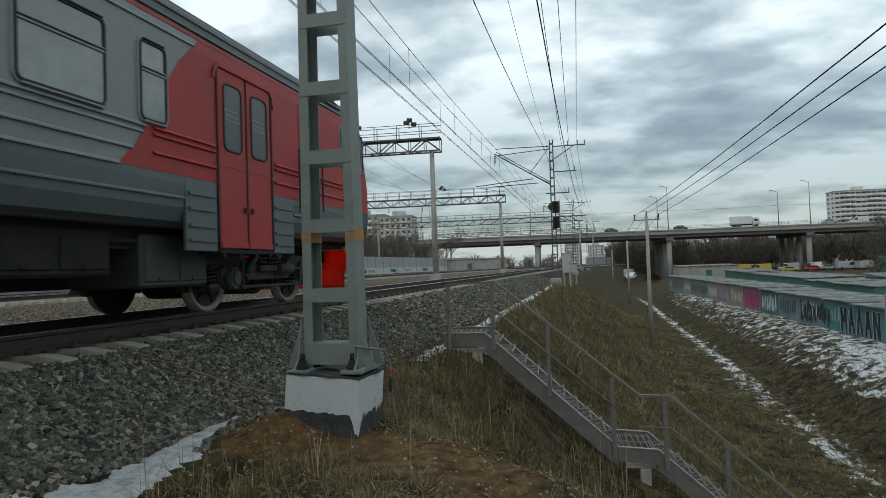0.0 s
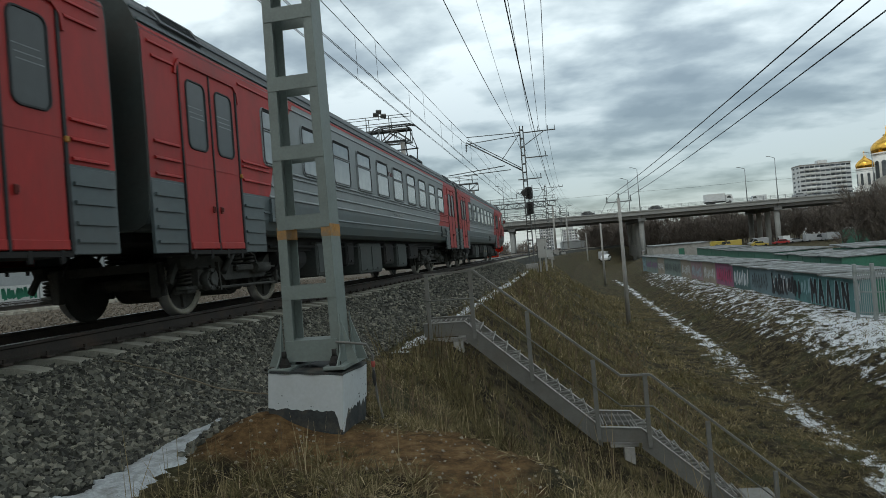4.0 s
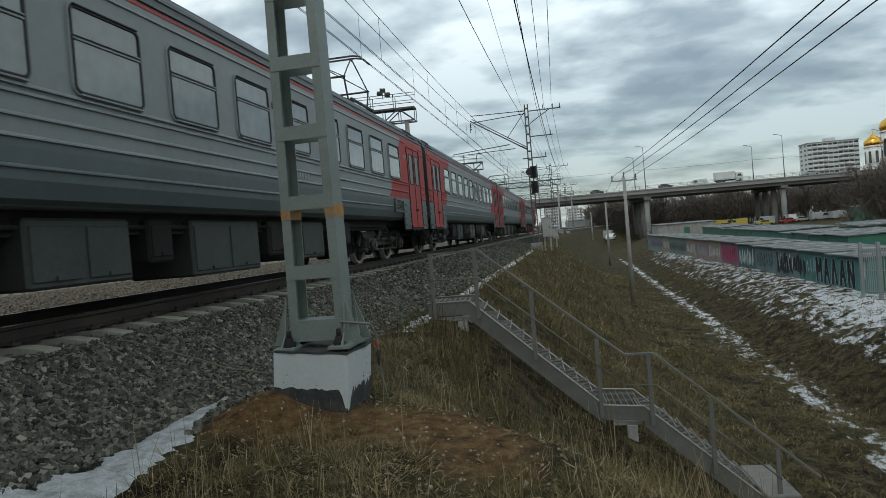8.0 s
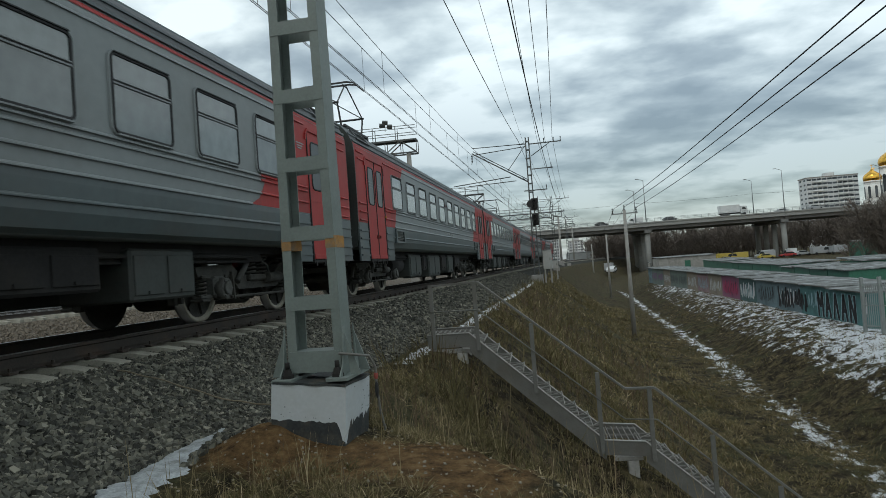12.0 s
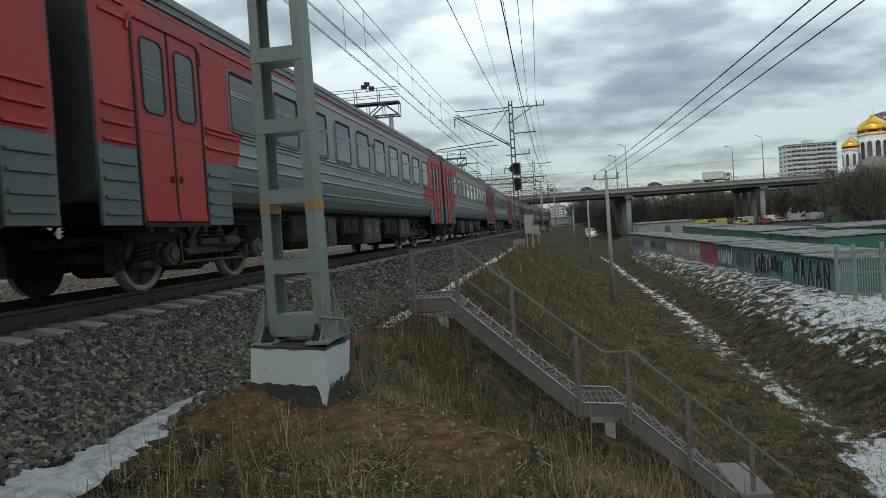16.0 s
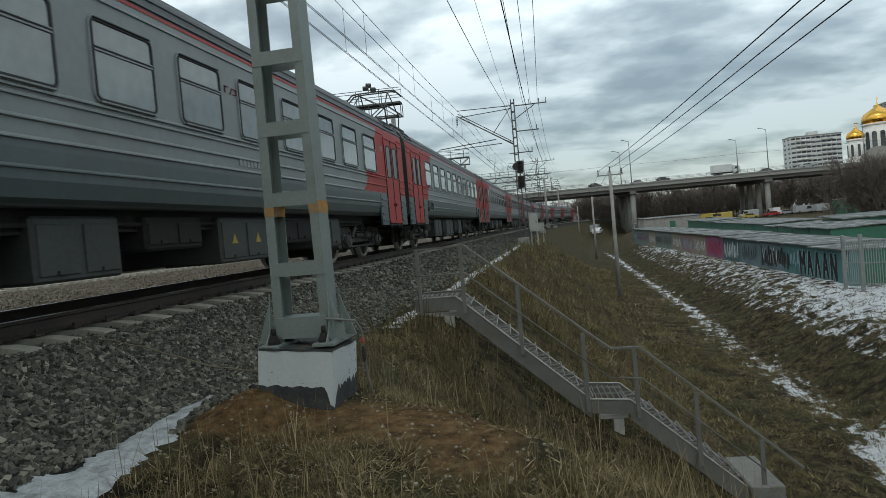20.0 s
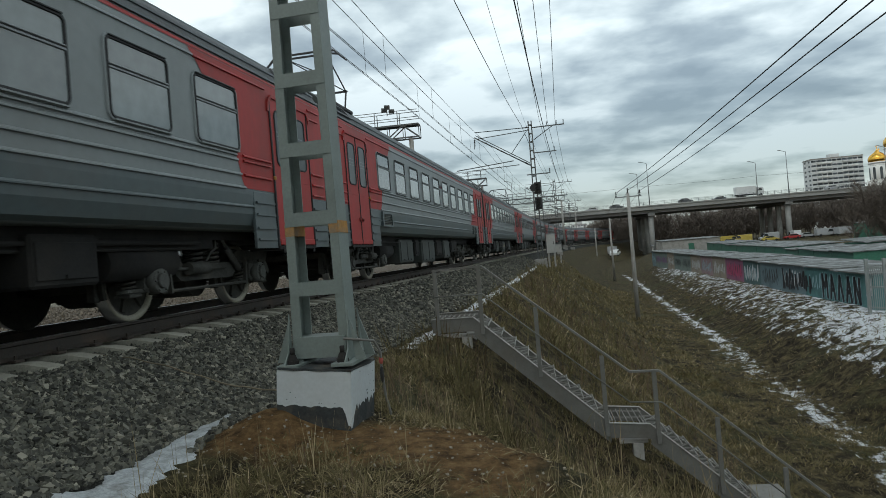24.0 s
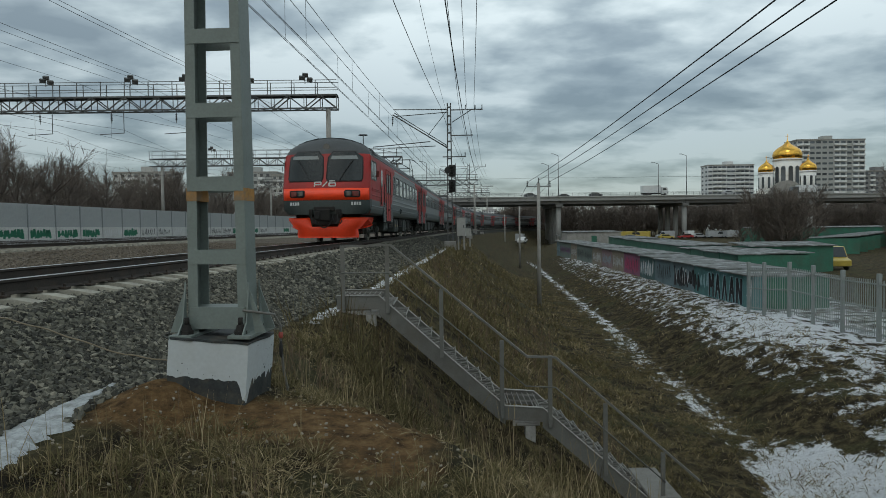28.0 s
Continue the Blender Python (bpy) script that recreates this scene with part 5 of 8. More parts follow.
def car_pose(k, t):
    sc = (gap_s(k - 1, t) + gap_s(k, t)) / 2 + float(np.interp(t, [r[0] for r in LEAD], [r[1] for r in LEAD]))
    xa, ya, _ = curve_xy(sc - 7.5)
    xb, yb, _ = curve_xy(sc + 7.5)
    th = math.atan2(xb - xa, yb - ya)
    return pose((xa + xb) / 2, (ya + yb) / 2, 0, 0, 0, 90 - math.degrees(th) + (180 if k == 11 else 0))


def motions():
    times = [i * 0.5 for i in range(57)]
    for k, car in enumerate(CARS, 1):
        walk(car, [(t, car_pose(k, t)) for t in times])
    for v, x, lane, dirn, sp in TRAFFIC:
        walk(v, [(t, pose(x + dirn * sp * t, BRY + lane, 9.86, 0, 0, 0 if dirn > 0 else 180)) for t in (0.0, 7.0, 14.0, 21.0, 28.0)])
    # wheels: 0.475 m radius at about 9.2 m/s
    spin = [(i * 28.0 / 420) for i in range(421)]
    for k, car in enumerate(CARS, 1):
        sgn = -1 if k == 11 else 1
        for bog in [o for o in car.children if o.name.split(".")[0] == "bogie"]:
            for ws in [o for o in bog.children if o.name.split(".")[0] == "wheelset"]:
                base = ws.matrix_basis.translation.copy()
                walk(ws, [(t, Matrix.Translation(base) @ Matrix.Rotation(sgn * (gap_s(0, t) - gap_s(0, 0)) / 0.475, 4, "Y")) for t in spin])


# ---- the near catenary mast on its white concrete block ----
TH = 0.074


def along(x, y, z, rz=0.0):
    """A frame whose x axis lies across the line and whose y axis runs along it."""
    return pose(x, y, z, 0, 0, -math.degrees(TH) + rz)


def ladder_mast(name, m, height, w0, w1, depth, pitch, first, label, batten=0.10, flange=0.075, mt=M_MAST):
    """Two channel legs tied by batten plates, narrowing upwards."""
    mast = empty(name, m, label, "catenary mast", "catenary masts")

    def half(z):
        return (w0 + (w1 - w0) * z / height) / 2
    for sx in (-1, 1):
        bm = bmesh.new()
        a, b = half(0), half(height)
        t, e = 0.012, depth / 2
        vs = []
        for z, h in ((0, a), (height, b)):
            vs.append([bm.verts.new((sx * xx, yy, z)) for xx, yy in ((h, -e), (h - flange, -e), (h - flange, -e + t), (h - t, -e + t), (h - t, e - t), (h - flange, e - t), (h - flange, e), (h, e))])
        for i in range(8):
            bm.faces.new((vs[0][i], vs[0][(i + 1) % 8], vs[1][(i + 1) % 8], vs[1][i]))
        bm.faces.new(vs[0])
        bm.faces.new(vs[1][::-1])
        part("leg", bm, mt, mast)
    z = first
    while z < height - 0.1:
        h = half(z) - 0.004
        for y in (-depth / 2 - 0.006, depth / 2 - 0.004):
            bm = bmesh.new()
            box(bm, -h, h, y, y + 0.010, z - batten / 2, z + batten / 2)
            part("batten_plate", bm, mt, mast)
        z += pitch
    return mast, half


BX, BY = -1.955, 5.965
near_mast, nm_half = ladder_mast("catenary_mast", along(BX, BY, -0.37), 10.6, 0.53, 0.34, 0.24, 0.632, 0.675, "grey-green steel ladder mast with an ochre band", 0.125, 0.085)
bm = bmesh.new()
box(bm, -0.245, 0.245, -0.135, 0.135, 0.05, 0.24)
part("foot_plate", bm, M_MAST, near_mast)
for sx in (-1, 1):
    for sy in (-1, 1):
        bm = bmesh.new()
        x = sx * 0.275
        slab(bm, [(x, sy * 0.13, 0.02), (x, sy * 0.30, 0.02), (x, sy * 0.20, 0.12), (x, sy * 0.13, 0.46)], (sx, 0, 0), 0.012)
        part("gusset", bm, M_MAST, near_mast)
        bm = bmesh.new()
        slab(bm, [(x + 0.05 * sx, sy * 0.12, 0.02), (x + 0.15 * sx, sy * 0.12, 0.02), (x + 0.012 * sx, sy * 0.12, 0.40)], (0, sy, 0), 0.012)
        part("gusset", bm, M_MAST, near_mast)
        bm = bmesh.new()
        xx, yy = sx * 0.235, sy * 0.215
        rod(bm, (xx, yy, 0.0), (xx, yy, 0.05), 0.058, 6)
        rod(bm, (xx, yy, 0.05), (xx, yy, 0.10), 0.05, 6, 0.03)
        rod(bm, (xx, yy, 0.10), (xx, yy, 0.16), 0.022, 8)
        part("anchor_bolt", bm, M_UNDER, near_mast)
    bm = bmesh.new()
    box(bm, sx * 0.255 - 0.10, sx * 0.255 + 0.10, -0.31, 0.31, -0.012, 0.02, bevel=0.004)
    part("base_plate", bm, M_MAST, near_mast)
    bm = bmesh.new()
    h = nm_half(1.22)
    box(bm, min(sx * (h - 0.088), sx * (h + 0.003)), max(sx * (h - 0.088), sx * (h + 0.003)), -0.123, 0.123, 1.16, 1.27)
    part("ochre_band", bm, M_OCHRE, near_mast, "flaking ochre paint band")

M_BLOCKW = mat("whitewashed_concrete", (0.47, 0.50, 0.51), 0.85, var=0.05, scale=3, fine=30, bump=0.06, dirt=(0.36, 0.36, 0.34), dirt_amt=0.4)
M_TAR = mat("bitumen_coat", (0.028, 0.033, 0.034), 0.75, var=0.3, scale=6, fine=40, bump=0.3, dirt=(0.14, 0.11, 0.075), dirt_amt=0.5)
blk = empty("mast_foundation", along(BX, BY, -0.41) @ pose(0, 0, 0, -1.0, 4.2, 0), "white-painted concrete foundation block with a black bitumen foot", "foundation")
bm = bmesh.new()
box(bm, -0.345, 0.345, -0.33, 0.33, -0.29, 0.0)
part("upper_block", bm, M_BLOCKW, blk)
bm = bmesh.new()
rows = []
for z, g in ((-0.289, -0.003), (-0.295, -0.003), (-0.9, -0.003)):
    rows.append([bm.verts.new((x * (0.345 + g), y * (0.33 + g), z)) for x, y in ((-1, -1), (1, -1), (1, 1), (-1, 1))])
for r0, r1 in zip(rows, rows[1:]):
    for i in range(4):
        bm.faces.new((r0[i], r0[(i + 1) % 4], r1[(i + 1) % 4], r1[i]))
part("bitumen_foot", bm, M_TAR, blk)
# paint edge runs ragged down over the bitumen at the corners
rr_ = random.Random(4)
for face in (0, 1):
    bm = bmesh.new()
    n = 26
    top, bot = [], []
    for i in range(n + 1):
        t = -0.35 + 0.70 * i / n
        dz = 0.012 + 0.004 * math.sin(i * 0.7) + 0.018 * rr_.random() ** 3
        if face == 0:
            dz += (0.15 + 0.05 * rr_.random()) * smooth(0.27, 0.335, t)
        else:
            dz += (0.14 + 0.06 * rr_.random()) * smooth(-0.22, -0.33, t) + 0.06 * rr_.random() ** 2
        p0 = (t * 0.986, -0.3300, -0.288) if face == 0 else (0.3450, t * 0.943, -0.288)
        p1 = (t * 0.986, -0.3300, -0.288 - dz) if face == 0 else (0.3450, t * 0.943, -0.288 - dz)
        top.append(bm.verts.new(p0))
        bot.append(bm.verts.new(p1))
    for i in range(n):
        bm.faces.new((top[i], top[i + 1], bot[i + 1], bot[i]))
    part("paint_run", bm, M_BLOCKW, blk)
bm = bmesh.new()
rr_ = random.Random(9)
for k in range(9):
    x, z, r = rr_.uniform(-0.33, 0.33), -0.275 + 0.10 * rr_.random() ** 3, rr_.uniform(0.002, 0.007)
    slab(bm, [(x + r * rr_.uniform(0.7, 1.3) * math.cos(a * 1.05), -0.3302, z + r * rr_.uniform(0.5, 1.1) * math.sin(a * 1.05)) for a in range(6)], (0, -1, 0), 0.001)
for k in range(16):
    y, z, r = rr_.uniform(-0.1, 0.31), -0.28 + 0.26 * rr_.random(), rr_.uniform(0.002, 0.008)
    slab(bm, [(0.3452, y + r * rr_.uniform(0.7, 1.3) * math.cos(a * 1.05), z + r * rr_.uniform(0.7, 2.0) * math.sin(a * 1.05)) for a in range(6)], (1, 0, 0), 0.001)
tagged(part("paint_chips", bm, M_TAR, blk, "small dark chips in the white paint"), kind="stuff")
bm = bmesh.new()
ring = [(x + rr_.uniform(-0.012, 0.02) * (1 if x > 0 else -1), y + rr_.uniform(-0.012, 0.02) * (1 if y > 0 else -1)) for x, y in
        [(-0.34 + 0.085 * i, -0.33) for i in range(9)] + [(0.345, -0.33 + 0.083 * i) for i in range(9)] + [(0.34 - 0.085 * i, 0.335) for i in range(9)] + [(-0.345, 0.33 - 0.083 * i) for i in range(9)]]
slab(bm, [(x, y, 0.003) for x, y in ring], (0, 0, 1), 0.018)
part("felt_sheet", bm, M_TAR, blk, "ragged bitumen felt under the base plates")
bm = bmesh.new()
pts = [(0.25, -0.2, 0.22), (0.36, -0.16, 0.20), (0.46, 0.0, 0.16), (0.50, 0.05, 0.05), (0.49, 0.07, -0.10), (0.50, 0.10, -0.35), (0.52, 0.16, -0.55)]
tube(bm, pts, 0.012, 7)
ew = link("earth_wire", bm, M_STAIR)
ew.matrix_basis = along(BX, BY, -0.37)
tagged(ew, "bent grey earthing rod beside the foundation", "earth wire")
for z, r, mm, lb in ((-0.03, 0.024, mat("faded_red", (0.30, 0.06, 0.045), 0.6), "faded red knot"), (-0.16, 0.02, M_BLACK, "black sleeve")):
    bm = bmesh.new()
    bmesh.ops.create_icosphere(bm, subdivisions=2, radius=r, matrix=Matrix.Translation((0.495, 0.06, z)) @ Matrix.Diagonal((0.9, 0.9, 1.5 if z > -0.1 else 4, 1)))
    part("sleeve", bm, mm, ew, lb)
bm = bmesh.new()
cab = [(-0.40, -0.10, -0.18), (-0.9, -0.02, -0.13), (-1.6, 0.12, 0.04), (-2.3, 0.32, 0.15), (-3.0, 0.55, 0.20)]
prev = []
for i in range(41):
    t = i / 40 * 4
    k = min(int(t), 3)
    a, b = Vector(cab[k]), Vector(cab[k + 1])
    p = a.lerp(b, t - k) + Vector((0, 0.02 * math.sin(i * 0.3), 0.006 * math.sin(i * 0.9)))
    prev.append(p)
tube(bm, prev, 0.0075, 6)
ec = link("earth_cable", bm, mat("old_cable", (0.17, 0.14, 0.095), 0.8))
ec.matrix_basis = along(BX, BY, -0.44)
tagged(ec, "thin brown cable lying across the ballast", "cable")


# ---- steel stairs down the embankment ----
def stair_y(x):
    return 12.0 - 0.15 * x


def build_stairs():
    st = empty("stairs", pose(0, 0, 0), "grey steel stairs with a pipe handrail and open grating treads", "stairs")
    # line of the near string's top edge in (x, z)
    line = [(-1.96, -0.70), (-1.18, -0.69), (1.07, -2.64), (1.72, -2.66), (3.56, -4.24)]
    wid = 1.22

    def at(x, z, dy=0.0):
        return Vector((x, stair_y(x) + dy, z))
    for dy in (0.0, wid):
        for (x0, z0), (x1, z1) in zip(line, line[1:]):
            dep = (0.335 if abs(z1 - z0) > 0.2 else 0.24) if not dy else 0.26
            bm = bmesh.new()
            slab(bm, [at(x0, z0, dy), at(x1, z1, dy), at(x1, z1 - dep, dy), at(x0, z0 - dep, dy)], (0, 1, 0), 0.012)
            bar(bm, at(x0, z0 - dep, dy + 0.03), at(x1, z1 - dep, dy + 0.03), 0.06, 0.01)
            sr = part("stringer", bm, M_STAIR, st)
            bm = bmesh.new()
            bar(bm, at(x0, z0 + 0.006, dy + 0.02), at(x1, z1 + 0.006, dy + 0.02), 0.075, 0.012)
            part("top_flange", bm, M_STAIRL, sr, "worn pale top flange")
    # treads: open frames of angle steel with crossed bars
    for (x0, z0), (x1, z1) in ((line[1], line[2]), (line[3], line[4])):
        n = round((z0 - z1) / 0.20)
        for i in range(n):
            t = (i + 0.55) / n
            x, z = x0 + (x1 - x0) * t, z0 + (z1 - z0) * t - 0.045
            bm = bmesh.new()
            for dx in (-0.14, 0.14):
                bar(bm, at(x + dx, z, 0.02), at(x + dx, z, wid - 0.01), 0.010, 0.035)
            for k in range(6):
                y = 0.05 + (wid - 0.1) * k / 5
                bar(bm, at(x - 0.14, z, y), at(x + 0.14, z, y), 0.007, 0.02)
            for k in range(3):
                y = 0.05 + (wid - 0.1) * k / 3
                bar(bm, at(x - 0.14, z, y), at(x + 0.14, z, y + (wid - 0.1) / 3), 0.006, 0.016)
            part("tread", bm, M_STAIRL, st, "open steel tread")
    for xa, xb, z in ((line[0][0], line[1][0], line[0][1]), (line[2][0], line[3][0], line[3][1])):
        bm = bmesh.new()
        x = xa + 0.02
        while x < xb:
            bar(bm, at(x, z - 0.035, 0.02), at(x, z - 0.035, wid), 0.006, 0.03)
            x += 0.10
        for y in (0.15, 0.6, 1.05):
            bar(bm, at(xa, z - 0.03, y), at(xb, z - 0.03, y), 0.010, 0.03)
        part("landing_grating", bm, M_STAIRL, st, "open grating of the landing")
    # posts and rails
    posts = [(-1.84, -0.97, 0.20), (-1.02, -1.0, 0.22), (-0.05, -1.80, -0.56), (1.01, -2.85, -1.46), (1.84, -2.98, -1.72), (2.77, -3.80, -2.54), (3.72, -4.30, -3.36)]
    for x, zb, zt in posts:
        bm = bmesh.new()
        c = at(x, 0, -0.035)
        box(bm, c.x - 0.036, c.x + 0.036, c.y - 0.02, c.y + 0.02, zb, zt, bevel=0.004)
        part("post", bm, M_STAIR, st)
    top = [(-1.88, 0.21), (-0.96, 0.235), (1.45, -1.745), (1.93, -1.745), (4.32, -3.82)]
    mid = [(-1.86, -0.27), (-0.98, -0.265), (1.42, -2.26), (1.93, -2.27), (3.76, -3.86)]
    for ln, r, nm in ((top, 0.028, "handrail"), (mid, 0.012, "middle_rail")):
        for (x0, z0), (x1, z1) in zip(ln, ln[1:]):
            bm = bmesh.new()
            if r > 0.02:
                bar(bm, at(x0, z0, -0.035), at(x1, z1, -0.035), 0.055, 0.035)
            else:
                rod(bm, at(x0, z0, -0.06), at(x1, z1, -0.06), r, 7)
            part(nm, bm, M_STAIR, st)
    bm = bmesh.new()
    c = at(3.76, 0, 0.6)
    box(bm, c.x - 0.28, c.x + 0.26, c.y - 0.72, c.y + 0.72, -5.3, -4.10, bevel=0.02)
    part("foot_block", bm, mat("damp_concrete", (0.17, 0.165, 0.15), 0.9, var=0.15, scale=4, fine=30, bump=0.2, dirt=(0.09, 0.08, 0.06), dirt_amt=0.5), st, "grey concrete block under the stairs' foot")
    # concrete bearers under the landings
    for x, z in ((-1.45, -0.98), (1.40, -2.93)):
        for dy in (0.12, 1.05):
            bm = bmesh.new()
            c = at(x, 0, dy)
            box(bm, c.x - (0.45 if x < 0 else 0.2), c.x + (0.42 if x < 0 else 0.28), c.y - 0.07, c.y + 0.07, z - 0.07, z, bevel=0.01)
            box(bm, c.x + 0.02, c.x + 0.20, c.y - 0.09, c.y + 0.09, z - (0.9 if x < 0 else 0.55), z - 0.07, bevel=0.01)
            part("bearer", bm, M_CONC, st, "rough concrete bearer")
    return st


build_stairs()


# ---- far masts of the near track, with brackets and signal ----
def line_at(s, u, z):
    x, y, th = curve_xy(s, u)
    return Vector((x, y, z))


def insulator(parent, a, b, r=0.05, n=4):
    bm = bmesh.new()
    a, b = Vector(a), Vector(b)
    for i in range(n):
        p, q = a.lerp(b, (i + 0.1) / n), a.lerp(b, (i + 0.55) / n)
        rod(bm, p, q, r, 8, r * 0.6)
    rod(bm, a, b, r * 0.3, 6)
    return part("insulator", bm, M_BLACK, parent)


def bracket_mast(x, y, sig):
    m, hf = ladder_mast("catenary_mast", along(x, y, -0.9), 10.5, 0.44, 0.30, 0.22, 0.62, 0.9, "grey steel ladder mast with a cantilever bracket", 0.09, mt=M_STEELD)
    def seg(nm, a, b, r, mm=M_STEELD):
        bm = bmesh.new()
        rod(bm, a, b, r, 7)
        part(nm, bm, mm, m)
    seg("tie_rod", (-0.15, 0, 10.05), (-4.1, 0, 10.12), 0.03)
    seg("tie_rod", (-0.15, 0, 9.85), (-4.0, 0, 9.62), 0.03)
    seg("bracket_tube", (-4.15, 0, 9.75), (-0.15, 0, 7.25), 0.045)
    seg("bracket_tube", (-4.05, 0.05, 9.9), (-0.15, 0.05, 7.42), 0.03)
    seg("strut", (-1.55, 0, 8.2), (-0.2, 0, 9.9), 0.025)
    seg("registration_arm", (-5.7, 0.3, 7.45), (-1.4, 0.1, 7.75), 0.035)
    seg("registration_arm", (-4.6, 0.4, 7.36), (-1.0, 0.1, 7.42), 0.03)
    seg("steady_arm", (-5.4, 0.4, 7.30), (-4.0, 0.4, 7.02), 0.018)
    seg("drop_rod", (-4.1, 0, 9.6), (-4.2, 0, 8.9), 0.02)
    insulator(m, (-4.15, 0, 9.6), (-4.15, 0, 9.05), 0.07)
    insulator(m, (-0.2, 0, 10.05), (-0.6, 0, 10.05), 0.07)
    insulator(m, (-0.2, 0, 7.3), (-0.55, 0, 7.55), 0.07)
    for z, x0, x1 in ((10.0, 0.1, 2.45), (8.15, 0.1, 1.75), (6.6, -0.5, 1.2)):
        bm = bmesh.new()
        bar(bm, (x0, 0, z), (x1, 0, z), 0.07, 0.07)
        part("cross_arm", bm, M_STEELD, m)
    seg("strut", (0.2, 0, 9.1), (1.6, 0, 9.97), 0.03)
    for xx, z in ((1.2, 10.0), (1.9, 10.0), (2.4, 10.0), (1.6, 8.15), (1.15, 6.6)):
        insulator(m, (xx, 0, z + 0.05), (xx, 0, z + 0.35), 0.05)
    bm = bmesh.new()
    box(bm, -0.42, 0.42, -0.42, 0.42, -0.6, 0.42, bevel=0.03)
    part("footing", bm, M_CONC, m, "grey concrete footing")
    if sig:
        for z, n in ((5.55, 2), (4.45, 2)):
            bm = bmesh.new()
            box(bm, -0.05, 0.42, -0.42, -0.16, z - 0.35 * n / 2 - 0.08, z + 0.35 * n / 2 + 0.08, bevel=0.03)
            h = part("signal_head", bm, M_BLACK, m, "black signal lamp head with hoods")
            for k in range(n):
                bm = bmesh.new()
                zz = z - 0.35 * n / 2 + 0.35 * (k + 0.5)
                rod(bm, (0.18, -0.42, zz), (0.18, -0.62, zz + 0.01), 0.13, 12, cap=False)
                part("hood", bm, M_BLACK, h)
        bm = bmesh.new()
        rod(bm, (-0.12, -0.25, 5.6), (-0.12, -0.30, 5.6), 0.24, 20)
        part("round_board", bm, M_BLACK, m)
        bm = bmesh.new()
        bar(bm, (0.45, -0.2, 0.2), (0.45, -0.2, 6.1), 0.05, 0.05)
        bar(bm, (0.75, -0.2, 0.2), (0.75, -0.2, 3.2), 0.05, 0.05)
        for k in range(16):
            bar(bm, (0.45, -0.2, 0.4 + 0.18 * k), (0.75, -0.2, 0.4 + 0.18 * k), 0.025, 0.025)
        part("ladder", bm, M_STEELD, m)
    return m


bracket_mast(0.53, 49.3, True)
bracket_mast(3.75, 96.0, False)
bracket_mast(8.2, 142.0, False)


M_FENCEG = mat("cabinet_grey", (0.36, 0.36, 0.34), 0.6, var=0.1, scale=3, dirt=(0.22, 0.21, 0.19), dirt_amt=0.4)


def relay_cabinet(x, y, z, w, h):
    c = empty("relay_cabinet", along(x, y, z), "pale grey steel relay cabinet beside the mast", "cabinet", "relay cabinets")
    bm = bmesh.new()
    box(bm, -w / 2, w / 2, -0.25, 0.25, 0, h, bevel=0.02)
    part("body", bm, M_FENCEG, c)
    bm = bmesh.new()
    box(bm, -w / 2 - 0.04, w / 2 + 0.04, -0.29, 0.29, h, h + 0.05, bevel=0.01)
    part("roof", bm, M_GALV, c)
    bm = bmesh.new()
    box(bm, -w / 2 + 0.05, w / 2 - 0.05, -0.262, -0.25, 0.08, h - 0.06)
    d = part("door", bm, M_FENCEG, c)
    bm = bmesh.new()
    box(bm, w / 2 - 0.14, w / 2 - 0.10, -0.29, -0.26, h * 0.45, h * 0.6)
    part("handle", bm, M_BLACK, d)
    for sx in (-1, 1):
        bm = bmesh.new()
        box(bm, sx * w * 0.35 - 0.05, sx * w * 0.35 + 0.05, -0.2, 0.2, -1.0, 0)
        part("leg", bm, M_CONC, c)


relay_cabinet(1.33, 49.0, -0.1, 0.62, 1.35)
relay_cabinet(2.2, 62.0, -0.25, 0.8, 0.7)


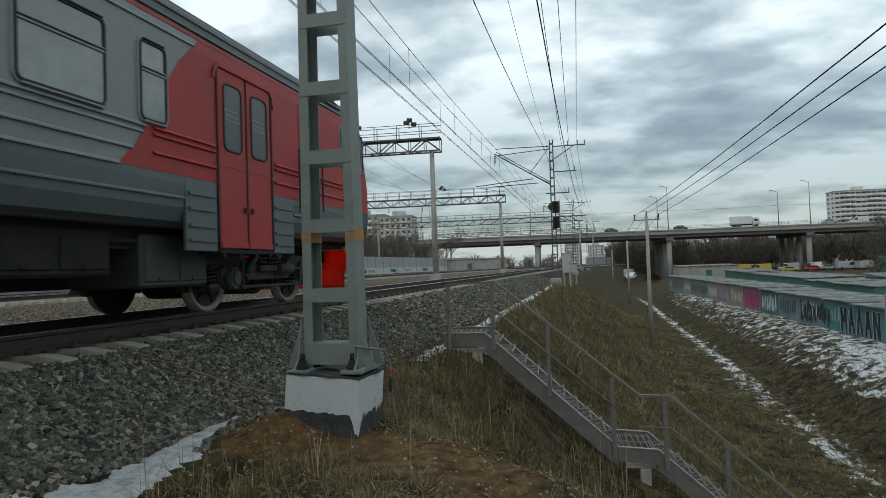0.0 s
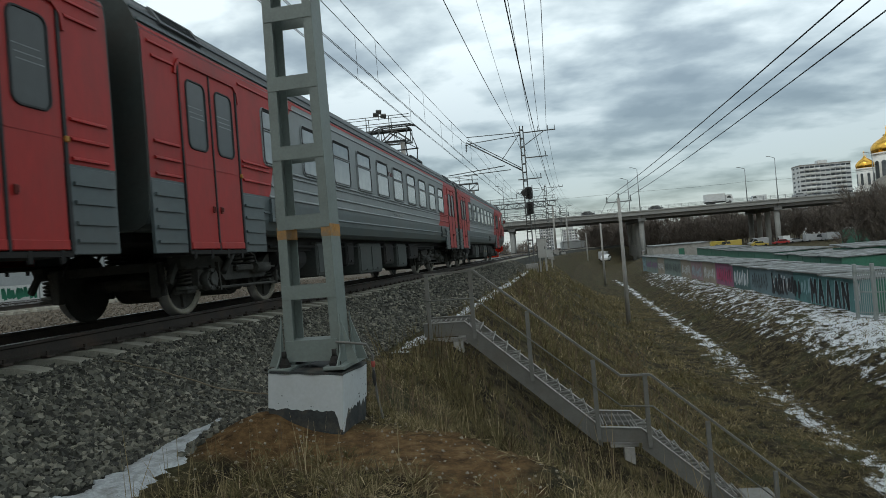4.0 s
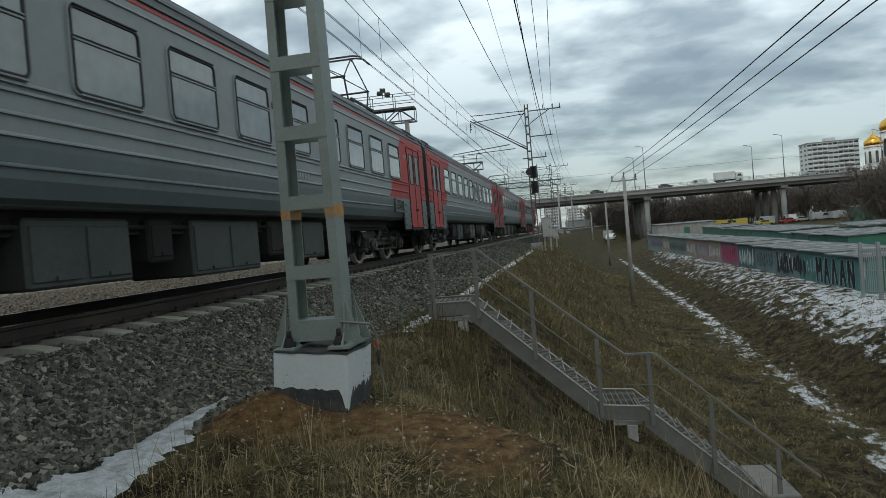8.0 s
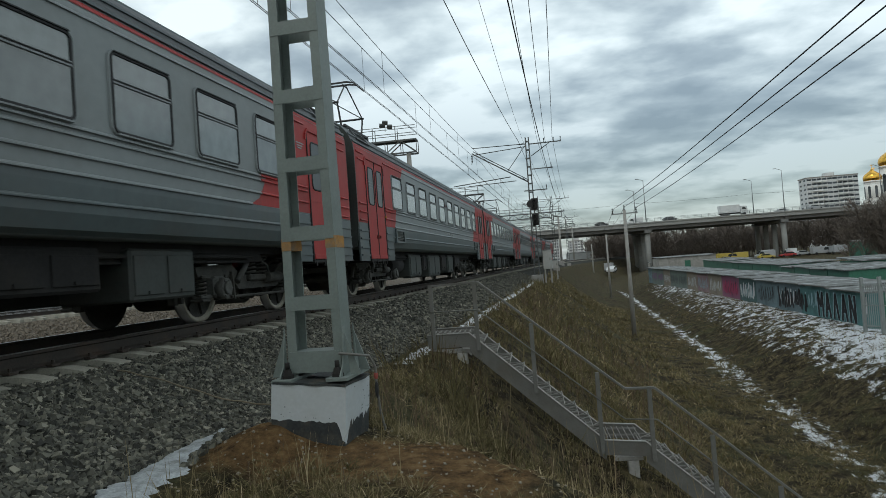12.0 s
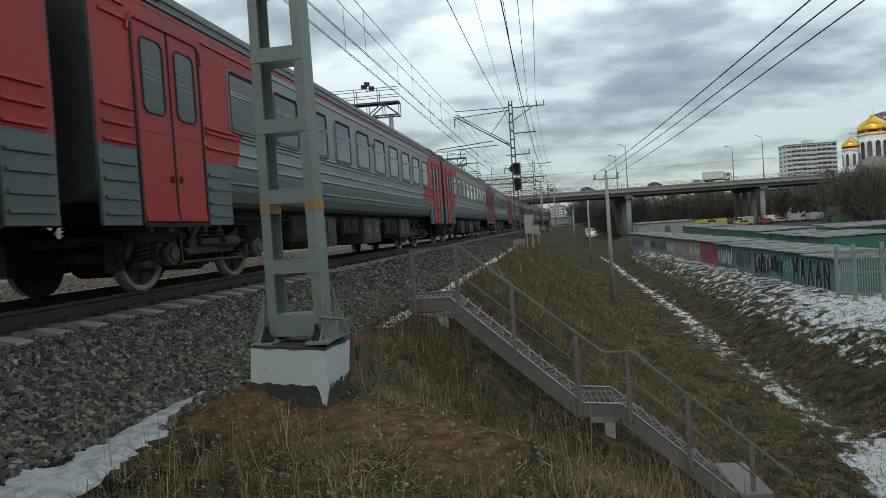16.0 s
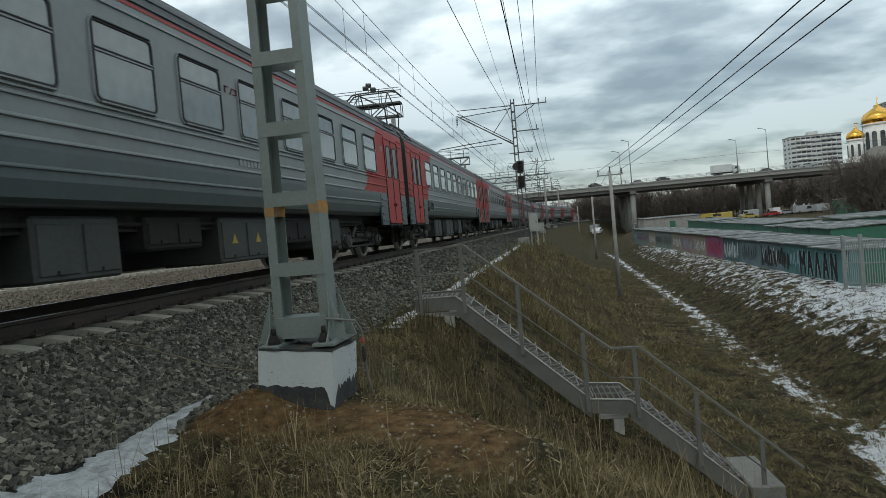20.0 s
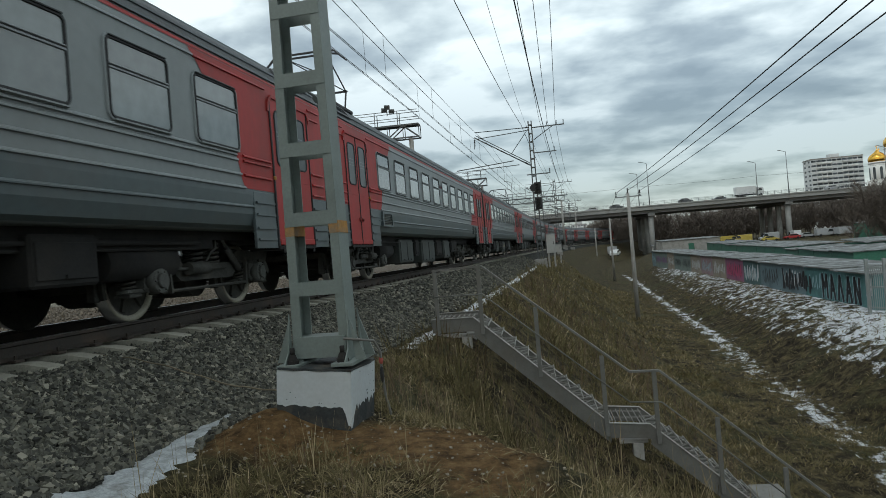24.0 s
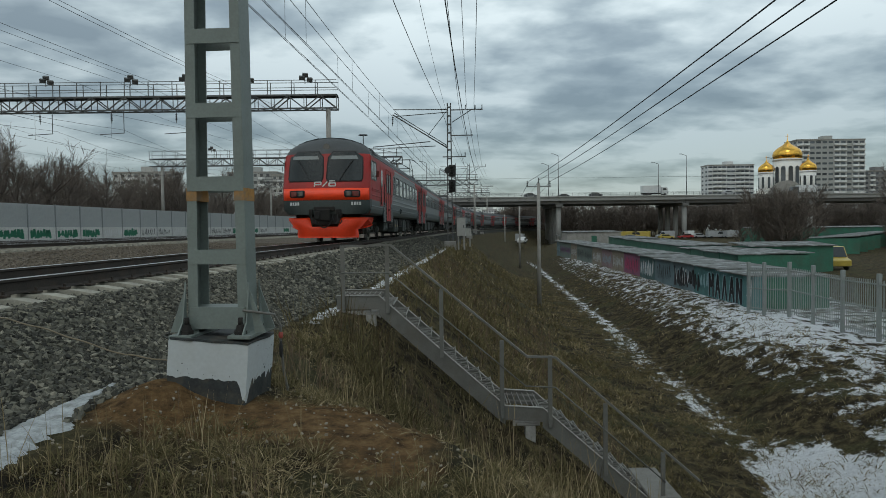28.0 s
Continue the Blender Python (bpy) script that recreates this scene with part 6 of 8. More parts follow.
# ---- gantries over the yard ----
def gantry(y, xr, xl, zb, flood):
    g = empty("track_gantry", pose(0, 0, 0), "grey lattice steel gantry with a railed walkway over the tracks", "gantry", "track gantries")
    dep, half = 0.95, 0.45
    for yy in (-half, half):
        for z in (zb, zb + dep):
            bm = bmesh.new()
            bar(bm, (xl - 1.5, y + yy, z), (xr + 0.7, y + yy, z), 0.10, 0.10)
            part("chord", bm, M_STEELD, g)
    n = int((xr - xl) / 1.1)
    dx = (xr + 0.7 - xl + 1.5) / n
    bm = bmesh.new()
    for i in range(n):
        a = xl - 1.5 + dx * i
        for yy in (-half, half):
            lo, hi = (zb, zb + dep) if i % 2 else (zb + dep, zb)
            bar(bm, (a, y + yy, lo), (a + dx, y + yy, hi), 0.075, 0.075)
            bar(bm, (a + dx, y + yy, zb), (a + dx, y + yy, zb + dep), 0.05, 0.05)
        bar(bm, (a, y - half, zb), (a + dx, y + half, zb), 0.04, 0.04)
    tagged(part("lattice", bm, M_STEELD, g), kind="stuff")
    bm = bmesh.new()
    box(bm, xl - 1.5, xr + 0.7, y - 0.4, y + 0.4, zb + dep + 0.05, zb + dep + 0.09)
    part("walkway", bm, M_STEELD, g)
    for yy in (-half, half):
        for z in (0.55, 1.1):
            bm = bmesh.new()
            bar(bm, (xl - 1.5, y + yy, zb + dep + z), (xr + 0.7, y + yy, zb + dep + z), 0.04, 0.04)
            part("guard_rail", bm, M_STEELD, g)
        x = xl - 1.5
        while x <= xr + 0.8:
            bm = bmesh.new()
            bar(bm, (x, y + yy, zb + dep), (x, y + yy, zb + dep + 1.1), 0.05, 0.05)
            part("guard_post", bm, M_STEELD, g)
            x += 1.75
    for x in (xl, xr):
        bm = bmesh.new()
        rod(bm, (x, y, -0.4), (x, y, zb), 0.24, 14, 0.17)
        part("column", bm, M_CONC, g, "tapered concrete column")
        bm = bmesh.new()
        box(bm, x - 0.45, x + 0.45, y - 0.45, y + 0.45, -0.9, 0.12, bevel=0.05)
        part("footing", bm, M_CONC, g)
    for x in flood:
        fl = empty("floodlight", pose(x, y, zb + dep + 1.1), "pair of floodlights on the gantry rail", "floodlight", "floodlights")
        for k, (dx_, dz) in enumerate(((-0.22, 0.25), (0.02, 0.45), (0.35, 0.12))):
            bm = bmesh.new()
            box(bm, -0.2, 0.2, -0.12, 0.12, -0.15, 0.15, m=pose(dx_, -0.45, dz - 0.1, 30, 0, 20), bevel=0.02)
            part("lamp_housing", bm, M_STEELD, fl)
        bm = bmesh.new()
        rod(bm, (0, -half, -0.3), (0, -half, 0.5), 0.03, 6)
        part("bracket", bm, M_STEELD, fl)
    for i, (off, _) in enumerate(TRACKS[1:]):
        x = line_x(y) + off
        if x > xl:
            bm = bmesh.new()
            rod(bm, (x, y, zb), (x, y, zb - 0.9), 0.025, 6)
            rod(bm, (x - 0.9, y, zb - 1.7), (x + 0.9, y, zb - 1.6), 0.03, 6)
            rod(bm, (x + 0.9, y, zb), (x + 0.9, y, zb - 1.6), 0.03, 6)
            part("hanger", bm, M_STEELD, g)
            insulator(g, (x, y, zb - 0.25), (x, y, zb - 0.75), 0.09)
    return g


gantry(50.0, -8.4, -41.0, 9.4, (-29.0, -22.8, -18.8, -14.3, -10.0))
gantry(91.0, -6.1, -37.9, 9.2, (-31.0, -14.0))
gantry(133.0, 6.3, -34.0, 8.9, ())
gantry(182.0, 12.0, -30.0, 8.9, ())


# ---- wires ----
def wire(name, label, pts, r, sag=0.0, group="overhead wires", n=10):
    """One cable through its supports, hanging a little between them."""
    bm = bmesh.new()
    path = []
    for (a, b) in zip(pts, pts[1:]):
        a, b = Vector(a), Vector(b)
        for i in range(n):
            t = i / n
            path.append(a.lerp(b, t) - Vector((0, 0, sag * 4 * t * (1 - t))))
    path.append(Vector(pts[-1]))
    tube(bm, path, r)
    return tagged(link(name, bm, M_WIRE), label, "wire", group)


SUPPORT = (-37, 6, 49.3, 96, 142, 190)
for near, far in ((5.4, 4.45), (5.92, 5.0), (6.5, 5.55)):
    wire("feeder_wire", "dark feeder wire strung along the near masts", [line_at(s, near if s < 20 else far, 9.45) for s in SUPPORT], 0.013, 0.5)
wire("feeder_wire", "dark feeder wire strung along the near masts", [line_at(s, 5.32 if s < 20 else 4.95, 7.6) for s in SUPPORT], 0.020, 0.5)
wire("feeder_wire", "dark feeder wire strung along the near masts", [line_at(s, 4.35 if s < 20 else 3.35, 9.65) for s in SUPPORT], 0.009, 0.5)
wire("feeder_wire", "dark feeder wire strung along the near masts", [line_at(s, 2.95 if s < 20 else 3.1, 9.35) for s in SUPPORT], 0.016, 0.5)
wire("feeder_wire", "dark feeder wire strung along the near masts", [line_at(s, 4.55, 6.0) for s in SUPPORT[2:]], 0.012, 0.6)


def catenary(off, supports, zc=6.25, zm=8.0, stagger=0.3, sag=1.05, contacts=1):
    """A messenger that hangs between its supports, the contact wire or wires under it, and droppers."""
    m = empty("catenary", pose(0, 0, 0), "messenger and contact wires over a track", "overhead line", "catenaries")
    spans = list(zip(supports, supports[1:]))
    lines = [("messenger_wire", zm, sag, 0.011, 0.0)] + [("contact_wire", zc, 0.02, 0.009, 0.045 * (i - (contacts - 1) / 2)) for i in range(contacts)]
    for nm, z0, sg, r, du in lines:
        bm = bmesh.new()
        pts = []
        for k, (a, b) in enumerate(spans):
            ua, ub = (stagger if k % 2 else -stagger), (-stagger if k % 2 else stagger)
            for i in range(12):
                t = i / 12
                pts.append(line_at(a + (b - a) * t, off + du + ua + (ub - ua) * t, z0 - sg * 4 * t * (1 - t)))
        tube(bm, pts, r)
        part(nm, bm, M_WIRE, m)
    for k, (a, b) in enumerate(spans):
        ua, ub = (stagger if k % 2 else -stagger), (-stagger if k % 2 else stagger)
        for i in range(1, 6):
            t = (i + (0.08 if off > 0.5 else 0.0)) / 6
            s, u = a + (b - a) * t, off + ua + (ub - ua) * t
            bm = bmesh.new()
            rod(bm, line_at(s, u, zm - sag * 4 * t * (1 - t)), line_at(s, u, zc), 0.006, 4, cap=False)
            part("dropper", bm, M_WIRE, m)


for off in (0.32, 0.80):
    catenary(off, (-37, 6, 49.3, 96, 142, 190, 240), 6.25, 8.0, 0.0, 0.45, 2)
for off, _ in TRACKS[1:]:
    catenary(off, (-10, 50, 91, 133, 182, 230), 6.2, 8.2)
for k, off in enumerate((-20.2, -21.6, -24.5, -13.0)):
    wire("yard_wire", "thin cable over the gantries' rails", [line_at(s, off, 12.1 - 0.15 * k) for s in (-10, 50, 91, 133, 182)], 0.012, 0.6)
for k, off in enumerate((-9.5, -12.0, -31.0)):
    wire("yard_wire", "thin cable over the yard", [line_at(s, off, 9.9 - 0.5 * k) for s in (-10, 50, 91, 133, 182)], 0.010, 0.9)


# ---- wooden line poles along the ditch, with three bare wires ----
def line_pole(x, y, zb, h, arm=True):
    p = empty("utility_pole", along(x, y, zb), "grey concrete utility pole with a cross arm in the snowy ditch", "utility pole", "utility poles")
    bm = bmesh.new()
    rod(bm, (0, 0, -0.6), (0, 0, h), 0.17, 12, 0.11)
    part("shaft", bm, M_CONC, p)
    if arm:
        bm = bmesh.new()
        bar(bm, (-0.95, 0, h - 0.25), (0.95, 0, h - 0.25), 0.08, 0.08)
        part("cross_arm", bm, M_GALV, p)
        for dx, z0 in ((-0.85, h - 0.2), (0.0, h), (0.85, h - 0.2)):
            insulator(p, (dx, 0, z0), (dx, 0, z0 + 0.4), 0.07, 3)
    return p


line_pole(7.25, 50.8, -5.0, 8.8)
line_pole(11.4, 100.0, -5.0, 8.6, False)
line_pole(15.2, 165.0, -4.6, 8.2, False)
line_pole(5.2, -4.0, -2.4, 6.6)
line_pole(19.0, 225.0, -4.4, 8.0, False)
for dx, xn in ((-0.78, 4.92), (0.0, 5.34), (0.85, 5.68)):
    wire("power_wire", "dark power wire running to the ditch pole", [(xn, -4.0, 4.5), (7.3 + dx, 50.8, 3.95 + (0.1 if dx == 0 else 0)), (11.4 + dx, 100.0, 3.8)], 0.015, 0.3, "power wires")

# ---- noise barrier on the yard's far side ----
M_PANEL = mat("barrier_panel_grey", (0.33, 0.35, 0.35), 0.55, var=0.06, scale=0.6, fine=6, bump=0.05, dirt=(0.24, 0.24, 0.23), dirt_amt=0.4)
M_WALLC = mat("painted_low_wall", (0.52, 0.53, 0.51), 0.85, var=0.15, scale=0.7, fine=8, dirt=(0.20, 0.19, 0.18), dirt_amt=0.6)
M_BLACKG = mat("black_graffiti", (0.015, 0.016, 0.02), 0.6, var=0.15)
M_WHITEG = mat("white_graffiti", (0.55, 0.57, 0.58), 0.7, var=0.12)
M_GREENG = mat("green_graffiti", (0.02, 0.16, 0.09), 0.7, var=0.2)


def scribble(bm, rnd, x0, x1, z0, z1, y, w):
    """One spray tag: a chain of short strokes."""
    n = max(3, int((x1 - x0) / ((z1 - z0) * 0.42)))
    for i in range(n):
        a = x0 + (x1 - x0) * (i + 0.15) / n
        b = x0 + (x1 - x0) * (i + 0.8) / n
        pts = [(a + (b - a) * rnd.random() * 0.3, z0 + (z1 - z0) * rnd.random() * 0.3), (a + (b - a) * rnd.random(), z1 - (z1 - z0) * rnd.random() * 0.25),
               (b - (b - a) * rnd.random() * 0.4, z0 + (z1 - z0) * (0.3 + 0.4 * rnd.random())), (b, z0 + (z1 - z0) * rnd.random() * 0.3)]
        for (xa, za), (xb, zb) in zip(pts, pts[1:]):
            d = Vector((xb - xa, 0, zb - za))
            if d.length < 0.02:
                continue
            nrm = Vector((-d.z, 0, d.x)).normalized() * w / 2
            slab(bm, [(xa + nrm.x, y, za + nrm.z), (xb + nrm.x, y, zb + nrm.z), (xb - nrm.x, y, zb - nrm.z), (xa - nrm.x, y, za - nrm.z)], (0, -1, 0), 0.004)


def build_barrier():
    wall = empty("noise_barrier", pose(0, 0, 0), "long grey panel noise barrier on a low painted wall with graffiti", "noise barrier", kind="structure")
    rnd = random.Random(8)
    bm = bmesh.new()
    box(bm, -1.96, 1.96, -0.06, 0.06, 1.0, 3.15, bevel=0.01)
    for k in range(4):
        box(bm, -1.96, 1.96, 0.055, 0.075, 1.05 + 0.52 * k, 1.07 + 0.52 * k)
        box(bm, -1.96, 1.96, -0.075, -0.055, 1.05 + 0.52 * k, 1.07 + 0.52 * k)
    panel = shared("panel", bm, M_PANEL)
    bm = bmesh.new()
    box(bm, -1.99, 1.99, -0.1, 0.1, -1.0, 1.0, bevel=0.02)
    low = shared("wall_section", bm, M_WALLC)
    bm = bmesh.new()
    box(bm, -0.07, 0.07, -0.11, 0.11, -0.8, 3.22)
    post = shared("post", bm, M_GALV)
    for i in range(48):
        y = 20 + i * 4.0
        x = line_x(y) - 36.0
        m = pose(x, y, 0, 0, 0, 90 - math.degrees(math.atan2(line_x(y + 2) - line_x(y - 2), 4)))
        mpart("panel", panel, wall, m)
        sec = mpart("wall_section", low, wall, m)
        mpart("post", post, wall, m @ pose(2.0, 0, 0))
        if 5 < i < 36:
            bm = bmesh.new()
            tagc = rnd.choice((M_BLACKG, M_WHITEG, M_GREENG, M_WHITEG))
            if i in (10, 11):
                tagc = M_GREENG
            scribble(bm, rnd, -1.7, 1.2 + rnd.random() * 0.5, -0.1, 0.85, -0.104, 0.07 if tagc is not M_GREENG else 0.3)
            part("graffiti", bm, tagc, sec)


build_barrier()


# ---- road bridge across the railway ----
M_DECK = mat("bridge_concrete", (0.27, 0.272, 0.26), 0.85, var=0.12, scale=0.25, fine=3, bump=0.1, dirt=(0.20, 0.195, 0.185), dirt_amt=0.5, axis=(0.4, 1, 2))
# bridge concrete again, with the shade under the deck put into its colour
M_DECK_SHADE = mat("bridge_concrete_painted_shade", (0.16, 0.16, 0.155), 0.9, var=0.15, scale=0.3, fine=3, bump=0.1)
BRY = 213.0


def build_bridge():
    b = empty("road_bridge", pose(0, 0, 0), "long concrete road bridge on column piers over the railway", "bridge")
    for i in range(18):
        x = -325.6 + i * 40.3
        bm = bmesh.new()
        box(bm, x + 0.03, x + 40.27, BRY, BRY + 29, 8.55, 9.85)
        part("deck", bm, M_DECK, b)
        for k in range(8):
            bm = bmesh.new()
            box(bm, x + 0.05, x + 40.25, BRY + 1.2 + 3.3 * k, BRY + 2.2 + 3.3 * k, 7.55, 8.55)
            part("girder", bm, M_DECK_SHADE, b)
        bm = bmesh.new()
        box(bm, x + 0.02, x + 40.28, BRY - 0.25, BRY + 0.1, 9.6, 10.0, bevel=0.04)
        part("kerb_beam", bm, M_DECK, b)
        for z in (10.35, 10.75, 11.05):
            bm = bmesh.new()
            bar(bm, (x, BRY - 0.1, z), (x + 40.3, BRY - 0.1, z), 0.07, 0.07)
            part("guard_rail", bm, M_GALV, b)
        bm = bmesh.new()
        for k in range(20):
            box(bm, x + 2 * k, x + 2 * k + 0.09, BRY - 0.14, BRY - 0.05, 10.0, 11.05)
        tagged(part("guard_posts", bm, M_GALV, b), kind="stuff")
        bm = bmesh.new()
        box(bm, x, x + 40.3, BRY + 28.6, BRY + 28.9, 9.85, 10.7)
        part("barrier", bm, M_GALV, b)
        px = x + 40.3
        for k in range(4):
            bm = bmesh.new()
            rod(bm, (px, BRY + 2.4 + 7.9 * k, -6), (px, BRY + 2.4 + 7.9 * k, 6.6), 0.8, 18)
            part("pier_column", bm, M_DECK, b)
        bm = bmesh.new()
        # pier cap in the same concrete darkened for underdeck shade
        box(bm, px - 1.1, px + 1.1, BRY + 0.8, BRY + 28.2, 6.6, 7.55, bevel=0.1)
        part("pier_cap", bm, M_DECK_SHADE, b)


build_bridge()


def bridge_lamp(x, z1, two=False):
    l = empty("street_lamp", pose(x, BRY + 0.6, 9.85), "tall thin street lamp on the bridge", "street lamp", "bridge lamps")
    h = z1 - 9.85
    bm = bmesh.new()
    rod(bm, (0, 0, 0), (0, 0, h), 0.16, 8, 0.08)
    part("pole", bm, M_GALV, l)
    bm = bmesh.new()
    rod(bm, (0, 0, h), (-1.6, 0, h + 0.6), 0.07, 6)
    part("arm", bm, M_GALV, l)
    bm = bmesh.new()
    box(bm, -2.3, -1.5, -0.16, 0.16, h + 0.5, h + 0.68, bevel=0.04)
    part("head", bm, M_GALV, l)


for x, z in ((33.7, 19.8), (36.8, 22.9), (68.6, 19.9), (77.5, 22.4), (105.0, 21.0), (-5.0, 21.0), (-40.0, 21.0), (145.0, 21.5), (-75.0, 21.0)):
    bridge_lamp(x, z)
wire("lamp_wire", "thin wire strung between the bridge lamps", [(x, BRY + 0.6, 16.0) for x in (-75.0, -40.0, -5.0, 33.7, 68.6, 105.0, 145.0)], 0.03, 0.25)


# ---- vehicles ----
def paint(name, c):
    return mat(name, c, 0.35, var=0.06, scale=2, fine=10, bump=0.0, coat=0.3, dirt=tuple(v * 0.6 + 0.02 for v in c), dirt_amt=0.3)


P_WHITE, P_SILVER, P_DARK, P_YEL, P_RED, P_BLUE = paint("car_white", (0.6, 0.61, 0.61)), paint("car_silver", (0.33, 0.34, 0.35)), paint("car_dark", (0.03, 0.032, 0.037)), paint("lorry_yellow", (0.42, 0.32, 0.06)), paint("car_red", (0.35, 0.03, 0.03)), paint("car_blue", (0.04, 0.07, 0.16))
VEH = {}


def vehicle(kind, col, m, label, cat):
    """car: saloon; van: tall box body with a short bonnet; lorry: cab and box; bus. Faces +x."""
    key = (kind, col.name)
    v = empty(cat.replace(" ", "_"), m, label, cat, "road vehicles")
    if key not in VEH:
        parts = []
        sil = {"car": [(-2.1, 0.35), (2.1, 0.35), (2.15, 0.75), (1.1, 0.92), (0.45, 1.42), (-1.1, 1.45), (-1.75, 1.0), (-2.15, 0.95)],
               "van": [(-2.6, 0.4), (2.6, 0.4), (2.65, 0.95), (1.9, 1.2), (1.25, 2.2), (-2.6, 2.3)],
               "bus": [(-6, 0.4), (6, 0.4), (6, 3.0), (5.8, 3.15), (-5.9, 3.15), (-6, 3.0)],
               "lorry": [(1.9, 0.6), (4.0, 0.6), (4.0, 1.9), (3.6, 2.9), (1.9, 2.9)]}[kind]
        wd = {"car": 0.86, "van": 1.0, "bus": 1.25, "lorry": 1.2}[kind]
        bm = bmesh.new()
        slab(bm, [(x, -wd, z) for x, z in sil], (0, 1, 0), 2 * wd)
        bmesh.ops.recalc_face_normals(bm, faces=bm.faces)
        bmesh.ops.bevel(bm, geom=bm.edges[:], offset=0.07, segments=2, affect="EDGES", profile=0.5)
        parts.append(("body", shared("body", bm, col)))
        glass = {"car": [(-1.55, 0.98, 0.85, 1.36)], "van": [(0.3, 1.25, 1.7, 1.95)], "bus": [(-5.6, 1.4, 5.7, 2.5)], "lorry": [(2.2, 1.8, 3.6, 2.5)]}[kind]
        for a, z0, b, z1 in glass:
            for sy in (-1, 1):
                bm = bmesh.new()
                sk = 0.3 if kind != "bus" else 0.0
                slab(bm, [(a, sy * (wd - 0.01), z0), (b, sy * (wd - 0.01), z0), (b - sk, sy * (wd - 0.01), z1), (a + sk, sy * (wd - 0.01), z1)], (0, sy, 0), 0.02)
                parts.append(("window", shared("window", bm, M_GLASS)))
        front = {"car": (1.08, 0.95, 0.50, 1.40), "van": (1.93, 1.24, 1.30, 2.15), "bus": (6.0, 1.3, 6.0, 2.8), "lorry": (4.0, 1.95, 3.66, 2.8)}[kind]
        bm = bmesh.new()
        x0, z0, x1, z1 = front
        slab(bm, [(x0 + 0.01, -wd + 0.12, z0), (x0 + 0.01, wd - 0.12, z0), (x1 + 0.01, wd - 0.14, z1), (x1 + 0.01, -wd + 0.14, z1)], (1, 0, 0.5), 0.02)
        parts.append(("windscreen", shared("windscreen", bm, M_GLASS)))
        if kind == "lorry":
            bm = bmesh.new()
            box(bm, -4.2, 1.75, -1.22, 1.22, 1.0, 3.4, bevel=0.04)
            parts.append(("cargo_box", shared("cargo_box", bm, P_WHITE if col is P_DARK else col)))
            bm = bmesh.new()
            box(bm, -4.2, 3.6, -0.5, 0.5, 0.6, 0.98)
            parts.append(("chassis", shared("chassis", bm, M_UNDER)))
        xs = {"car": (-1.3, 1.35), "van": (-1.6, 1.8), "bus": (-3.2, 4.0), "lorry": (-3.0, -1.8, 3.0)}[kind]
        r = 0.32 if kind == "car" else 0.36 if kind == "van" else 0.48
        for x in xs:
            for sy in (-1, 1):
                bm = bmesh.new()
                rod(bm, (x, sy * (wd - 0.2), r), (x, sy * (wd + 0.01), r), r, 16)
                rod(bm, (x, sy * (wd + 0.008), r), (x, sy * (wd + 0.018), r), r * 0.55, 12)
                parts.append(("wheel", shared("wheel", bm, M_BLACK)))
        VEH[key] = parts
    for nm, me in VEH[key]:
        mpart(nm, me, v)
    return v


TRAFFIC = []
for kind, col, x, lane, dirn, lb, cat in (("lorry", P_WHITE, 60, 4, 1, "white box lorry crossing the bridge", "lorry"), ("car", P_DARK, 20, 4, 1, "dark saloon car crossing the bridge", "car"), ("van", P_WHITE, 95, 11, -1, "white delivery van crossing the bridge", "van"),
                                          ("car", P_SILVER, 140, 11, -1, "silver saloon car crossing the bridge", "car"), ("car", P_DARK, 41, 4, 1, "dark estate car crossing the bridge", "car"), ("car", P_DARK, 180, 11, -1, "dark saloon car crossing the bridge", "car"),
                                          ("lorry", P_DARK, 260, 11, -1, "lorry with a pale box crossing the bridge", "lorry"), ("car", P_SILVER, 84, 4, 1, "silver saloon car crossing the bridge", "car"), ("car", P_RED, 330, 11, -1, "red saloon car crossing the bridge", "car")):
    v = vehicle(kind, col, pose(x, BRY + lane, 9.86, 0, 0, 0 if dirn > 0 else 180), lb, cat)
    TRAFFIC.append((v, x, lane, dirn, 0.3 if dirn > 0 else 5.0))

rv = random.Random(12)
PARK = [("van", P_WHITE), ("car", P_SILVER), ("van", P_YEL), ("van", P_YEL), ("van", P_SILVER), ("car", P_DARK), ("van", P_YEL), ("van", P_YEL), ("car", P_WHITE), ("van", P_SILVER), ("van", P_WHITE), ("car", P_RED)]
for i in range(30):
    kind, col = PARK[i % len(PARK)]
    if col == P_YEL or 4 <= i <= 8:
        col = P_YEL if 3 <= i <= 9 else P_SILVER
    x = 40 + i * 2.9 + rv.uniform(-0.8, 0.8)
    y = 199 + rv.uniform(-9, 8)
    vehicle(kind, col, pose(x, y, -3.55, 0, 0, rv.choice((0, 180, 20, 160, 90))), {P_WHITE: "white", P_SILVER: "silver", P_YEL: "yellow", P_DARK: "dark", P_RED: "red"}[col] + {"car": " saloon car", "van": " van", "lorry": " box lorry"}[kind] + " parked on the lot by the garages", kind)
for x, y, kind, col in ((20.5, 178, "van", P_SILVER), (19.0, 162, "car", P_WHITE), (14.0, 175, "car", P_SILVER), (12.5, 190, "car", P_DARK), (13.5, 182, "van", P_WHITE), (21.0, 176, "car", P_WHITE)):
    vehicle(kind, col, pose(x, y, -3.6, 0, 0, 75), {P_WHITE: "white", P_SILVER: "silver", P_YEL: "yellow", P_DARK: "dark"}[col] + " " + {"car": "saloon car", "van": "van", "lorry": "box lorry"}[kind] + " on the lane under the bridge", kind)

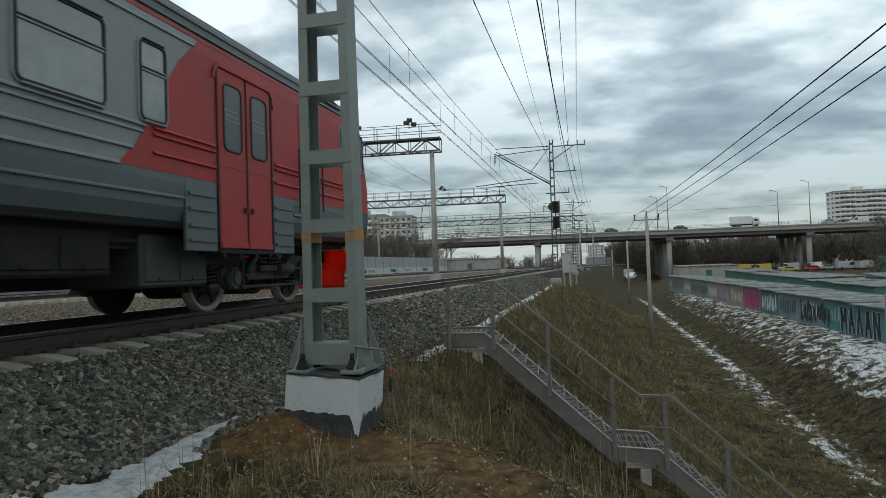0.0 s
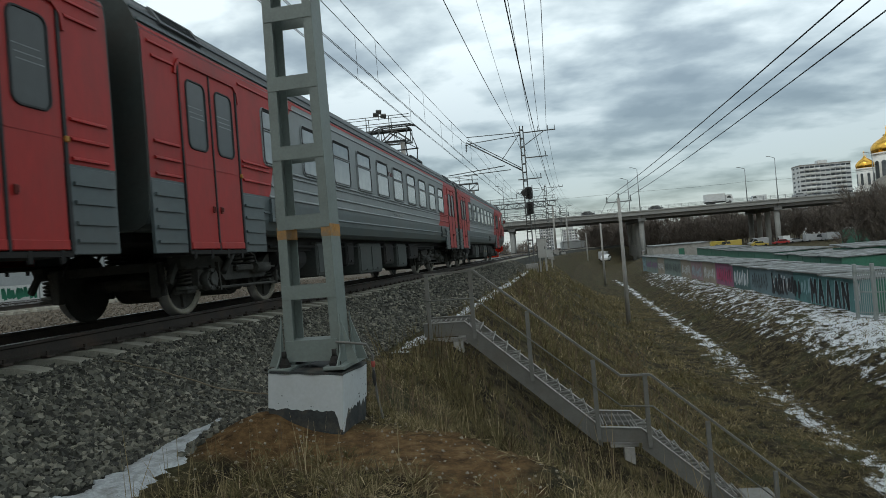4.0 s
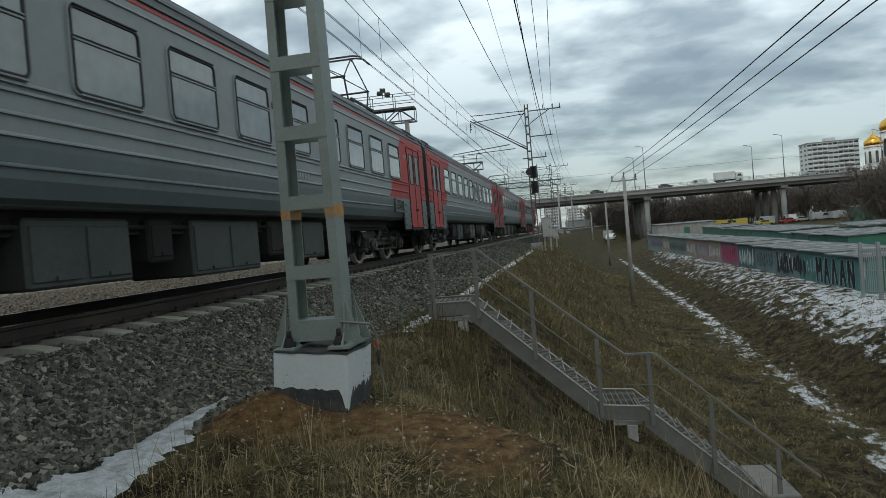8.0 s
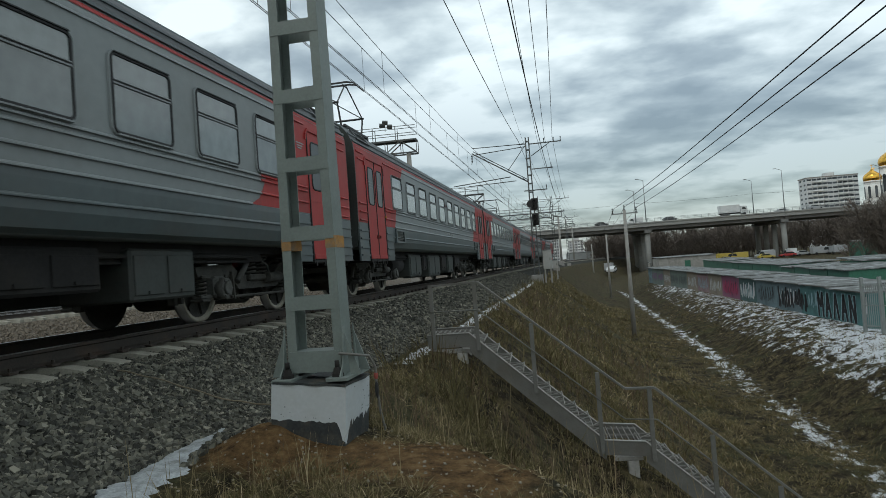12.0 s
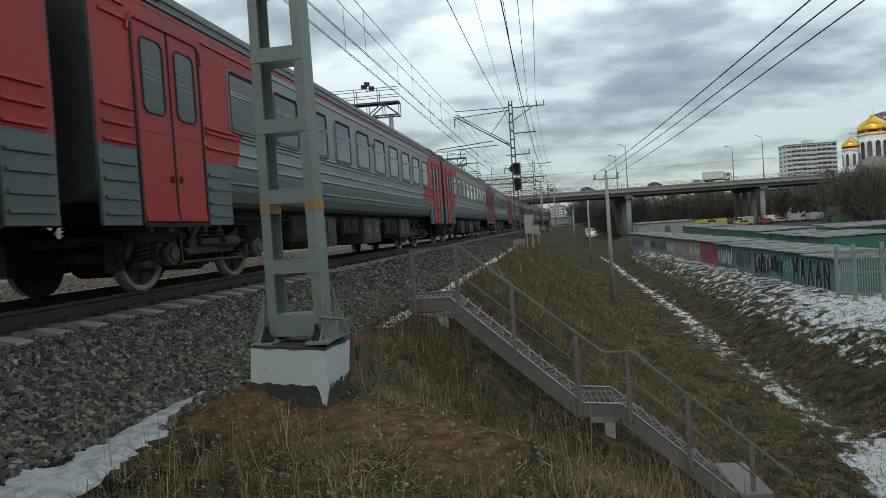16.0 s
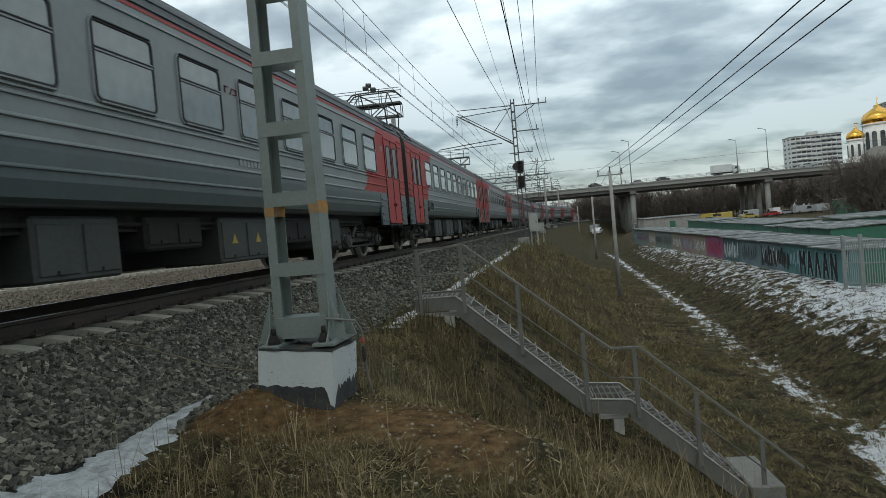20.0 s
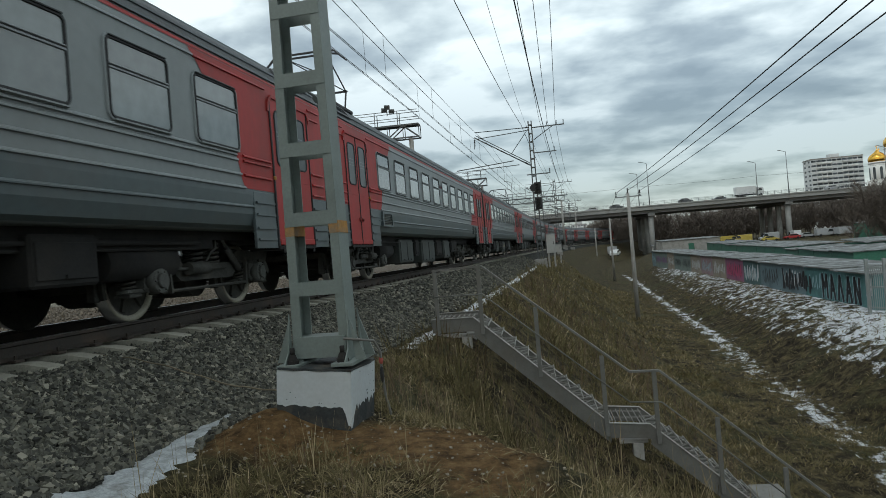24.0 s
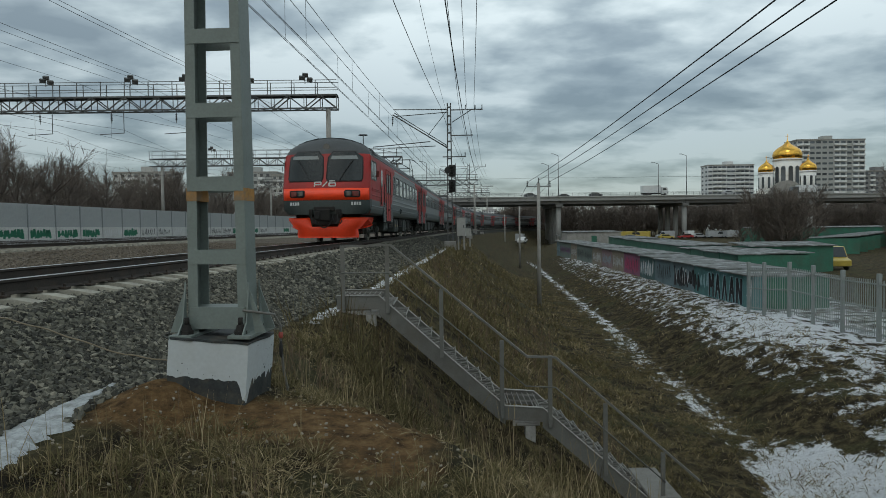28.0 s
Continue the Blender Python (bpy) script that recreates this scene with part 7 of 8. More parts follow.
# ---- garages with painted back walls ----
M_RUSTROOF = mat("garage_roof_felt", (0.10, 0.105, 0.10), 0.9, var=0.3, scale=1.6, fine=9, bump=0.25, dirt=(0.42, 0.44, 0.46), dirt_amt=0.75)
M_GREEN = mat("green_garage_steel", (0.03, 0.13, 0.085), 0.6, var=0.15, scale=1.0, fine=8, bump=0.1, dirt=(0.06, 0.07, 0.05), dirt_amt=0.5)
GCOL = [("turquoise_wall", (0.085, 0.20, 0.20)), ("turquoise_wall", (0.085, 0.20, 0.20)), ("blue_grey_wall", (0.14, 0.20, 0.22)), ("blue_grey_wall", (0.14, 0.20, 0.22)), ("dark_teal_wall", (0.07, 0.13, 0.13)), ("pink_wall", (0.26, 0.10, 0.17)), ("beige_wall", (0.26, 0.22, 0.17)), ("rosy_wall", (0.28, 0.19, 0.20)), ("beige_wall", (0.26, 0.22, 0.17)), ("grey_green_wall", (0.16, 0.20, 0.18)), ("grey_green_wall", (0.16, 0.20, 0.18)), ("beige_wall", (0.26, 0.22, 0.17)), ("grey_green_wall", (0.16, 0.20, 0.18)), ("grey_green_wall", (0.16, 0.20, 0.18)), ("blue_grey_wall", (0.14, 0.20, 0.22)), ("grey_green_wall", (0.16, 0.20, 0.18))]
GSEG = [34.6, 39.2, 43.8, 48.4, 53.0, 57.6, 63.4, 68.6, 74, 79.5, 85, 90.5, 96, 101.5, 107, 111]


def graffiti_letters(parent, strokes, x0, sx, z0, sz, y, w, mt, label=""):
    bm = bmesh.new()
    for xa, za, xb, zb in strokes:
        a, b = Vector((x0 + xa * sx, y, z0 + za * sz)), Vector((x0 + xb * sx, y, z0 + zb * sz))
        bar(bm, a, b, 0.006, w, up=(b - a).cross(Vector((0, 1, 0))))
    part("graffiti", bm, mt, parent, label)


def build_garages():
    rnd = random.Random(21)
    for i in range(len(GSEG) - 1):
        y0, y1 = GSEG[i], GSEG[i + 1]
        xa, xb = 16.05 + 0.036 * (y0 - 34.6), 16.05 + 0.036 * (y1 - 34.6)
        nm, c = GCOL[i]
        g = empty("garage", pose(xa, y0, -4.1, 0, 0, 90 - math.degrees(math.atan2(xb - xa, y1 - y0))), nm.replace("_wall", "").replace("_", " ") + " painted garage back with graffiti and a snowy flat roof", "garage", "row of garages")
        L = y1 - y0
        h = 1.92 + 0.22 * min(1.0, i / 6) + rnd.uniform(-0.05, 0.05)
        bm = bmesh.new()
        box(bm, 0.01, L - 0.01, -3.7, 0.0, -0.6, h)
        part("wall", bm, mat(nm, c, 0.8, var=0.12, scale=1.2, fine=10, bump=0.2, dirt=tuple(v * 0.5 for v in c), dirt_amt=0.6), g)
        bm = bmesh.new()
        slab(bm, [(-0.1, 0.28, h + 0.02), (L + 0.05, 0.28, h + 0.02 + rnd.uniform(-0.03, 0.03)), (L + 0.05, -3.9, h + 0.02), (-0.1, -3.9, h + 0.02)], (0, 0, 1), 0.07)
        part("roof", bm, M_RUSTROOF, g, "felt roof half covered with snow")
        if not i:
            bm = bmesh.new()
            box(bm, -0.03, 0.0, -3.75, -0.5, -0.6, h - 0.02)
            part("end_wall", bm, M_GREEN, g, "dark green steel end wall")
        if i:
            bm = bmesh.new()
            scribble(bm, rnd, 0.4, L - 0.5, 0.5, 1.7, 0.006, 0.10)
            for v in bm.verts:
                v.co.y = 0.012 - v.co.y * 0.5
            part("graffiti", bm, rnd.choice((M_WHITEG, M_BLACKG, M_WHITEG, mat("violet_graffiti", (0.20, 0.05, 0.20), 0.7), mat("pale_blue_graffiti", (0.25, 0.38, 0.42), 0.7))), g)
        if i == 4:
            bm = bmesh.new()
            scribble(bm, rnd, 0.3, L - 0.3, 0.4, 1.8, 0.006, 0.16)
            for v in bm.verts:
                v.co.y = 0.02 - v.co.y * 0.5
            part("graffiti", bm, M_WHITEG, g)
        if i == 5:
            bm = bmesh.new()
            scribble(bm, rnd, 0.5, L - 0.5, 0.4, 1.8, 0.006, 0.18)
            for v in bm.verts:
                v.co.y = 0.02 - v.co.y * 0.5
            part("graffiti", bm, mat("red_graffiti", (0.42, 0.05, 0.13), 0.7), g)
    # big black lettering across two backs, written facing the railway
    M_ = [(0, 0, 0, 1), (0, 1, .25, .4), (.25, .4, .5, 1), (.5, 1, .5, 0)]
    A_ = [(0, 0, .25, 1), (.25, 1, .5, 0), (.1, .4, .4, .4)]
    L_ = [(0, 0, .25, 1), (.25, 1, .5, 0)]
    N_ = [(0, 0, 0, 1), (0, 1, .45, 0), (.45, 0, .45, 1)]
    word = [M_, A_, L_, A_, N_]
    M_PALEB = mat("pale_blue_graffiti", (0.25, 0.38, 0.42), 0.7)
    holder = empty("wall_lettering", pose(16.05, 34.6, -4.1, 0, 0, 90 - math.degrees(math.atan2(0.036, 1))), "large black sprayed lettering on the turquoise garage wall", "graffiti")
    for k, strokes in enumerate(word):
        graffiti_letters(holder, [(-a, b, -c, d) for a, b, c, d in strokes], 6.43 - k * 1.05, 1.25, 0.26, 1.44, 0.012, 0.36, M_PALEB)
        graffiti_letters(holder, [(-a, b, -c, d) for a, b, c, d in strokes], 6.4 - k * 1.05, 1.25, 0.28, 1.40, 0.02, 0.24, M_BLACKG)
    rnd2 = random.Random(5)
    bm = bmesh.new()
    scribble(bm, rnd2, 8.0, 13.4, 0.35, 1.75, 0.006, 0.24)
    for v in bm.verts:
        v.co.y = 0.022 - v.co.y * 0.5
    part("graffiti", bm, M_BLACKG, holder, "heavy black tag")
    bm = bmesh.new()
    scribble(bm, rnd2, 0.2, 1.0, 0.5, 1.7, 0.006, 0.06)
    for v in bm.verts:
        v.co.y = 0.02 - v.co.y * 0.5
    part("graffiti", bm, M_WHITEG, holder)
    # second row, green steel, doors towards the lane
    for i in range(17):
        y = 50 + i * 5.1
        x = 22.0 + 0.135 * (y - 50)
        g = empty("garage", pose(x, y, -4.0, 0, 0, 90 - 7.7), "green steel garage with a flat snowy roof", "garage", "row of green garages")
        h = 2.2 + rnd.uniform(-0.08, 0.12)
        bm = bmesh.new()
        box(bm, 0.02, 5.05, -5.0, 0.0, -0.4, h)
        part("wall", bm, M_GREEN, g)
        bm = bmesh.new()
        slab(bm, [(-0.1, 0.25, h), (5.1, 0.25, h + rnd.uniform(-0.04, 0.04)), (5.1, -5.3, h + 0.12), (-0.1, -5.3, h + 0.12)], (0, 0, 1), 0.06)
        part("roof", bm, M_RUSTROOF, g)
    for i in range(9):
        y = 95 + i * 7
        x = 52 + i * 5.5
        g = empty("garage", pose(x, y, -3.9, 0, 0, 60), "green steel garage with a shallow snowy roof", "garage", "row of green garages")
        bm = bmesh.new()
        box(bm, 0.02, 8.9, -6.0, 0.0, -0.4, 2.3)
        part("wall", bm, M_GREEN, g)
        bm = bmesh.new()
        slab(bm, [(-0.1, 0.25, 2.3), (9.0, 0.25, 2.3), (9.0, -6.2, 2.6), (-0.1, -6.2, 2.6)], (0, 0, 1), 0.07)
        part("roof", bm, M_RUSTROOF, g)


build_garages()

# ---- bar fence ----
def build_fence():
    f = empty("bar_fence", pose(0, 0, 0), "pale grey steel bar fence along the snowy bank", "fence")
    pts = [(15.2, 33.4), (15.45, 32.3), (15.95, 30.9), (16.1, 29.2), (16.2, 27.2), (16.25, 25.0), (16.3, 22.8), (16.35, 20.5)]
    bm = bmesh.new()
    box(bm, -0.07, 0.07, -0.07, 0.07, -0.5, 2.55, bevel=0.008)
    pm = shared("post", bm, M_FENCE)
    bm = bmesh.new()
    box(bm, -0.014, 0.014, -0.014, 0.014, 0.16, 2.3)
    bmh = shared("bar", bm, M_FENCE)
    for k, (x, y) in enumerate(pts):
        mpart("post", pm, f, pose(x, y, ground_z(x, y)))
    for (x0, y0), (x1, y1) in zip(pts, pts[1:]):
        z0, z1 = ground_z(x0, y0), ground_z(x1, y1)
        for z in (0.3, 1.25, 2.15):
            bm = bmesh.new()
            bar(bm, (x0, y0, z0 + z), (x1, y1, z1 + z), 0.05, 0.05)
            part("rail", bm, M_FENCE, f)
        n = int(math.hypot(x1 - x0, y1 - y0) / 0.125)
        for i in range(1, n):
            t = i / n
            mpart("bar", bmh, f, pose(x0 + (x1 - x0) * t, y0 + (y1 - y0) * t, z0 + (z1 - z0) * t))


M_FENCE = mat("fence_pale_paint", (0.24, 0.265, 0.26), 0.5, var=0.1, scale=3, fine=30, bump=0.05, dirt=(0.22, 0.22, 0.2), dirt_amt=0.4)
build_fence()


# ---- buildings ----
M_GLASSF = mat("far_window", (0.07, 0.08, 0.09), 0.15, var=0.3, rnd=0.5, bump=0.0)


def block_house(x0, x1, y, zb, zt, depth, wallc, floors, cols, label, band=None, rot=0.0, wide=0.24):
    h = empty("apartment_block", pose((x0 + x1) / 2, y, zb, 0, 0, rot), label, "apartment block", "apartment blocks")
    w, ht = x1 - x0, zt - zb
    wm = mat("house_" + "_".join(str(int(c * 100)) for c in wallc), wallc, 0.85, var=0.08, scale=0.15, fine=2, bump=0.05, dirt=tuple(c * 0.7 for c in wallc), dirt_amt=0.4)
    bm = bmesh.new()
    box(bm, -w / 2, w / 2, 0, depth, 0, ht)
    part("wall", bm, wm, h)
    bm = bmesh.new()
    box(bm, -w / 2 - 0.3, w / 2 + 0.3, -0.3, depth + 0.3, ht, ht + 0.7)
    rf = part("roof", bm, M_CONC, h)
    bm = bmesh.new()
    box(bm, -2.5, 3.5, depth * 0.3, depth * 0.7, ht + 0.7, ht + 3.4)
    part("lift_house", bm, wm, rf)
    fh, cw = ht / floors, w / cols
    bm = bmesh.new()
    box(bm, -cw * wide, cw * wide, -0.05, 0.12, fh * 0.42, fh * 0.82)
    wme = shared("window", bm, M_GLASSF)
    bm = bmesh.new()
    box(bm, -cw * 0.48, cw * 0.48, -1.0, 0.0, 0.05, fh * 0.38)
    bal = shared("balcony", bm, mat("balcony_white", (0.68, 0.69, 0.68), 0.8, var=0.15, scale=0.3, rnd=0.15))
    for j in range(floors):
        for i in range(cols):
            x = -w / 2 + cw * (i + 0.5)
            mpart("window", wme, h, pose(x, 0, fh * j))
            if band and i in band and j:
                mpart("balcony", bal, h, pose(x, 0, fh * j))
    for j in range(floors):
        for k in range(max(2, int(depth / 5))):
            mpart("window", wme, h, pose(-w / 2, depth * (k + 0.5) / max(2, int(depth / 5)), fh * j, 0, 0, -90))


block_house(197.5, 231.5, 500, -4, 44.2, 14, (0.62, 0.63, 0.63), 15, 10, "white high-rise apartment block with banded balconies", (1, 2, 3, 6, 7, 8), 0.0, 0.44)
block_house(226.5, 270.0, 430, -4, 53.5, 15, (0.36, 0.365, 0.35), 17, 11, "grey high-rise apartment block behind the church", (0, 1, 6, 7, 9, 10), 0.0, 0.36)
block_house(-157, -128, 320, -2, 28.0, 12, (0.40, 0.40, 0.38), 9, 9, "pale panel apartment block behind the bare trees", (2, 3, 6))
block_house(-112, -86, 350, -2, 30.0, 12, (0.36, 0.37, 0.36), 9, 8, "pale panel apartment block behind the bare trees", (1, 5))
block_house(-85, -68, 335, -2, 27.5, 14, (0.45, 0.45, 0.43), 9, 6, "pale panel apartment block behind the bare trees", (1, 4))
block_house(17, 29, 640, -4, 22.0, 14, (0.42, 0.43, 0.44), 9, 5, "far pale apartment block beyond the bridge", (1, 3))
block_house(42, 56, 700, -4, 18.0, 14, (0.46, 0.46, 0.46), 8, 5, "far pale apartment block beyond the bridge", (1, 3))
block_house(276, 300, 440, -4, 34.0, 14, (0.22, 0.22, 0.22), 12, 7, "grey apartment block at the wood's edge", (1, 4))

M_GOLD = mat("gilded_copper", (0.75, 0.43, 0.08), 0.24, 1.0, var=0.12, scale=0.6, fine=5, bump=0.05)
M_CHURCH = mat("white_plaster", (0.78, 0.77, 0.74), 0.85, var=0.06, scale=0.3, fine=4, bump=0.05, dirt=(0.5, 0.49, 0.46), dirt_amt=0.4)


def onion(bm, x, y, z, r, h, n=24):
    prof = [(0.94, 0.0), (1.0, 0.10), (1.03, 0.22), (0.98, 0.36), (0.82, 0.50), (0.58, 0.62), (0.34, 0.72), (0.16, 0.82), (0.06, 0.92), (0.03, 1.0)]
    rows = [[bm.verts.new((x + r * a * math.cos(2 * math.pi * i / n), y + r * a * math.sin(2 * math.pi * i / n), z + h * b)) for i in range(n)] for a, b in prof]
    for r0, r1 in zip(rows, rows[1:]):
        for i in range(n):
            bm.faces.new((r0[i], r0[(i + 1) % n], r1[(i + 1) % n], r1[i])).smooth = True


def build_church():
    c = empty("church", pose(172.4, 336.8, -3.5, 0, 0, -28), "white Orthodox church with gilded onion domes", "church")

    def drum(x, y, z0, z1, r, hd, nwin):
        bm = bmesh.new()
        rod(bm, (x, y, z0), (x, y, z1), r, 24)
        rod(bm, (x, y, z1 - 0.8), (x, y, z1), r * 1.08, 24)
        d = part("drum", bm, M_CHURCH, c)
        for k in range(nwin):
            a = 2 * math.pi * (k + 0.5) / nwin
            bm = bmesh.new()
            w, h = r * 0.16, (z1 - z0) * 0.5
            mz = Matrix.Translation((x, y, z0 + (z1 - z0) * 0.2)) @ Matrix.Rotation(a, 4, "Z")
            box(bm, r - 0.2, r + 0.06, -w, w, 0, h, m=mz)
            rod(bm, mz @ Vector((r - 0.2, 0, h)), mz @ Vector((r + 0.06, 0, h)), w, 12)
            part("window", bm, M_GLASSF, d)
        bm = bmesh.new()
        onion(bm, x, y, z1, r * 1.05, hd)
        dm = part("dome", bm, M_GOLD, c, "gilded onion dome")
        bm = bmesh.new()
        t = z1 + hd
        bar(bm, (x, y, t - 0.2), (x, y, t + hd * 0.28), 0.22, 0.22)
        bar(bm, (x - hd * 0.08, y, t + hd * 0.17), (x + hd * 0.08, y, t + hd * 0.17), 0.2, 0.2)
        part("cross", bm, M_GOLD, dm)

    bm = bmesh.new()
    box(bm, -13.5, 13.5, 0, 30, 0, 21)
    part("nave", bm, M_CHURCH, c)
    for x in (-9.0, 9.0):
        bm = bmesh.new()
        box(bm, x - 4.4, x + 4.4, -1.0, 0, 0, 20.5)
        part("bay", bm, M_CHURCH, c)
    bm = bmesh.new()
    rod(bm, (0, -1.5, 17.0), (0, 31, 17.0), 8.2, 32)
    part("vault", bm, M_CHURCH, c)
    bm = bmesh.new()
    rod(bm, (0, -1.4, 17.0), (0, -1.9, 17.0), 8.6, 32)
    rod(bm, (0, -1.5, 17.0), (0, -2.0, 17.0), 7.2, 32)
    part("arch_moulding", bm, M_CONC, c)
    drum(0, 15, 21, 37.5, 6.6, 10.2, 12)
    for x, y in ((-9.4, 4.5), (9.4, 4.5), (-9.4, 25), (9.4, 25)):
        drum(x, y, 20, 30.4, 3.7, 6.4, 8)


build_church()


# ---- bare trees ----
M_BARK = mat("bare_bark", (0.075, 0.062, 0.052), 0.95, var=0.25, scale=3, fine=20, bump=0.3)
M_TWIG = mat("bare_twigs", (0.135, 0.112, 0.095), 0.95, var=0.3, scale=0.4, fine=3, bump=0.0)


def tree_meshes(seed, height, spread, twigs, fat=0.0):
    """A bare winter tree: trunk with limbs, and a crown of fine twigs. Three-sided shoots."""
    rnd = random.Random(seed)
    tv, tf, cv, cf = [], [], [], []

    def shoot(vs, fs, a, b, r0, r1):
        d = (b - a)
        q = d.to_track_quat("Z", "Y").to_matrix()
        k = len(vs)
        for p, r in ((a, r0), (b, r1)):
            for i in range(3):
                vs.append(p + q @ Vector((r * math.cos(i * 2.094), r * math.sin(i * 2.094), 0)))
        for i in range(3):
            fs.append((k + i, k + (i + 1) % 3, k + 3 + (i + 1) % 3, k + 3 + i))

    def grow(a, d, ln, r, depth):
        n = 3
        p = a
        for i in range(n):
            d = (d + Vector((rnd.uniform(-1, 1), rnd.uniform(-1, 1), rnd.uniform(-0.3, 0.5))) * 0.16).normalized()
            q = p + d * ln / n
            rr0, rr1 = max(fat, r * (1 - 0.5 * i / n)), max(fat, r * (1 - 0.5 * (i + 1) / n))
            big = depth <= 1
            shoot(tv if big else cv, tf if big else cf, p, q, rr0, rr1)
            p = q
            if depth < 4 and i > 0 or depth in (1, 2, 3):
                for _ in range(twigs if depth >= 2 else 2):
                    nd = (d + Vector((rnd.uniform(-1, 1), rnd.uniform(-1, 1), rnd.uniform(-0.25, 0.6))) * spread).normalized()
                    if depth < 4:
                        grow(p, nd, ln * rnd.uniform(0.42, 0.68), rr1 * 0.55, depth + 1)
    grow(Vector((0, 0, -0.3)), Vector((0, 0, 1)), height * 0.52, height * 0.018, 0)
    return raw("trunk", tv, tf, M_BARK), raw("crown", cv, cf, M_TWIG)


MID_TREES = [tree_meshes(s, h, sp, tw, 0.02) for s, h, sp, tw in ((1, 11, 0.9, 2), (2, 13, 0.75, 2), (3, 8, 1.1, 2), (5, 15, 0.7, 2))]


def tree(kind, x, y, z, s, rz, label="leafless dark tree with fine twigs", group="bare trees"):
    t = empty("tree", pose(x, y, z, 0, 0, rz) @ Matrix.Diagonal((s, s, s, 1)), label, "tree", group)
    mpart("trunk", MID_TREES[kind][0], t)
    mpart("crown", MID_TREES[kind][1], t)


rt = random.Random(31)
# behind the noise barrier
for i in range(26):
    y = 62 + i * 5.5 + rt.uniform(-2, 2)
    tree(rt.choice((0, 1, 3)), line_x(y) - 41 - rt.uniform(0, 14), y, -0.9, rt.uniform(0.6, 0.95), rt.uniform(0, 360))
# by the lane and in front of the bridge
for x, y, k, s in ((59, 118, 0, 0.8), (88, 122, 0, 1.0), (95, 128, 1, 1.1)):
    tree(k, x, y, -3.8, s, rt.uniform(0, 360), "dense leafless tree among the garages")


def woods(name, spots, label, seed, limbs=22, twigs=12, thick=1.0):
    """A far leafless wood in one sheet of stuff: every tree a tapered stem, limbs that rise from it and twigs that fan out from the limbs."""
    rnd = np.random.default_rng(seed)
    vs = []

    def strips(a, b, wa, wb):
        """Flat shoots from a to b, turned at random about their length."""
        d = b - a
        c = rnd.normal(0, 1, d.shape) * np.array([1.0, 1.0, 0.3])
        side = np.cross(d, c)
        side /= np.maximum(np.linalg.norm(side, axis=1, keepdims=True), 1e-6)
        wa, wb = np.broadcast_to(wa, len(a))[:, None], np.broadcast_to(wb, len(a))[:, None]
        return np.stack([a - side * wa, a + side * wa, b + side * wb, b - side * wb], 1)
    for x, y, z, h in spots:
        lean = rnd.normal(0, 0.04, 2) * h
        foot, head = np.array([[x, y, z - 0.5]]), np.array([[x + lean[0], y + lean[1], z + h * 0.96]])
        vs += [strips(foot, head, h * 0.012, 0.02), strips(foot, head, h * 0.012, 0.02)]
        t = rnd.uniform(0.16, 0.92, limbs)
        base = foot + (head - foot) * t[:, None]
        a, tilt = rnd.uniform(0, 6.28, limbs), rnd.uniform(0.35, 1.0, limbs)
        ln = h * (0.12 + 0.26 * np.sin(np.pi * (0.12 + 0.84 * t))) * rnd.uniform(0.6, 1.15, limbs)
        d = np.stack([np.cos(a) * np.sin(tilt), np.sin(a) * np.sin(tilt), np.cos(tilt)], 1)
        tip = base + d * ln[:, None]
        vs.append(strips(base, tip, 0.045 * thick, 0.014 * thick))
        k = np.repeat(np.arange(limbs), twigs)
        q = base[k] + d[k] * (ln[k] * rnd.uniform(0.2, 1.0, len(k)))[:, None]
        e = d[k] + rnd.normal(0, 0.55, (len(k), 3)) + np.array([0, 0, 0.25])
        e /= np.linalg.norm(e, axis=1, keepdims=True)
        vs.append(strips(q, q + e * (h * 0.13 * rnd.uniform(0.4, 1.2, len(k)))[:, None], 0.016 * thick, 0.006 * thick))
    v = np.concatenate(vs).reshape(-1, 3)
    me = bpy.data.meshes.new(name)
    me.from_pydata(v.tolist(), [], np.arange(len(v)).reshape(-1, 4).tolist())
    me.materials.append(M_TWIG)
    return tagged(new(name, me), label, "wood", kind="stuff")


rw = random.Random(44)
woods("far_woods", [(rw.uniform(24, 345), rw.uniform(250, 300), -4, rw.uniform(9.5, 14.0)) for _ in range(950)], "brown leafless wood beyond the bridge", 5, 24, 13, 3.6)
woods("far_woods", [(line_x(y) - 41 - rw.uniform(0, 34), y, -1, rw.uniform(6.0, 11.0)) for y in [rw.uniform(48, 190) for _ in range(380)]], "dark leafless wood behind the noise barrier", 6, 26, 16, 1.3)
woods("far_woods", [(rw.uniform(-60, 10), rw.uniform(300, 420), -3, rw.uniform(5, 9)) for _ in range(100)], "grey leafless wood beyond the yard", 7, 20, 10, 3.0)
woods("thicket", [(rw.gauss(57, 2.4), rw.uniform(106, 116), -4, rw.uniform(6.5, 10.5)) for _ in range(26)], "dense leafless thicket beside the garages", 8, 40, 22, 1.5)
woods("thicket", [(rw.gauss(84, 3.5), rw.uniform(106, 122), -4, rw.uniform(8.0, 13.5)) for _ in range(40)], "dense leafless thicket beside the garages", 9, 34, 20, 1.5)

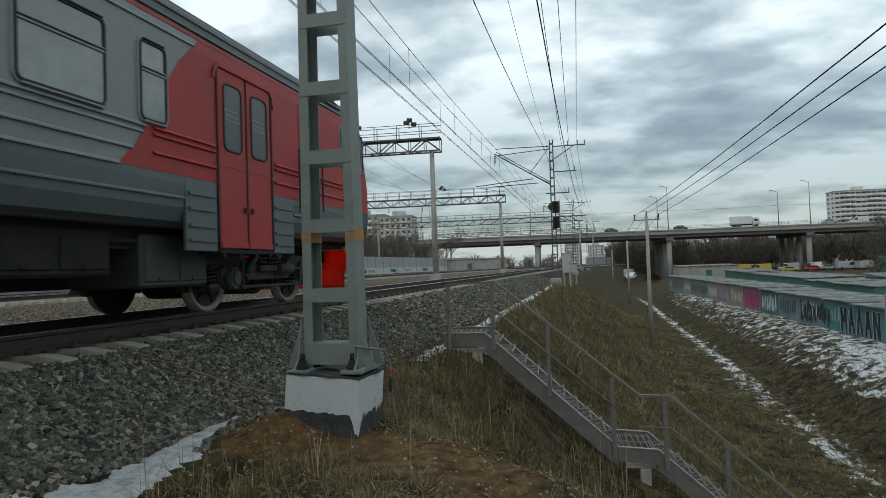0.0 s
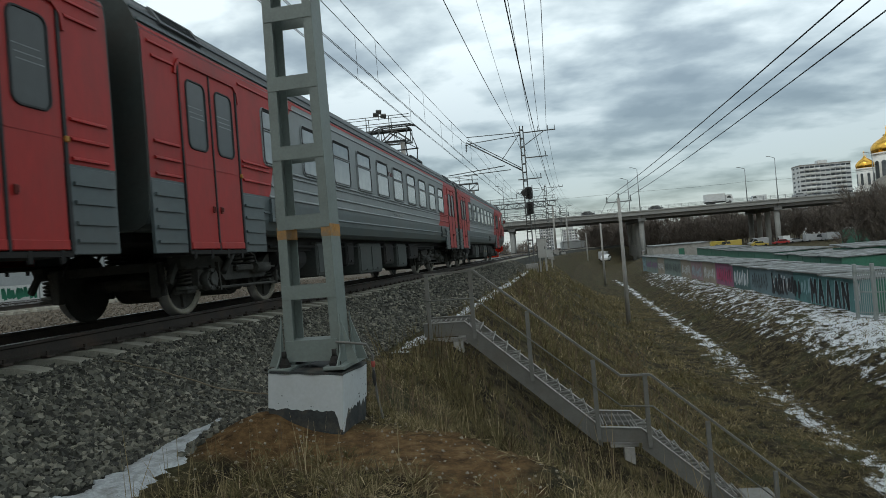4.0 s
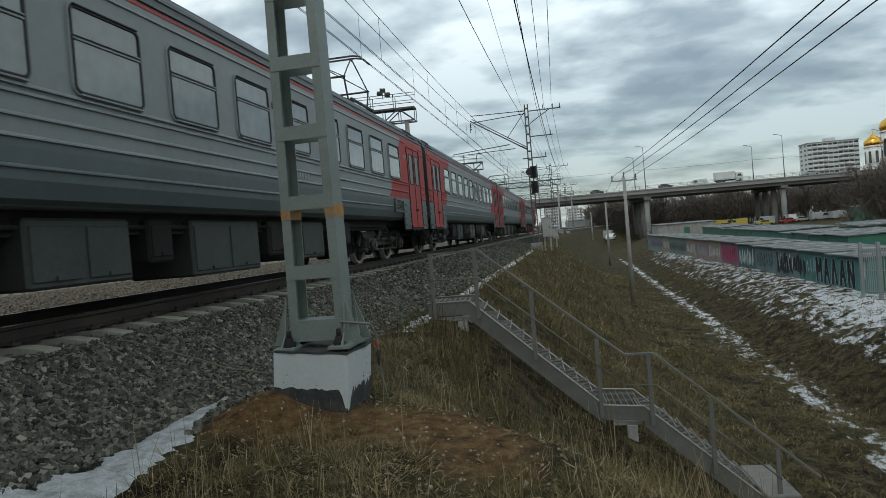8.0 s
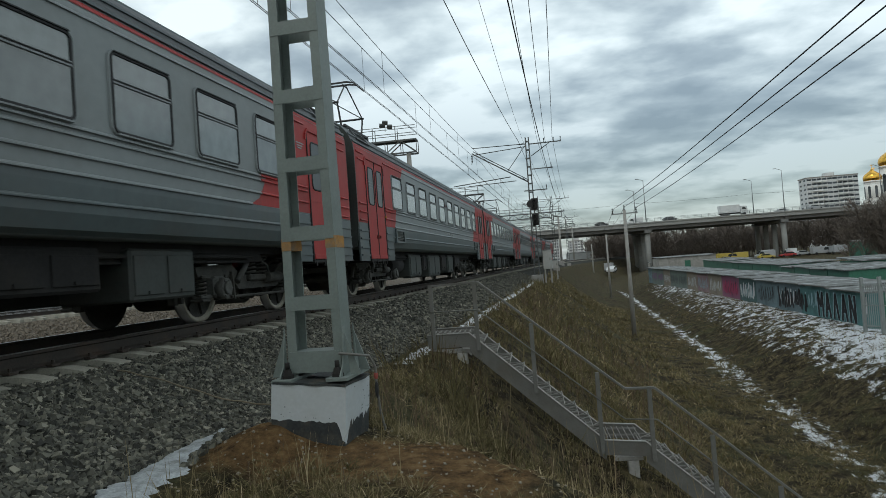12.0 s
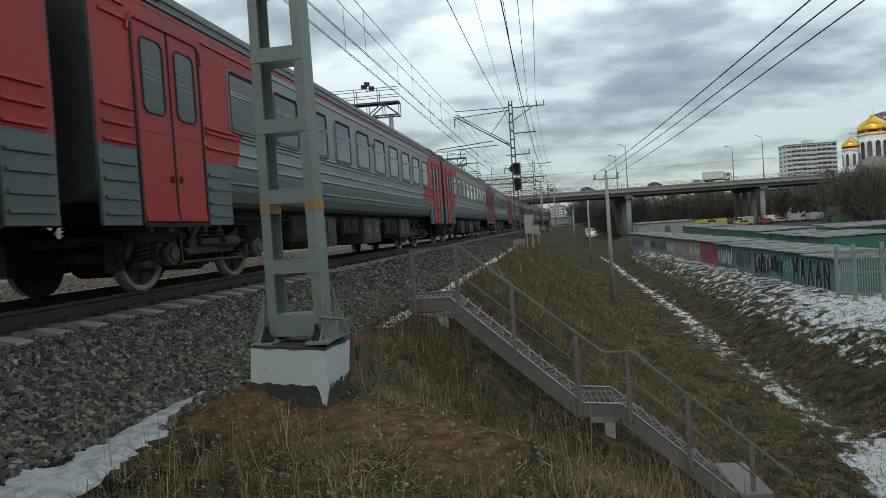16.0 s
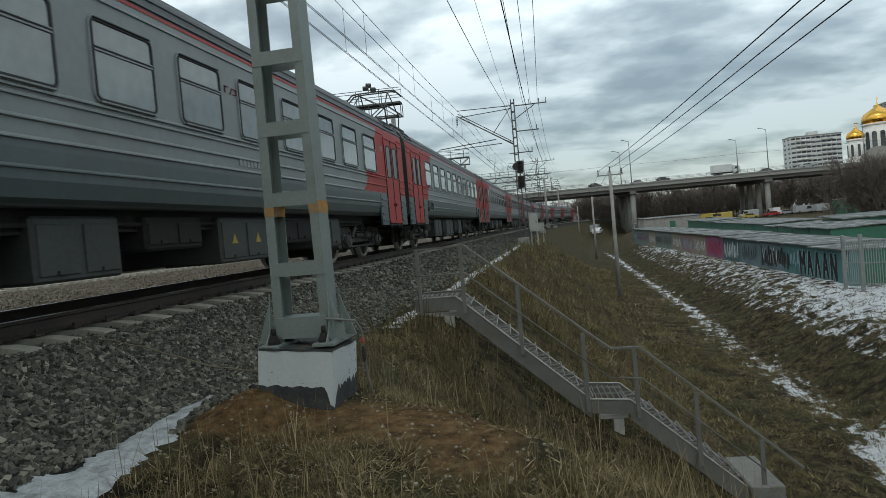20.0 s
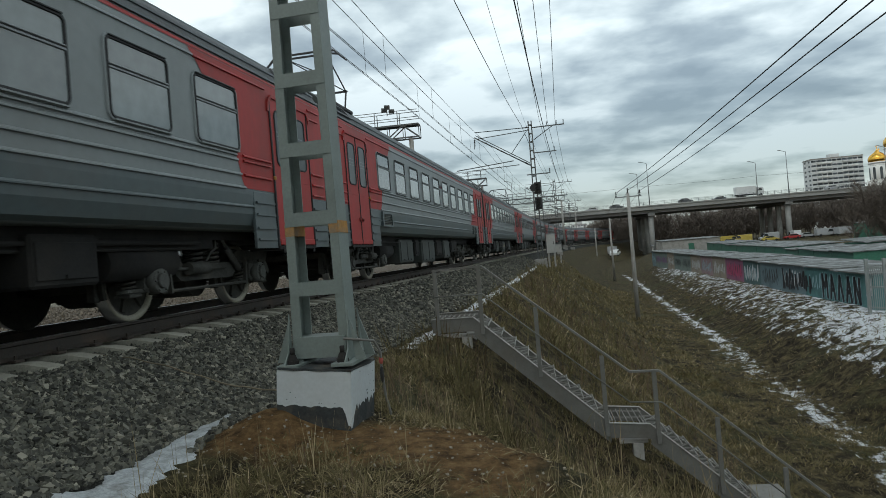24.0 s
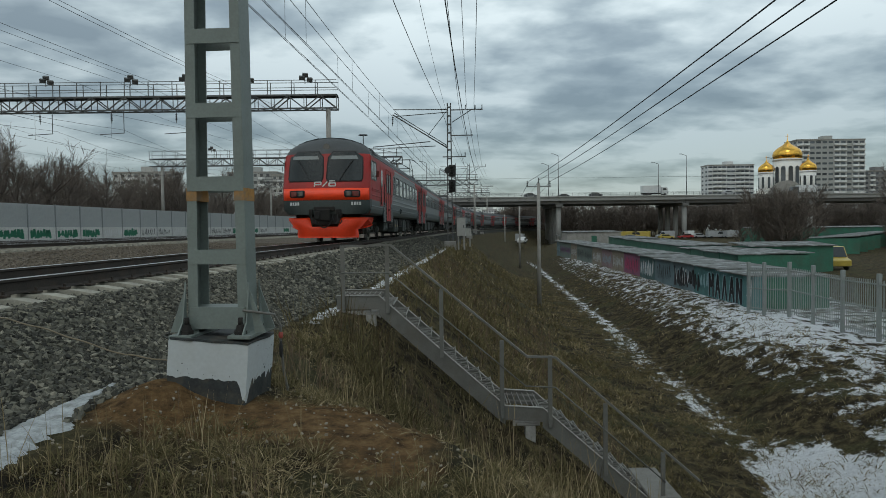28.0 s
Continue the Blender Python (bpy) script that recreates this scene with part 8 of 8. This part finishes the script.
# low yard buildings and the wall under the bridge's far side
def shed(x, y, z, w, d, h, rz, mt, label):
    s = empty("shed", pose(x, y, z, 0, 0, rz), label, "shed", "yard sheds")
    bm = bmesh.new()
    box(bm, -w / 2, w / 2, -d / 2, d / 2, -0.5, h)
    part("wall", bm, mt, s)
    bm = bmesh.new()
    slab(bm, [(-w / 2 - 0.2, -d / 2 - 0.2, h), (w / 2 + 0.2, -d / 2 - 0.2, h), (w / 2 + 0.2, d / 2 + 0.2, h + 0.25), (-w / 2 - 0.2, d / 2 + 0.2, h + 0.25)], (0, 0, 1), 0.1)
    part("roof", bm, M_RUSTROOF, s)
    bm = bmesh.new()
    box(bm, -0.6, 0.6, -d / 2 - 0.04, -d / 2 + 0.02, 0, min(2.0, h - 0.2))
    part("door", bm, M_GREEN, s)


shed(33, 150, -3.7, 12, 5, 2.8, 5, M_CONC, "grey concrete shed beside the bridge pier")
shed(92, 160, -3.7, 40, 6, 3.2, 2, M_GREEN, "long green shed beyond the parked vans")
shed(-20, 175, -0.5, 18, 6, 3.0, 0, M_CONC, "low grey yard building beyond the tracks")
shed(-44, 190, -0.5, 26, 7, 4.0, 0, M_WHITE, "pale yard building beyond the tracks")
shed(24, 140, -3.8, 8, 0.3, 2.2, 80, M_CONC, "grey concrete wall panel beside the lane")
shed(31.2, 62.0, -3.9, 7.4, 4, 2.4, 0, M_GREEN, "green steel container shed with a pale end")
shed(21, 268, -4.0, 12, 6, 6.5, 8, M_PANEL, "pale grey yard building beyond the bridge")
shed(31, 262, -4.0, 15, 0.4, 3.0, 4, M_CONC, "long grey concrete fence beyond the bridge")
for x, y, kind, col, lb in ((18.0, 252, "car", P_WHITE, "white saloon car parked beyond the bridge"), (28.4, 256, "van", P_YEL, "yellow van parked beyond the bridge"), (31.5, 252, "van", P_WHITE, "white van parked beyond the bridge"), (22.5, 258, "van", P_SILVER, "silver van parked beyond the bridge"), (14.5, 262, "car", P_DARK, "dark saloon car parked beyond the bridge"), (25.0, 247, "car", P_DARK, "dark saloon car parked beyond the bridge")):
    vehicle(kind, col, pose(x, y, -3.7, 0, 0, 12), lb, kind)
vehicle("van", P_YEL, pose(36.6, 64.0, -3.85, 0, 0, 265), "yellowish van parked beside the green shed", "van")
vehicle("car", P_SILVER, pose(28.0, 28.5, -3.72, 0, 0, 100), "silver car parked behind the bar fence", "car")


# ---- loose and small: grass, stalks, stones, sleepers ----
def grass_material():
    m = bpy.data.materials.new("dry_grass")
    m.use_nodes = True
    nt, nl = m.node_tree.nodes, m.node_tree.links
    bs = nt["Principled BSDF"]
    g = nt.new("ShaderNodeAttribute")
    g.attribute_name = "tone"
    r = nt.new("ShaderNodeValToRGB")
    stops = ((0.0, (0.026, 0.019, 0.010)), (0.22, (0.080, 0.058, 0.032)), (0.40, (0.112, 0.104, 0.046)), (0.58, (0.170, 0.137, 0.072)), (0.78, (0.27, 0.215, 0.122)), (1.0, (0.48, 0.39, 0.25)))
    while len(r.color_ramp.elements) < len(stops):
        r.color_ramp.elements.new(0.5)
    for el, (p, c) in zip(r.color_ramp.elements, stops):
        el.position, el.color = p, (*c, 1)
    nl.new(g.outputs["Fac"], r.inputs[0])
    nl.new(r.outputs[0], bs.inputs["Base Color"])
    bs.inputs["Roughness"].default_value = 0.9
    bs.inputs["Specular IOR Level"].default_value = 0.1
    return m


M_GRASS = grass_material()


def fbm(x, y, k):
    """A cheap smooth field for patchiness."""
    return (np.sin(x * 1.7 * k + 1.3 * np.sin(y * 1.1 * k)) + np.sin(y * 2.3 * k + 1.7 * np.sin(x * 0.9 * k + 2.0)) + np.sin((x + y) * 1.3 * k + 4.0)) / 3


def blades(name, label, tufts, per, region, lo, hi, seed, width, radius, lean=(0.3, 1.0), tone=(0.1, 0.8), u_max=15.5, patch=0.5):
    """Dry grass in tufts: every blade springs from near its tuft's heart, arches outwards and droops at the tip."""
    rnd = np.random.default_rng(seed)
    n = tufts * 8
    x, y = rnd.uniform(region[0], region[1], n), rnd.uniform(region[2], region[3], n)
    _, u = ground_many(x, y)
    dist = np.hypot(x, y)
    bare = np.exp(-((x + 1.7) / 0.8) ** 2 - ((y - 5.4) / 0.45) ** 2) + 0.85 * np.exp(-((x + 0.75) / 0.6) ** 2 - ((y - 5.1) / 0.5) ** 2) + 0.6 * np.exp(-((x + 0.35) / 0.35) ** 2 - ((y - 4.3) / 0.5) ** 2)
    bare += 0.8 * np.exp(-((x + 2.45) / 0.32) ** 2 - ((y - 5.45) / 0.38) ** 2)
    ok = (u > 3.4) & (u < u_max) & (dist > 1.3) & (rnd.random(n) < np.minimum(1, 6.0 / dist)) & (rnd.random(n) > bare * 1.15)
    ok &= ~((np.abs(x - BX) < 0.45) & (np.abs(y - BY) < 0.45))
    ok &= rnd.random(n) < (1 - patch) + patch * (0.45 + 0.8 * fbm(x, y, 0.9) + 0.5 * fbm(x, y + 5.0, 2.7))
    ok &= ~((u < 3.75) & (rnd.random(n) < 0.6))
    x, y, dist = x[ok][:tufts], y[ok][:tufts], dist[ok][:tufts]
    m = len(x)
    shade = np.clip(rnd.normal(0.46, 0.16, m) + 0.30 * fbm(x, y, 0.55) + 0.28 * fbm(x + 3.1, y, 2.1), 0, 1)
    size = rnd.uniform(0.65, 1.25, m)
    x, y, dist, shade, size = [np.repeat(v, per) for v in (x, y, dist, shade, size)]
    k = len(x)
    a = rnd.uniform(0, 6.28, k)
    r0 = radius * size * np.sqrt(rnd.random(k)) * (1 + 0.05 * dist)
    b = a + rnd.normal(0, 0.5, k)
    x, y = x + np.cos(b) * r0, y + np.sin(b) * r0
    z, u = ground_many(x, y)
    stair = (11.7 < y + 0.15 * x) & (y + 0.15 * x < 13.5) & (-2.1 < x) & (x < 5)
    ln = rnd.uniform(lo, hi, k) * size * np.where(stair, 0.45, 1.0) * np.where(u > 11.3, 0.5, 1.0)
    out = rnd.uniform(lean[0], lean[1], k)
    rise = np.sqrt(np.maximum(1.15 - out * out, 0.05))
    droop = rnd.uniform(0.15, 0.8, k) * out
    w = width * rnd.uniform(0.6, 1.4, k) * (1 + dist * 0.03)
    c = rnd.uniform(0, 6.28, k)
    side = np.stack([np.cos(c), np.sin(c), rnd.normal(0, 0.3, k)], 1) * w[:, None] / 2
    root = np.stack([x, y, z - 0.015], 1)
    rings = []
    for t, f in ((0.0, 0.7), (0.4, 1.0), (0.75, 0.7), (1.0, 0.0)):
        p = root + np.stack([np.cos(a) * ln * out * t ** 1.3, np.sin(a) * ln * out * t ** 1.3, ln * (rise * t - droop * t * t * 0.7)], 1)
        rings += [p - side * f, p + side * f] if f else [p]
    pts = np.stack(rings, 1).reshape(-1, 3)
    i = 7 * np.arange(k)[:, None]
    fs = (i + np.array([[0, 1, 3, 2]])).tolist() + (i + np.array([[2, 3, 5, 4]])).tolist() + (i + np.array([[4, 5, 6]])).tolist()
    me = bpy.data.meshes.new(name)
    me.from_pydata(pts.tolist(), [], fs)
    tn = np.clip(tone[0] + (tone[1] - tone[0]) * (0.55 * shade + 0.45 * rnd.random(k)) + np.where(rnd.random(k) < 0.06, 0.3, 0), 0, 1)
    me.attributes.new("tone", "FLOAT", "POINT").data.foreach_set("value", np.repeat(tn, 7).astype(np.float32))
    me.materials.append(M_GRASS)
    return tagged(new(name, me), label, "grass", kind="stuff")


blades("dry_grass", "matted dry brown grass on the embankment", 10500, 13, (-3.6, 5.0, 1.4, 10.0), 0.06, 0.15, 2, 0.0048, 0.07, (0.75, 1.06), (0.12, 1.0), patch=0.6)
blades("grass_tufts", "arching olive and straw grass tufts", 1700, 34, (-3.4, 4.5, 1.6, 10.0), 0.08, 0.18, 5, 0.0042, 0.05, (0.35, 1.05), (0.12, 0.85), patch=0.85)
blades("dry_grass", "rank dry grass on the embankment slope", 10000, 14, (-2.6, 9.5, 7.0, 30.0), 0.07, 0.19, 3, 0.0072, 0.08, (0.45, 1.05), (0.12, 0.95), patch=0.75)
blades("dry_stalks", "tall straw-coloured dead stalks", 800, 4, (-3.3, 5.0, 2.0, 14.0), 0.20, 0.55, 4, 0.0036, 0.06, (0.05, 0.4), (0.5, 1.0), patch=0.75)
blades("dry_grass", "thin dry grass on the far slope", 4600, 12, (-1.5, 16.0, 18.0, 80.0), 0.15, 0.38, 6, 0.014, 0.12, (0.4, 1.05), (0.18, 0.95), 14.0, patch=0.75)
blades("dry_grass", "low dark weeds on the snowy bank", 5200, 9, (6.0, 22.0, 10.0, 75.0), 0.22, 0.50, 8, 0.012, 0.15, (0.5, 1.05), (0.15, 0.9), 19.5, patch=0.5)
blades("brown_weeds", "rank brown weeds along the crest of the slope", 1700, 9, (-3.0, 7.0, 9.0, 70.0), 0.25, 0.65, 10, 0.008, 0.14, (0.1, 0.7), (0.08, 0.75), 8.5, patch=0.8)


M_WEED = mat("dead_weed_brown", (0.14, 0.098, 0.062), 0.95, var=0.35, scale=0.9, fine=6, bump=0.0)


def dead_weeds(count, region, lo, hi, seed, label, u0=3.9, u1=11.5, shoots=11):
    """Upright dead weeds: a stem and thin side shoots that rise from its upper half."""
    rnd = np.random.default_rng(seed)
    n = count * 8
    x, y = rnd.uniform(region[0], region[1], n), rnd.uniform(region[2], region[3], n)
    z, u = ground_many(x, y)
    ok = (u > u0) & (u < u1) & (rnd.random(n) < 0.30 + 0.9 * fbm(x, y, 1.3)) & ~((11.6 < y + 0.15 * x) & (y + 0.15 * x < 13.6))
    x, y, z = x[ok][:count], y[ok][:count], z[ok][:count]
    k = len(x)
    h = rnd.uniform(lo, hi, k)
    foot = np.stack([x, y, z - 0.02], 1)
    head = foot + np.stack([rnd.normal(0, 0.12, k) * h, rnd.normal(0, 0.12, k) * h, h], 1)
    i = np.repeat(np.arange(k), shoots)
    a = foot[i] + (head - foot)[i] * rnd.uniform(0.25, 0.95, len(i))[:, None]
    b = a + np.stack([rnd.normal(0, 0.16, len(i)), rnd.normal(0, 0.16, len(i)), rnd.uniform(0.08, 0.30, len(i))], 1) * h[i][:, None]
    wide = 0.0028 + 0.00022 * np.hypot(x, y)
    vs = []
    for p, q, w in ((foot, head, wide), (a, b, wide[i] * 0.6)):
        c = rnd.uniform(0, 6.28, len(p))
        side = np.stack([np.cos(c), np.sin(c), np.zeros(len(p))], 1) * w[:, None]
        vs.append(np.stack([p - side, p + side, q + side * 0.5, q - side * 0.5], 1).reshape(-1, 3))
    v = np.concatenate(vs)
    me = bpy.data.meshes.new("dead_weeds")
    me.from_pydata(v.tolist(), [], np.arange(len(v)).reshape(-1, 4).tolist())
    me.materials.append(M_WEED)
    return tagged(new("dead_weeds", me), label, "weeds", kind="stuff")


dead_weeds(330, (-2.2, 4.5, 6.6, 11.6), 0.18, 0.50, 41, "upright brown dead weeds below the stairs")
dead_weeds(420, (-2.0, 6.0, 13.0, 34.0), 0.25, 0.70, 42, "upright brown dead weeds along the slope", u1=9.5)
dead_weeds(160, (-2.8, 3.0, 2.2, 6.6), 0.10, 0.28, 43, "short brown dead weeds in the near grass", shoots=7)


def stone_material():
    m = bpy.data.materials.new("crushed_granite")
    m.use_nodes = True
    nt, nl = m.node_tree.nodes, m.node_tree.links
    bs = nt["Principled BSDF"]
    g = nt.new("ShaderNodeNewGeometry")
    r = nt.new("ShaderNodeValToRGB")
    stops = ((0.0, (0.020, 0.0195, 0.016)), (0.40, (0.068, 0.066, 0.052)), (0.82, (0.136, 0.131, 0.103)), (1.0, (0.26, 0.242, 0.188)))
    while len(r.color_ramp.elements) < len(stops):
        r.color_ramp.elements.new(0.5)
    for el, (p, c) in zip(r.color_ramp.elements, stops):
        el.position, el.color = p, (*c, 1)
    nl.new(g.outputs["Random Per Island"], r.inputs[0])
    tc, n = nt.new("ShaderNodeTexCoord"), nt.new("ShaderNodeTexNoise")
    n.inputs["Scale"].default_value, n.inputs["Detail"].default_value = 60, 4
    nl.new(tc.outputs["Object"], n.inputs["Vector"])
    mx = nt.new("ShaderNodeMixRGB")
    mx.blend_type = "MULTIPLY"
    mx.inputs[0].default_value = 0.5
    nl.new(r.outputs[0], mx.inputs[1])
    nl.new(n.outputs[1], mx.inputs[2])
    nl.new(r.outputs[0], bs.inputs["Base Color"])
    bs.inputs["Roughness"].default_value = 0.85
    return m


M_STONE = stone_material()


SNOWLINE = [(-3.05, 6.20, 0.03), (-3.04, 6.05, 0.05), (-3.05, 5.95, 0.02), (-3.04, 5.80, 0.09), (-3.03, 5.55, 0.12), (-3.0, 4.9, 0.19), (-3.03, 4.35, 0.26), (-3.06, 3.9, 0.34), (-3.08, 3.5, 0.42), (-3.05, 2.0, 0.42)]


def in_snow(x, y):
    out = np.zeros(len(x), bool)
    for (xa, ya, wa), (xb, yb, wb) in zip(SNOWLINE, SNOWLINE[1:]):
        t = np.clip((y - ya) / (yb - ya), 0, 1)
        out |= (y <= ya) & (y >= yb) & (np.abs(x - (xa + (xb - xa) * t)) < (wa + (wb - wa) * t) * 0.85)
    return out


def stones(count, region, size, seed, name, label, mt, u_lo=0.95, u_hi=3.2, dense=8.0):
    rnd = np.random.default_rng(seed)
    base = np.array([(i, j, k) for i in (-1, 1) for j in (-1, 1) for k in (-1, 1)], float) * 0.62
    tri = np.array([(0, 1, 3, 2), (4, 6, 7, 5), (0, 4, 5, 1), (2, 3, 7, 6), (0, 2, 6, 4), (1, 5, 7, 3)])
    n = count * 5
    y, u = rnd.uniform(region[0], region[1], n), rnd.uniform(u_lo, u_hi, n)
    x = np.interp(y, GRID["y"], GRID["lx"]) + u
    ok = (rnd.random(n) < np.minimum(1, dense / np.maximum(y, 1))) & ~((u > 2.95) & (rnd.random(n) < 0.65)) & ~in_snow(x, y)
    x, y = x[ok][:count], y[ok][:count]
    k = len(x)
    z, _ = ground_many(x, y)
    s = size * rnd.uniform(0.5, 1.3, k)
    p = base[None] * rnd.uniform(0.65, 1.15, (k, 8, 1)) + rnd.normal(0, 0.13, (k, 8, 3))
    p = p * np.array([1.0, 0.86, 0.76])
    ang = rnd.uniform(0, 6.28, (k, 3))
    ca, sa, cb, sb = np.cos(ang[:, 0]), np.sin(ang[:, 0]), np.cos(ang[:, 1]), np.sin(ang[:, 1])
    px, py, pz = p[..., 0], p[..., 1], p[..., 2]
    px, py = px * ca[:, None] - py * sa[:, None], px * sa[:, None] + py * ca[:, None]
    py, pz = py * cb[:, None] - pz * sb[:, None], py * sb[:, None] + pz * cb[:, None]
    p = np.stack([px, py, pz], 2) * s[:, None, None] + np.stack([x, y, z + s * rnd.uniform(-0.1, 0.5, k)], 1)[:, None]
    fs = (tri[None] + 8 * np.arange(k)[:, None, None]).reshape(-1, 4)
    me = bpy.data.meshes.new(name)
    me.from_pydata(p.reshape(-1, 3).tolist(), [], fs.tolist())
    me.materials.append(mt)
    return tagged(new(name, me), label, "ballast", kind="stuff")


def snow_patch():
    """A thin crust of old snow at the foot of the ballast, with a ragged edge and a few stones melting through."""
    rnd = random.Random(2)
    vs, fs, n = [], [], 14
    ys = [6.19 - 0.03 * i for i in range(int(4.15 / 0.03))]
    for y in ys:
        for (xa, ya, wa), (xb, yb, wb) in zip(SNOWLINE, SNOWLINE[1:]):
            if yb <= y <= ya:
                t = (y - ya) / (yb - ya)
                cx_, w = xa + (xb - xa) * t, wa + (wb - wa) * t
        l = cx_ - w * (1 + 0.8 * noise.noise((y * 3.1, 0, 1)) + 0.5 * noise.noise((y * 9, 0, 2)) + 0.3 * noise.noise((y * 24, 0, 3)))
        r = cx_ + w * (1 + 0.7 * noise.noise((y * 2.7, 0, 5)) + 0.5 * noise.noise((y * 8, 0, 6)) + 0.3 * noise.noise((y * 22, 0, 7)))
        for i in range(n + 1):
            x = l + (r - l) * i / n
            e = min(1.0, 4 * (i / n) * (1 - i / n) * 1.6)
            vs.append((x, y, ground_z(x, y) - 0.012 + 0.045 * e + 0.012 * noise.noise((x * 9, y * 9, 4))))
    for j in range(len(ys) - 1):
        for i in range(n):
            a = j * (n + 1) + i
            fs.append((a, a + n + 1, a + n + 2, a + 1))
    me = raw("snow_patch", vs, fs, mat("old_snow", (0.36, 0.38, 0.39), 0.8, var=0.2, scale=12, fine=45, bump=0.9, dirt=(0.14, 0.14, 0.12), dirt_amt=0.8))
    me.polygons.foreach_set("use_smooth", [True] * len(me.polygons))
    tagged(new("snow_patch", me), "long crust of old snow at the ballast's foot", "snow", kind="structure")


snow_patch()
stones(60000, (1.0, 16.0), 0.039, 7, "ballast_stones", "sharp grey crushed ballast stones on the shoulder", M_STONE)
stones(20000, (14.0, 60.0), 0.060, 9, "ballast_stones", "sharp grey crushed ballast stones on the shoulder", M_STONE, dense=25)
stones(620, (3.5, 8.0), 0.015, 11, "pebbles", "pale pebbles strewn over the bare sand", mat("pale_pebble", (0.26, 0.225, 0.17), 0.85, rnd=0.0), 3.2, 6.2)
stones(16000, (1.0, 45.0), 0.055, 13, "ballast_stones", "weathered brown ballast stones beyond the near track", mat("old_ballast_stone", (0.13, 0.108, 0.082), 0.9, var=0.4, scale=8, fine=40), -13.5, -1.6, dense=14)

SL, CLIP = sleeper_mesh(), clip_mesh()
for i in range(150):
    s = -6 + i * 0.545
    x, y, th = curve_xy(s)
    m = pose(x, y, 0, 0, 0, -math.degrees(th))
    o = mpart("sleeper", SL, track_obs[0], m)
    if s < 35:
        mpart("rail_clip", CLIP, track_obs[0], m @ pose(0.795, 0, 0))


def far_sleepers(off, s0, s1, dz, parent):
    vs, fs = [], []
    co = [tuple(v.co) for v in SL.vertices]
    pl = [tuple(p.vertices) for p in SL.polygons]
    s = s0
    while s < s1:
        x, y, th = curve_xy(s, off)
        m = pose(x, y, dz, 0, 0, -math.degrees(th))
        k = len(vs)
        vs += [tuple(m @ Vector(c)) for c in co]
        fs += [tuple(i + k for i in p) for p in pl]
        s += 0.6
    ob = mpart("sleepers", raw("sleepers", vs, fs, M_SLEEPER), parent)
    tagged(ob, kind="stuff")


far_sleepers(0.0, 76, 240, 0.0, track_obs[0])
for (off, dz), tk in list(zip(TRACKS, track_obs))[1:]:
    far_sleepers(off, 10, 160, dz - 0.02, tk)


motions()
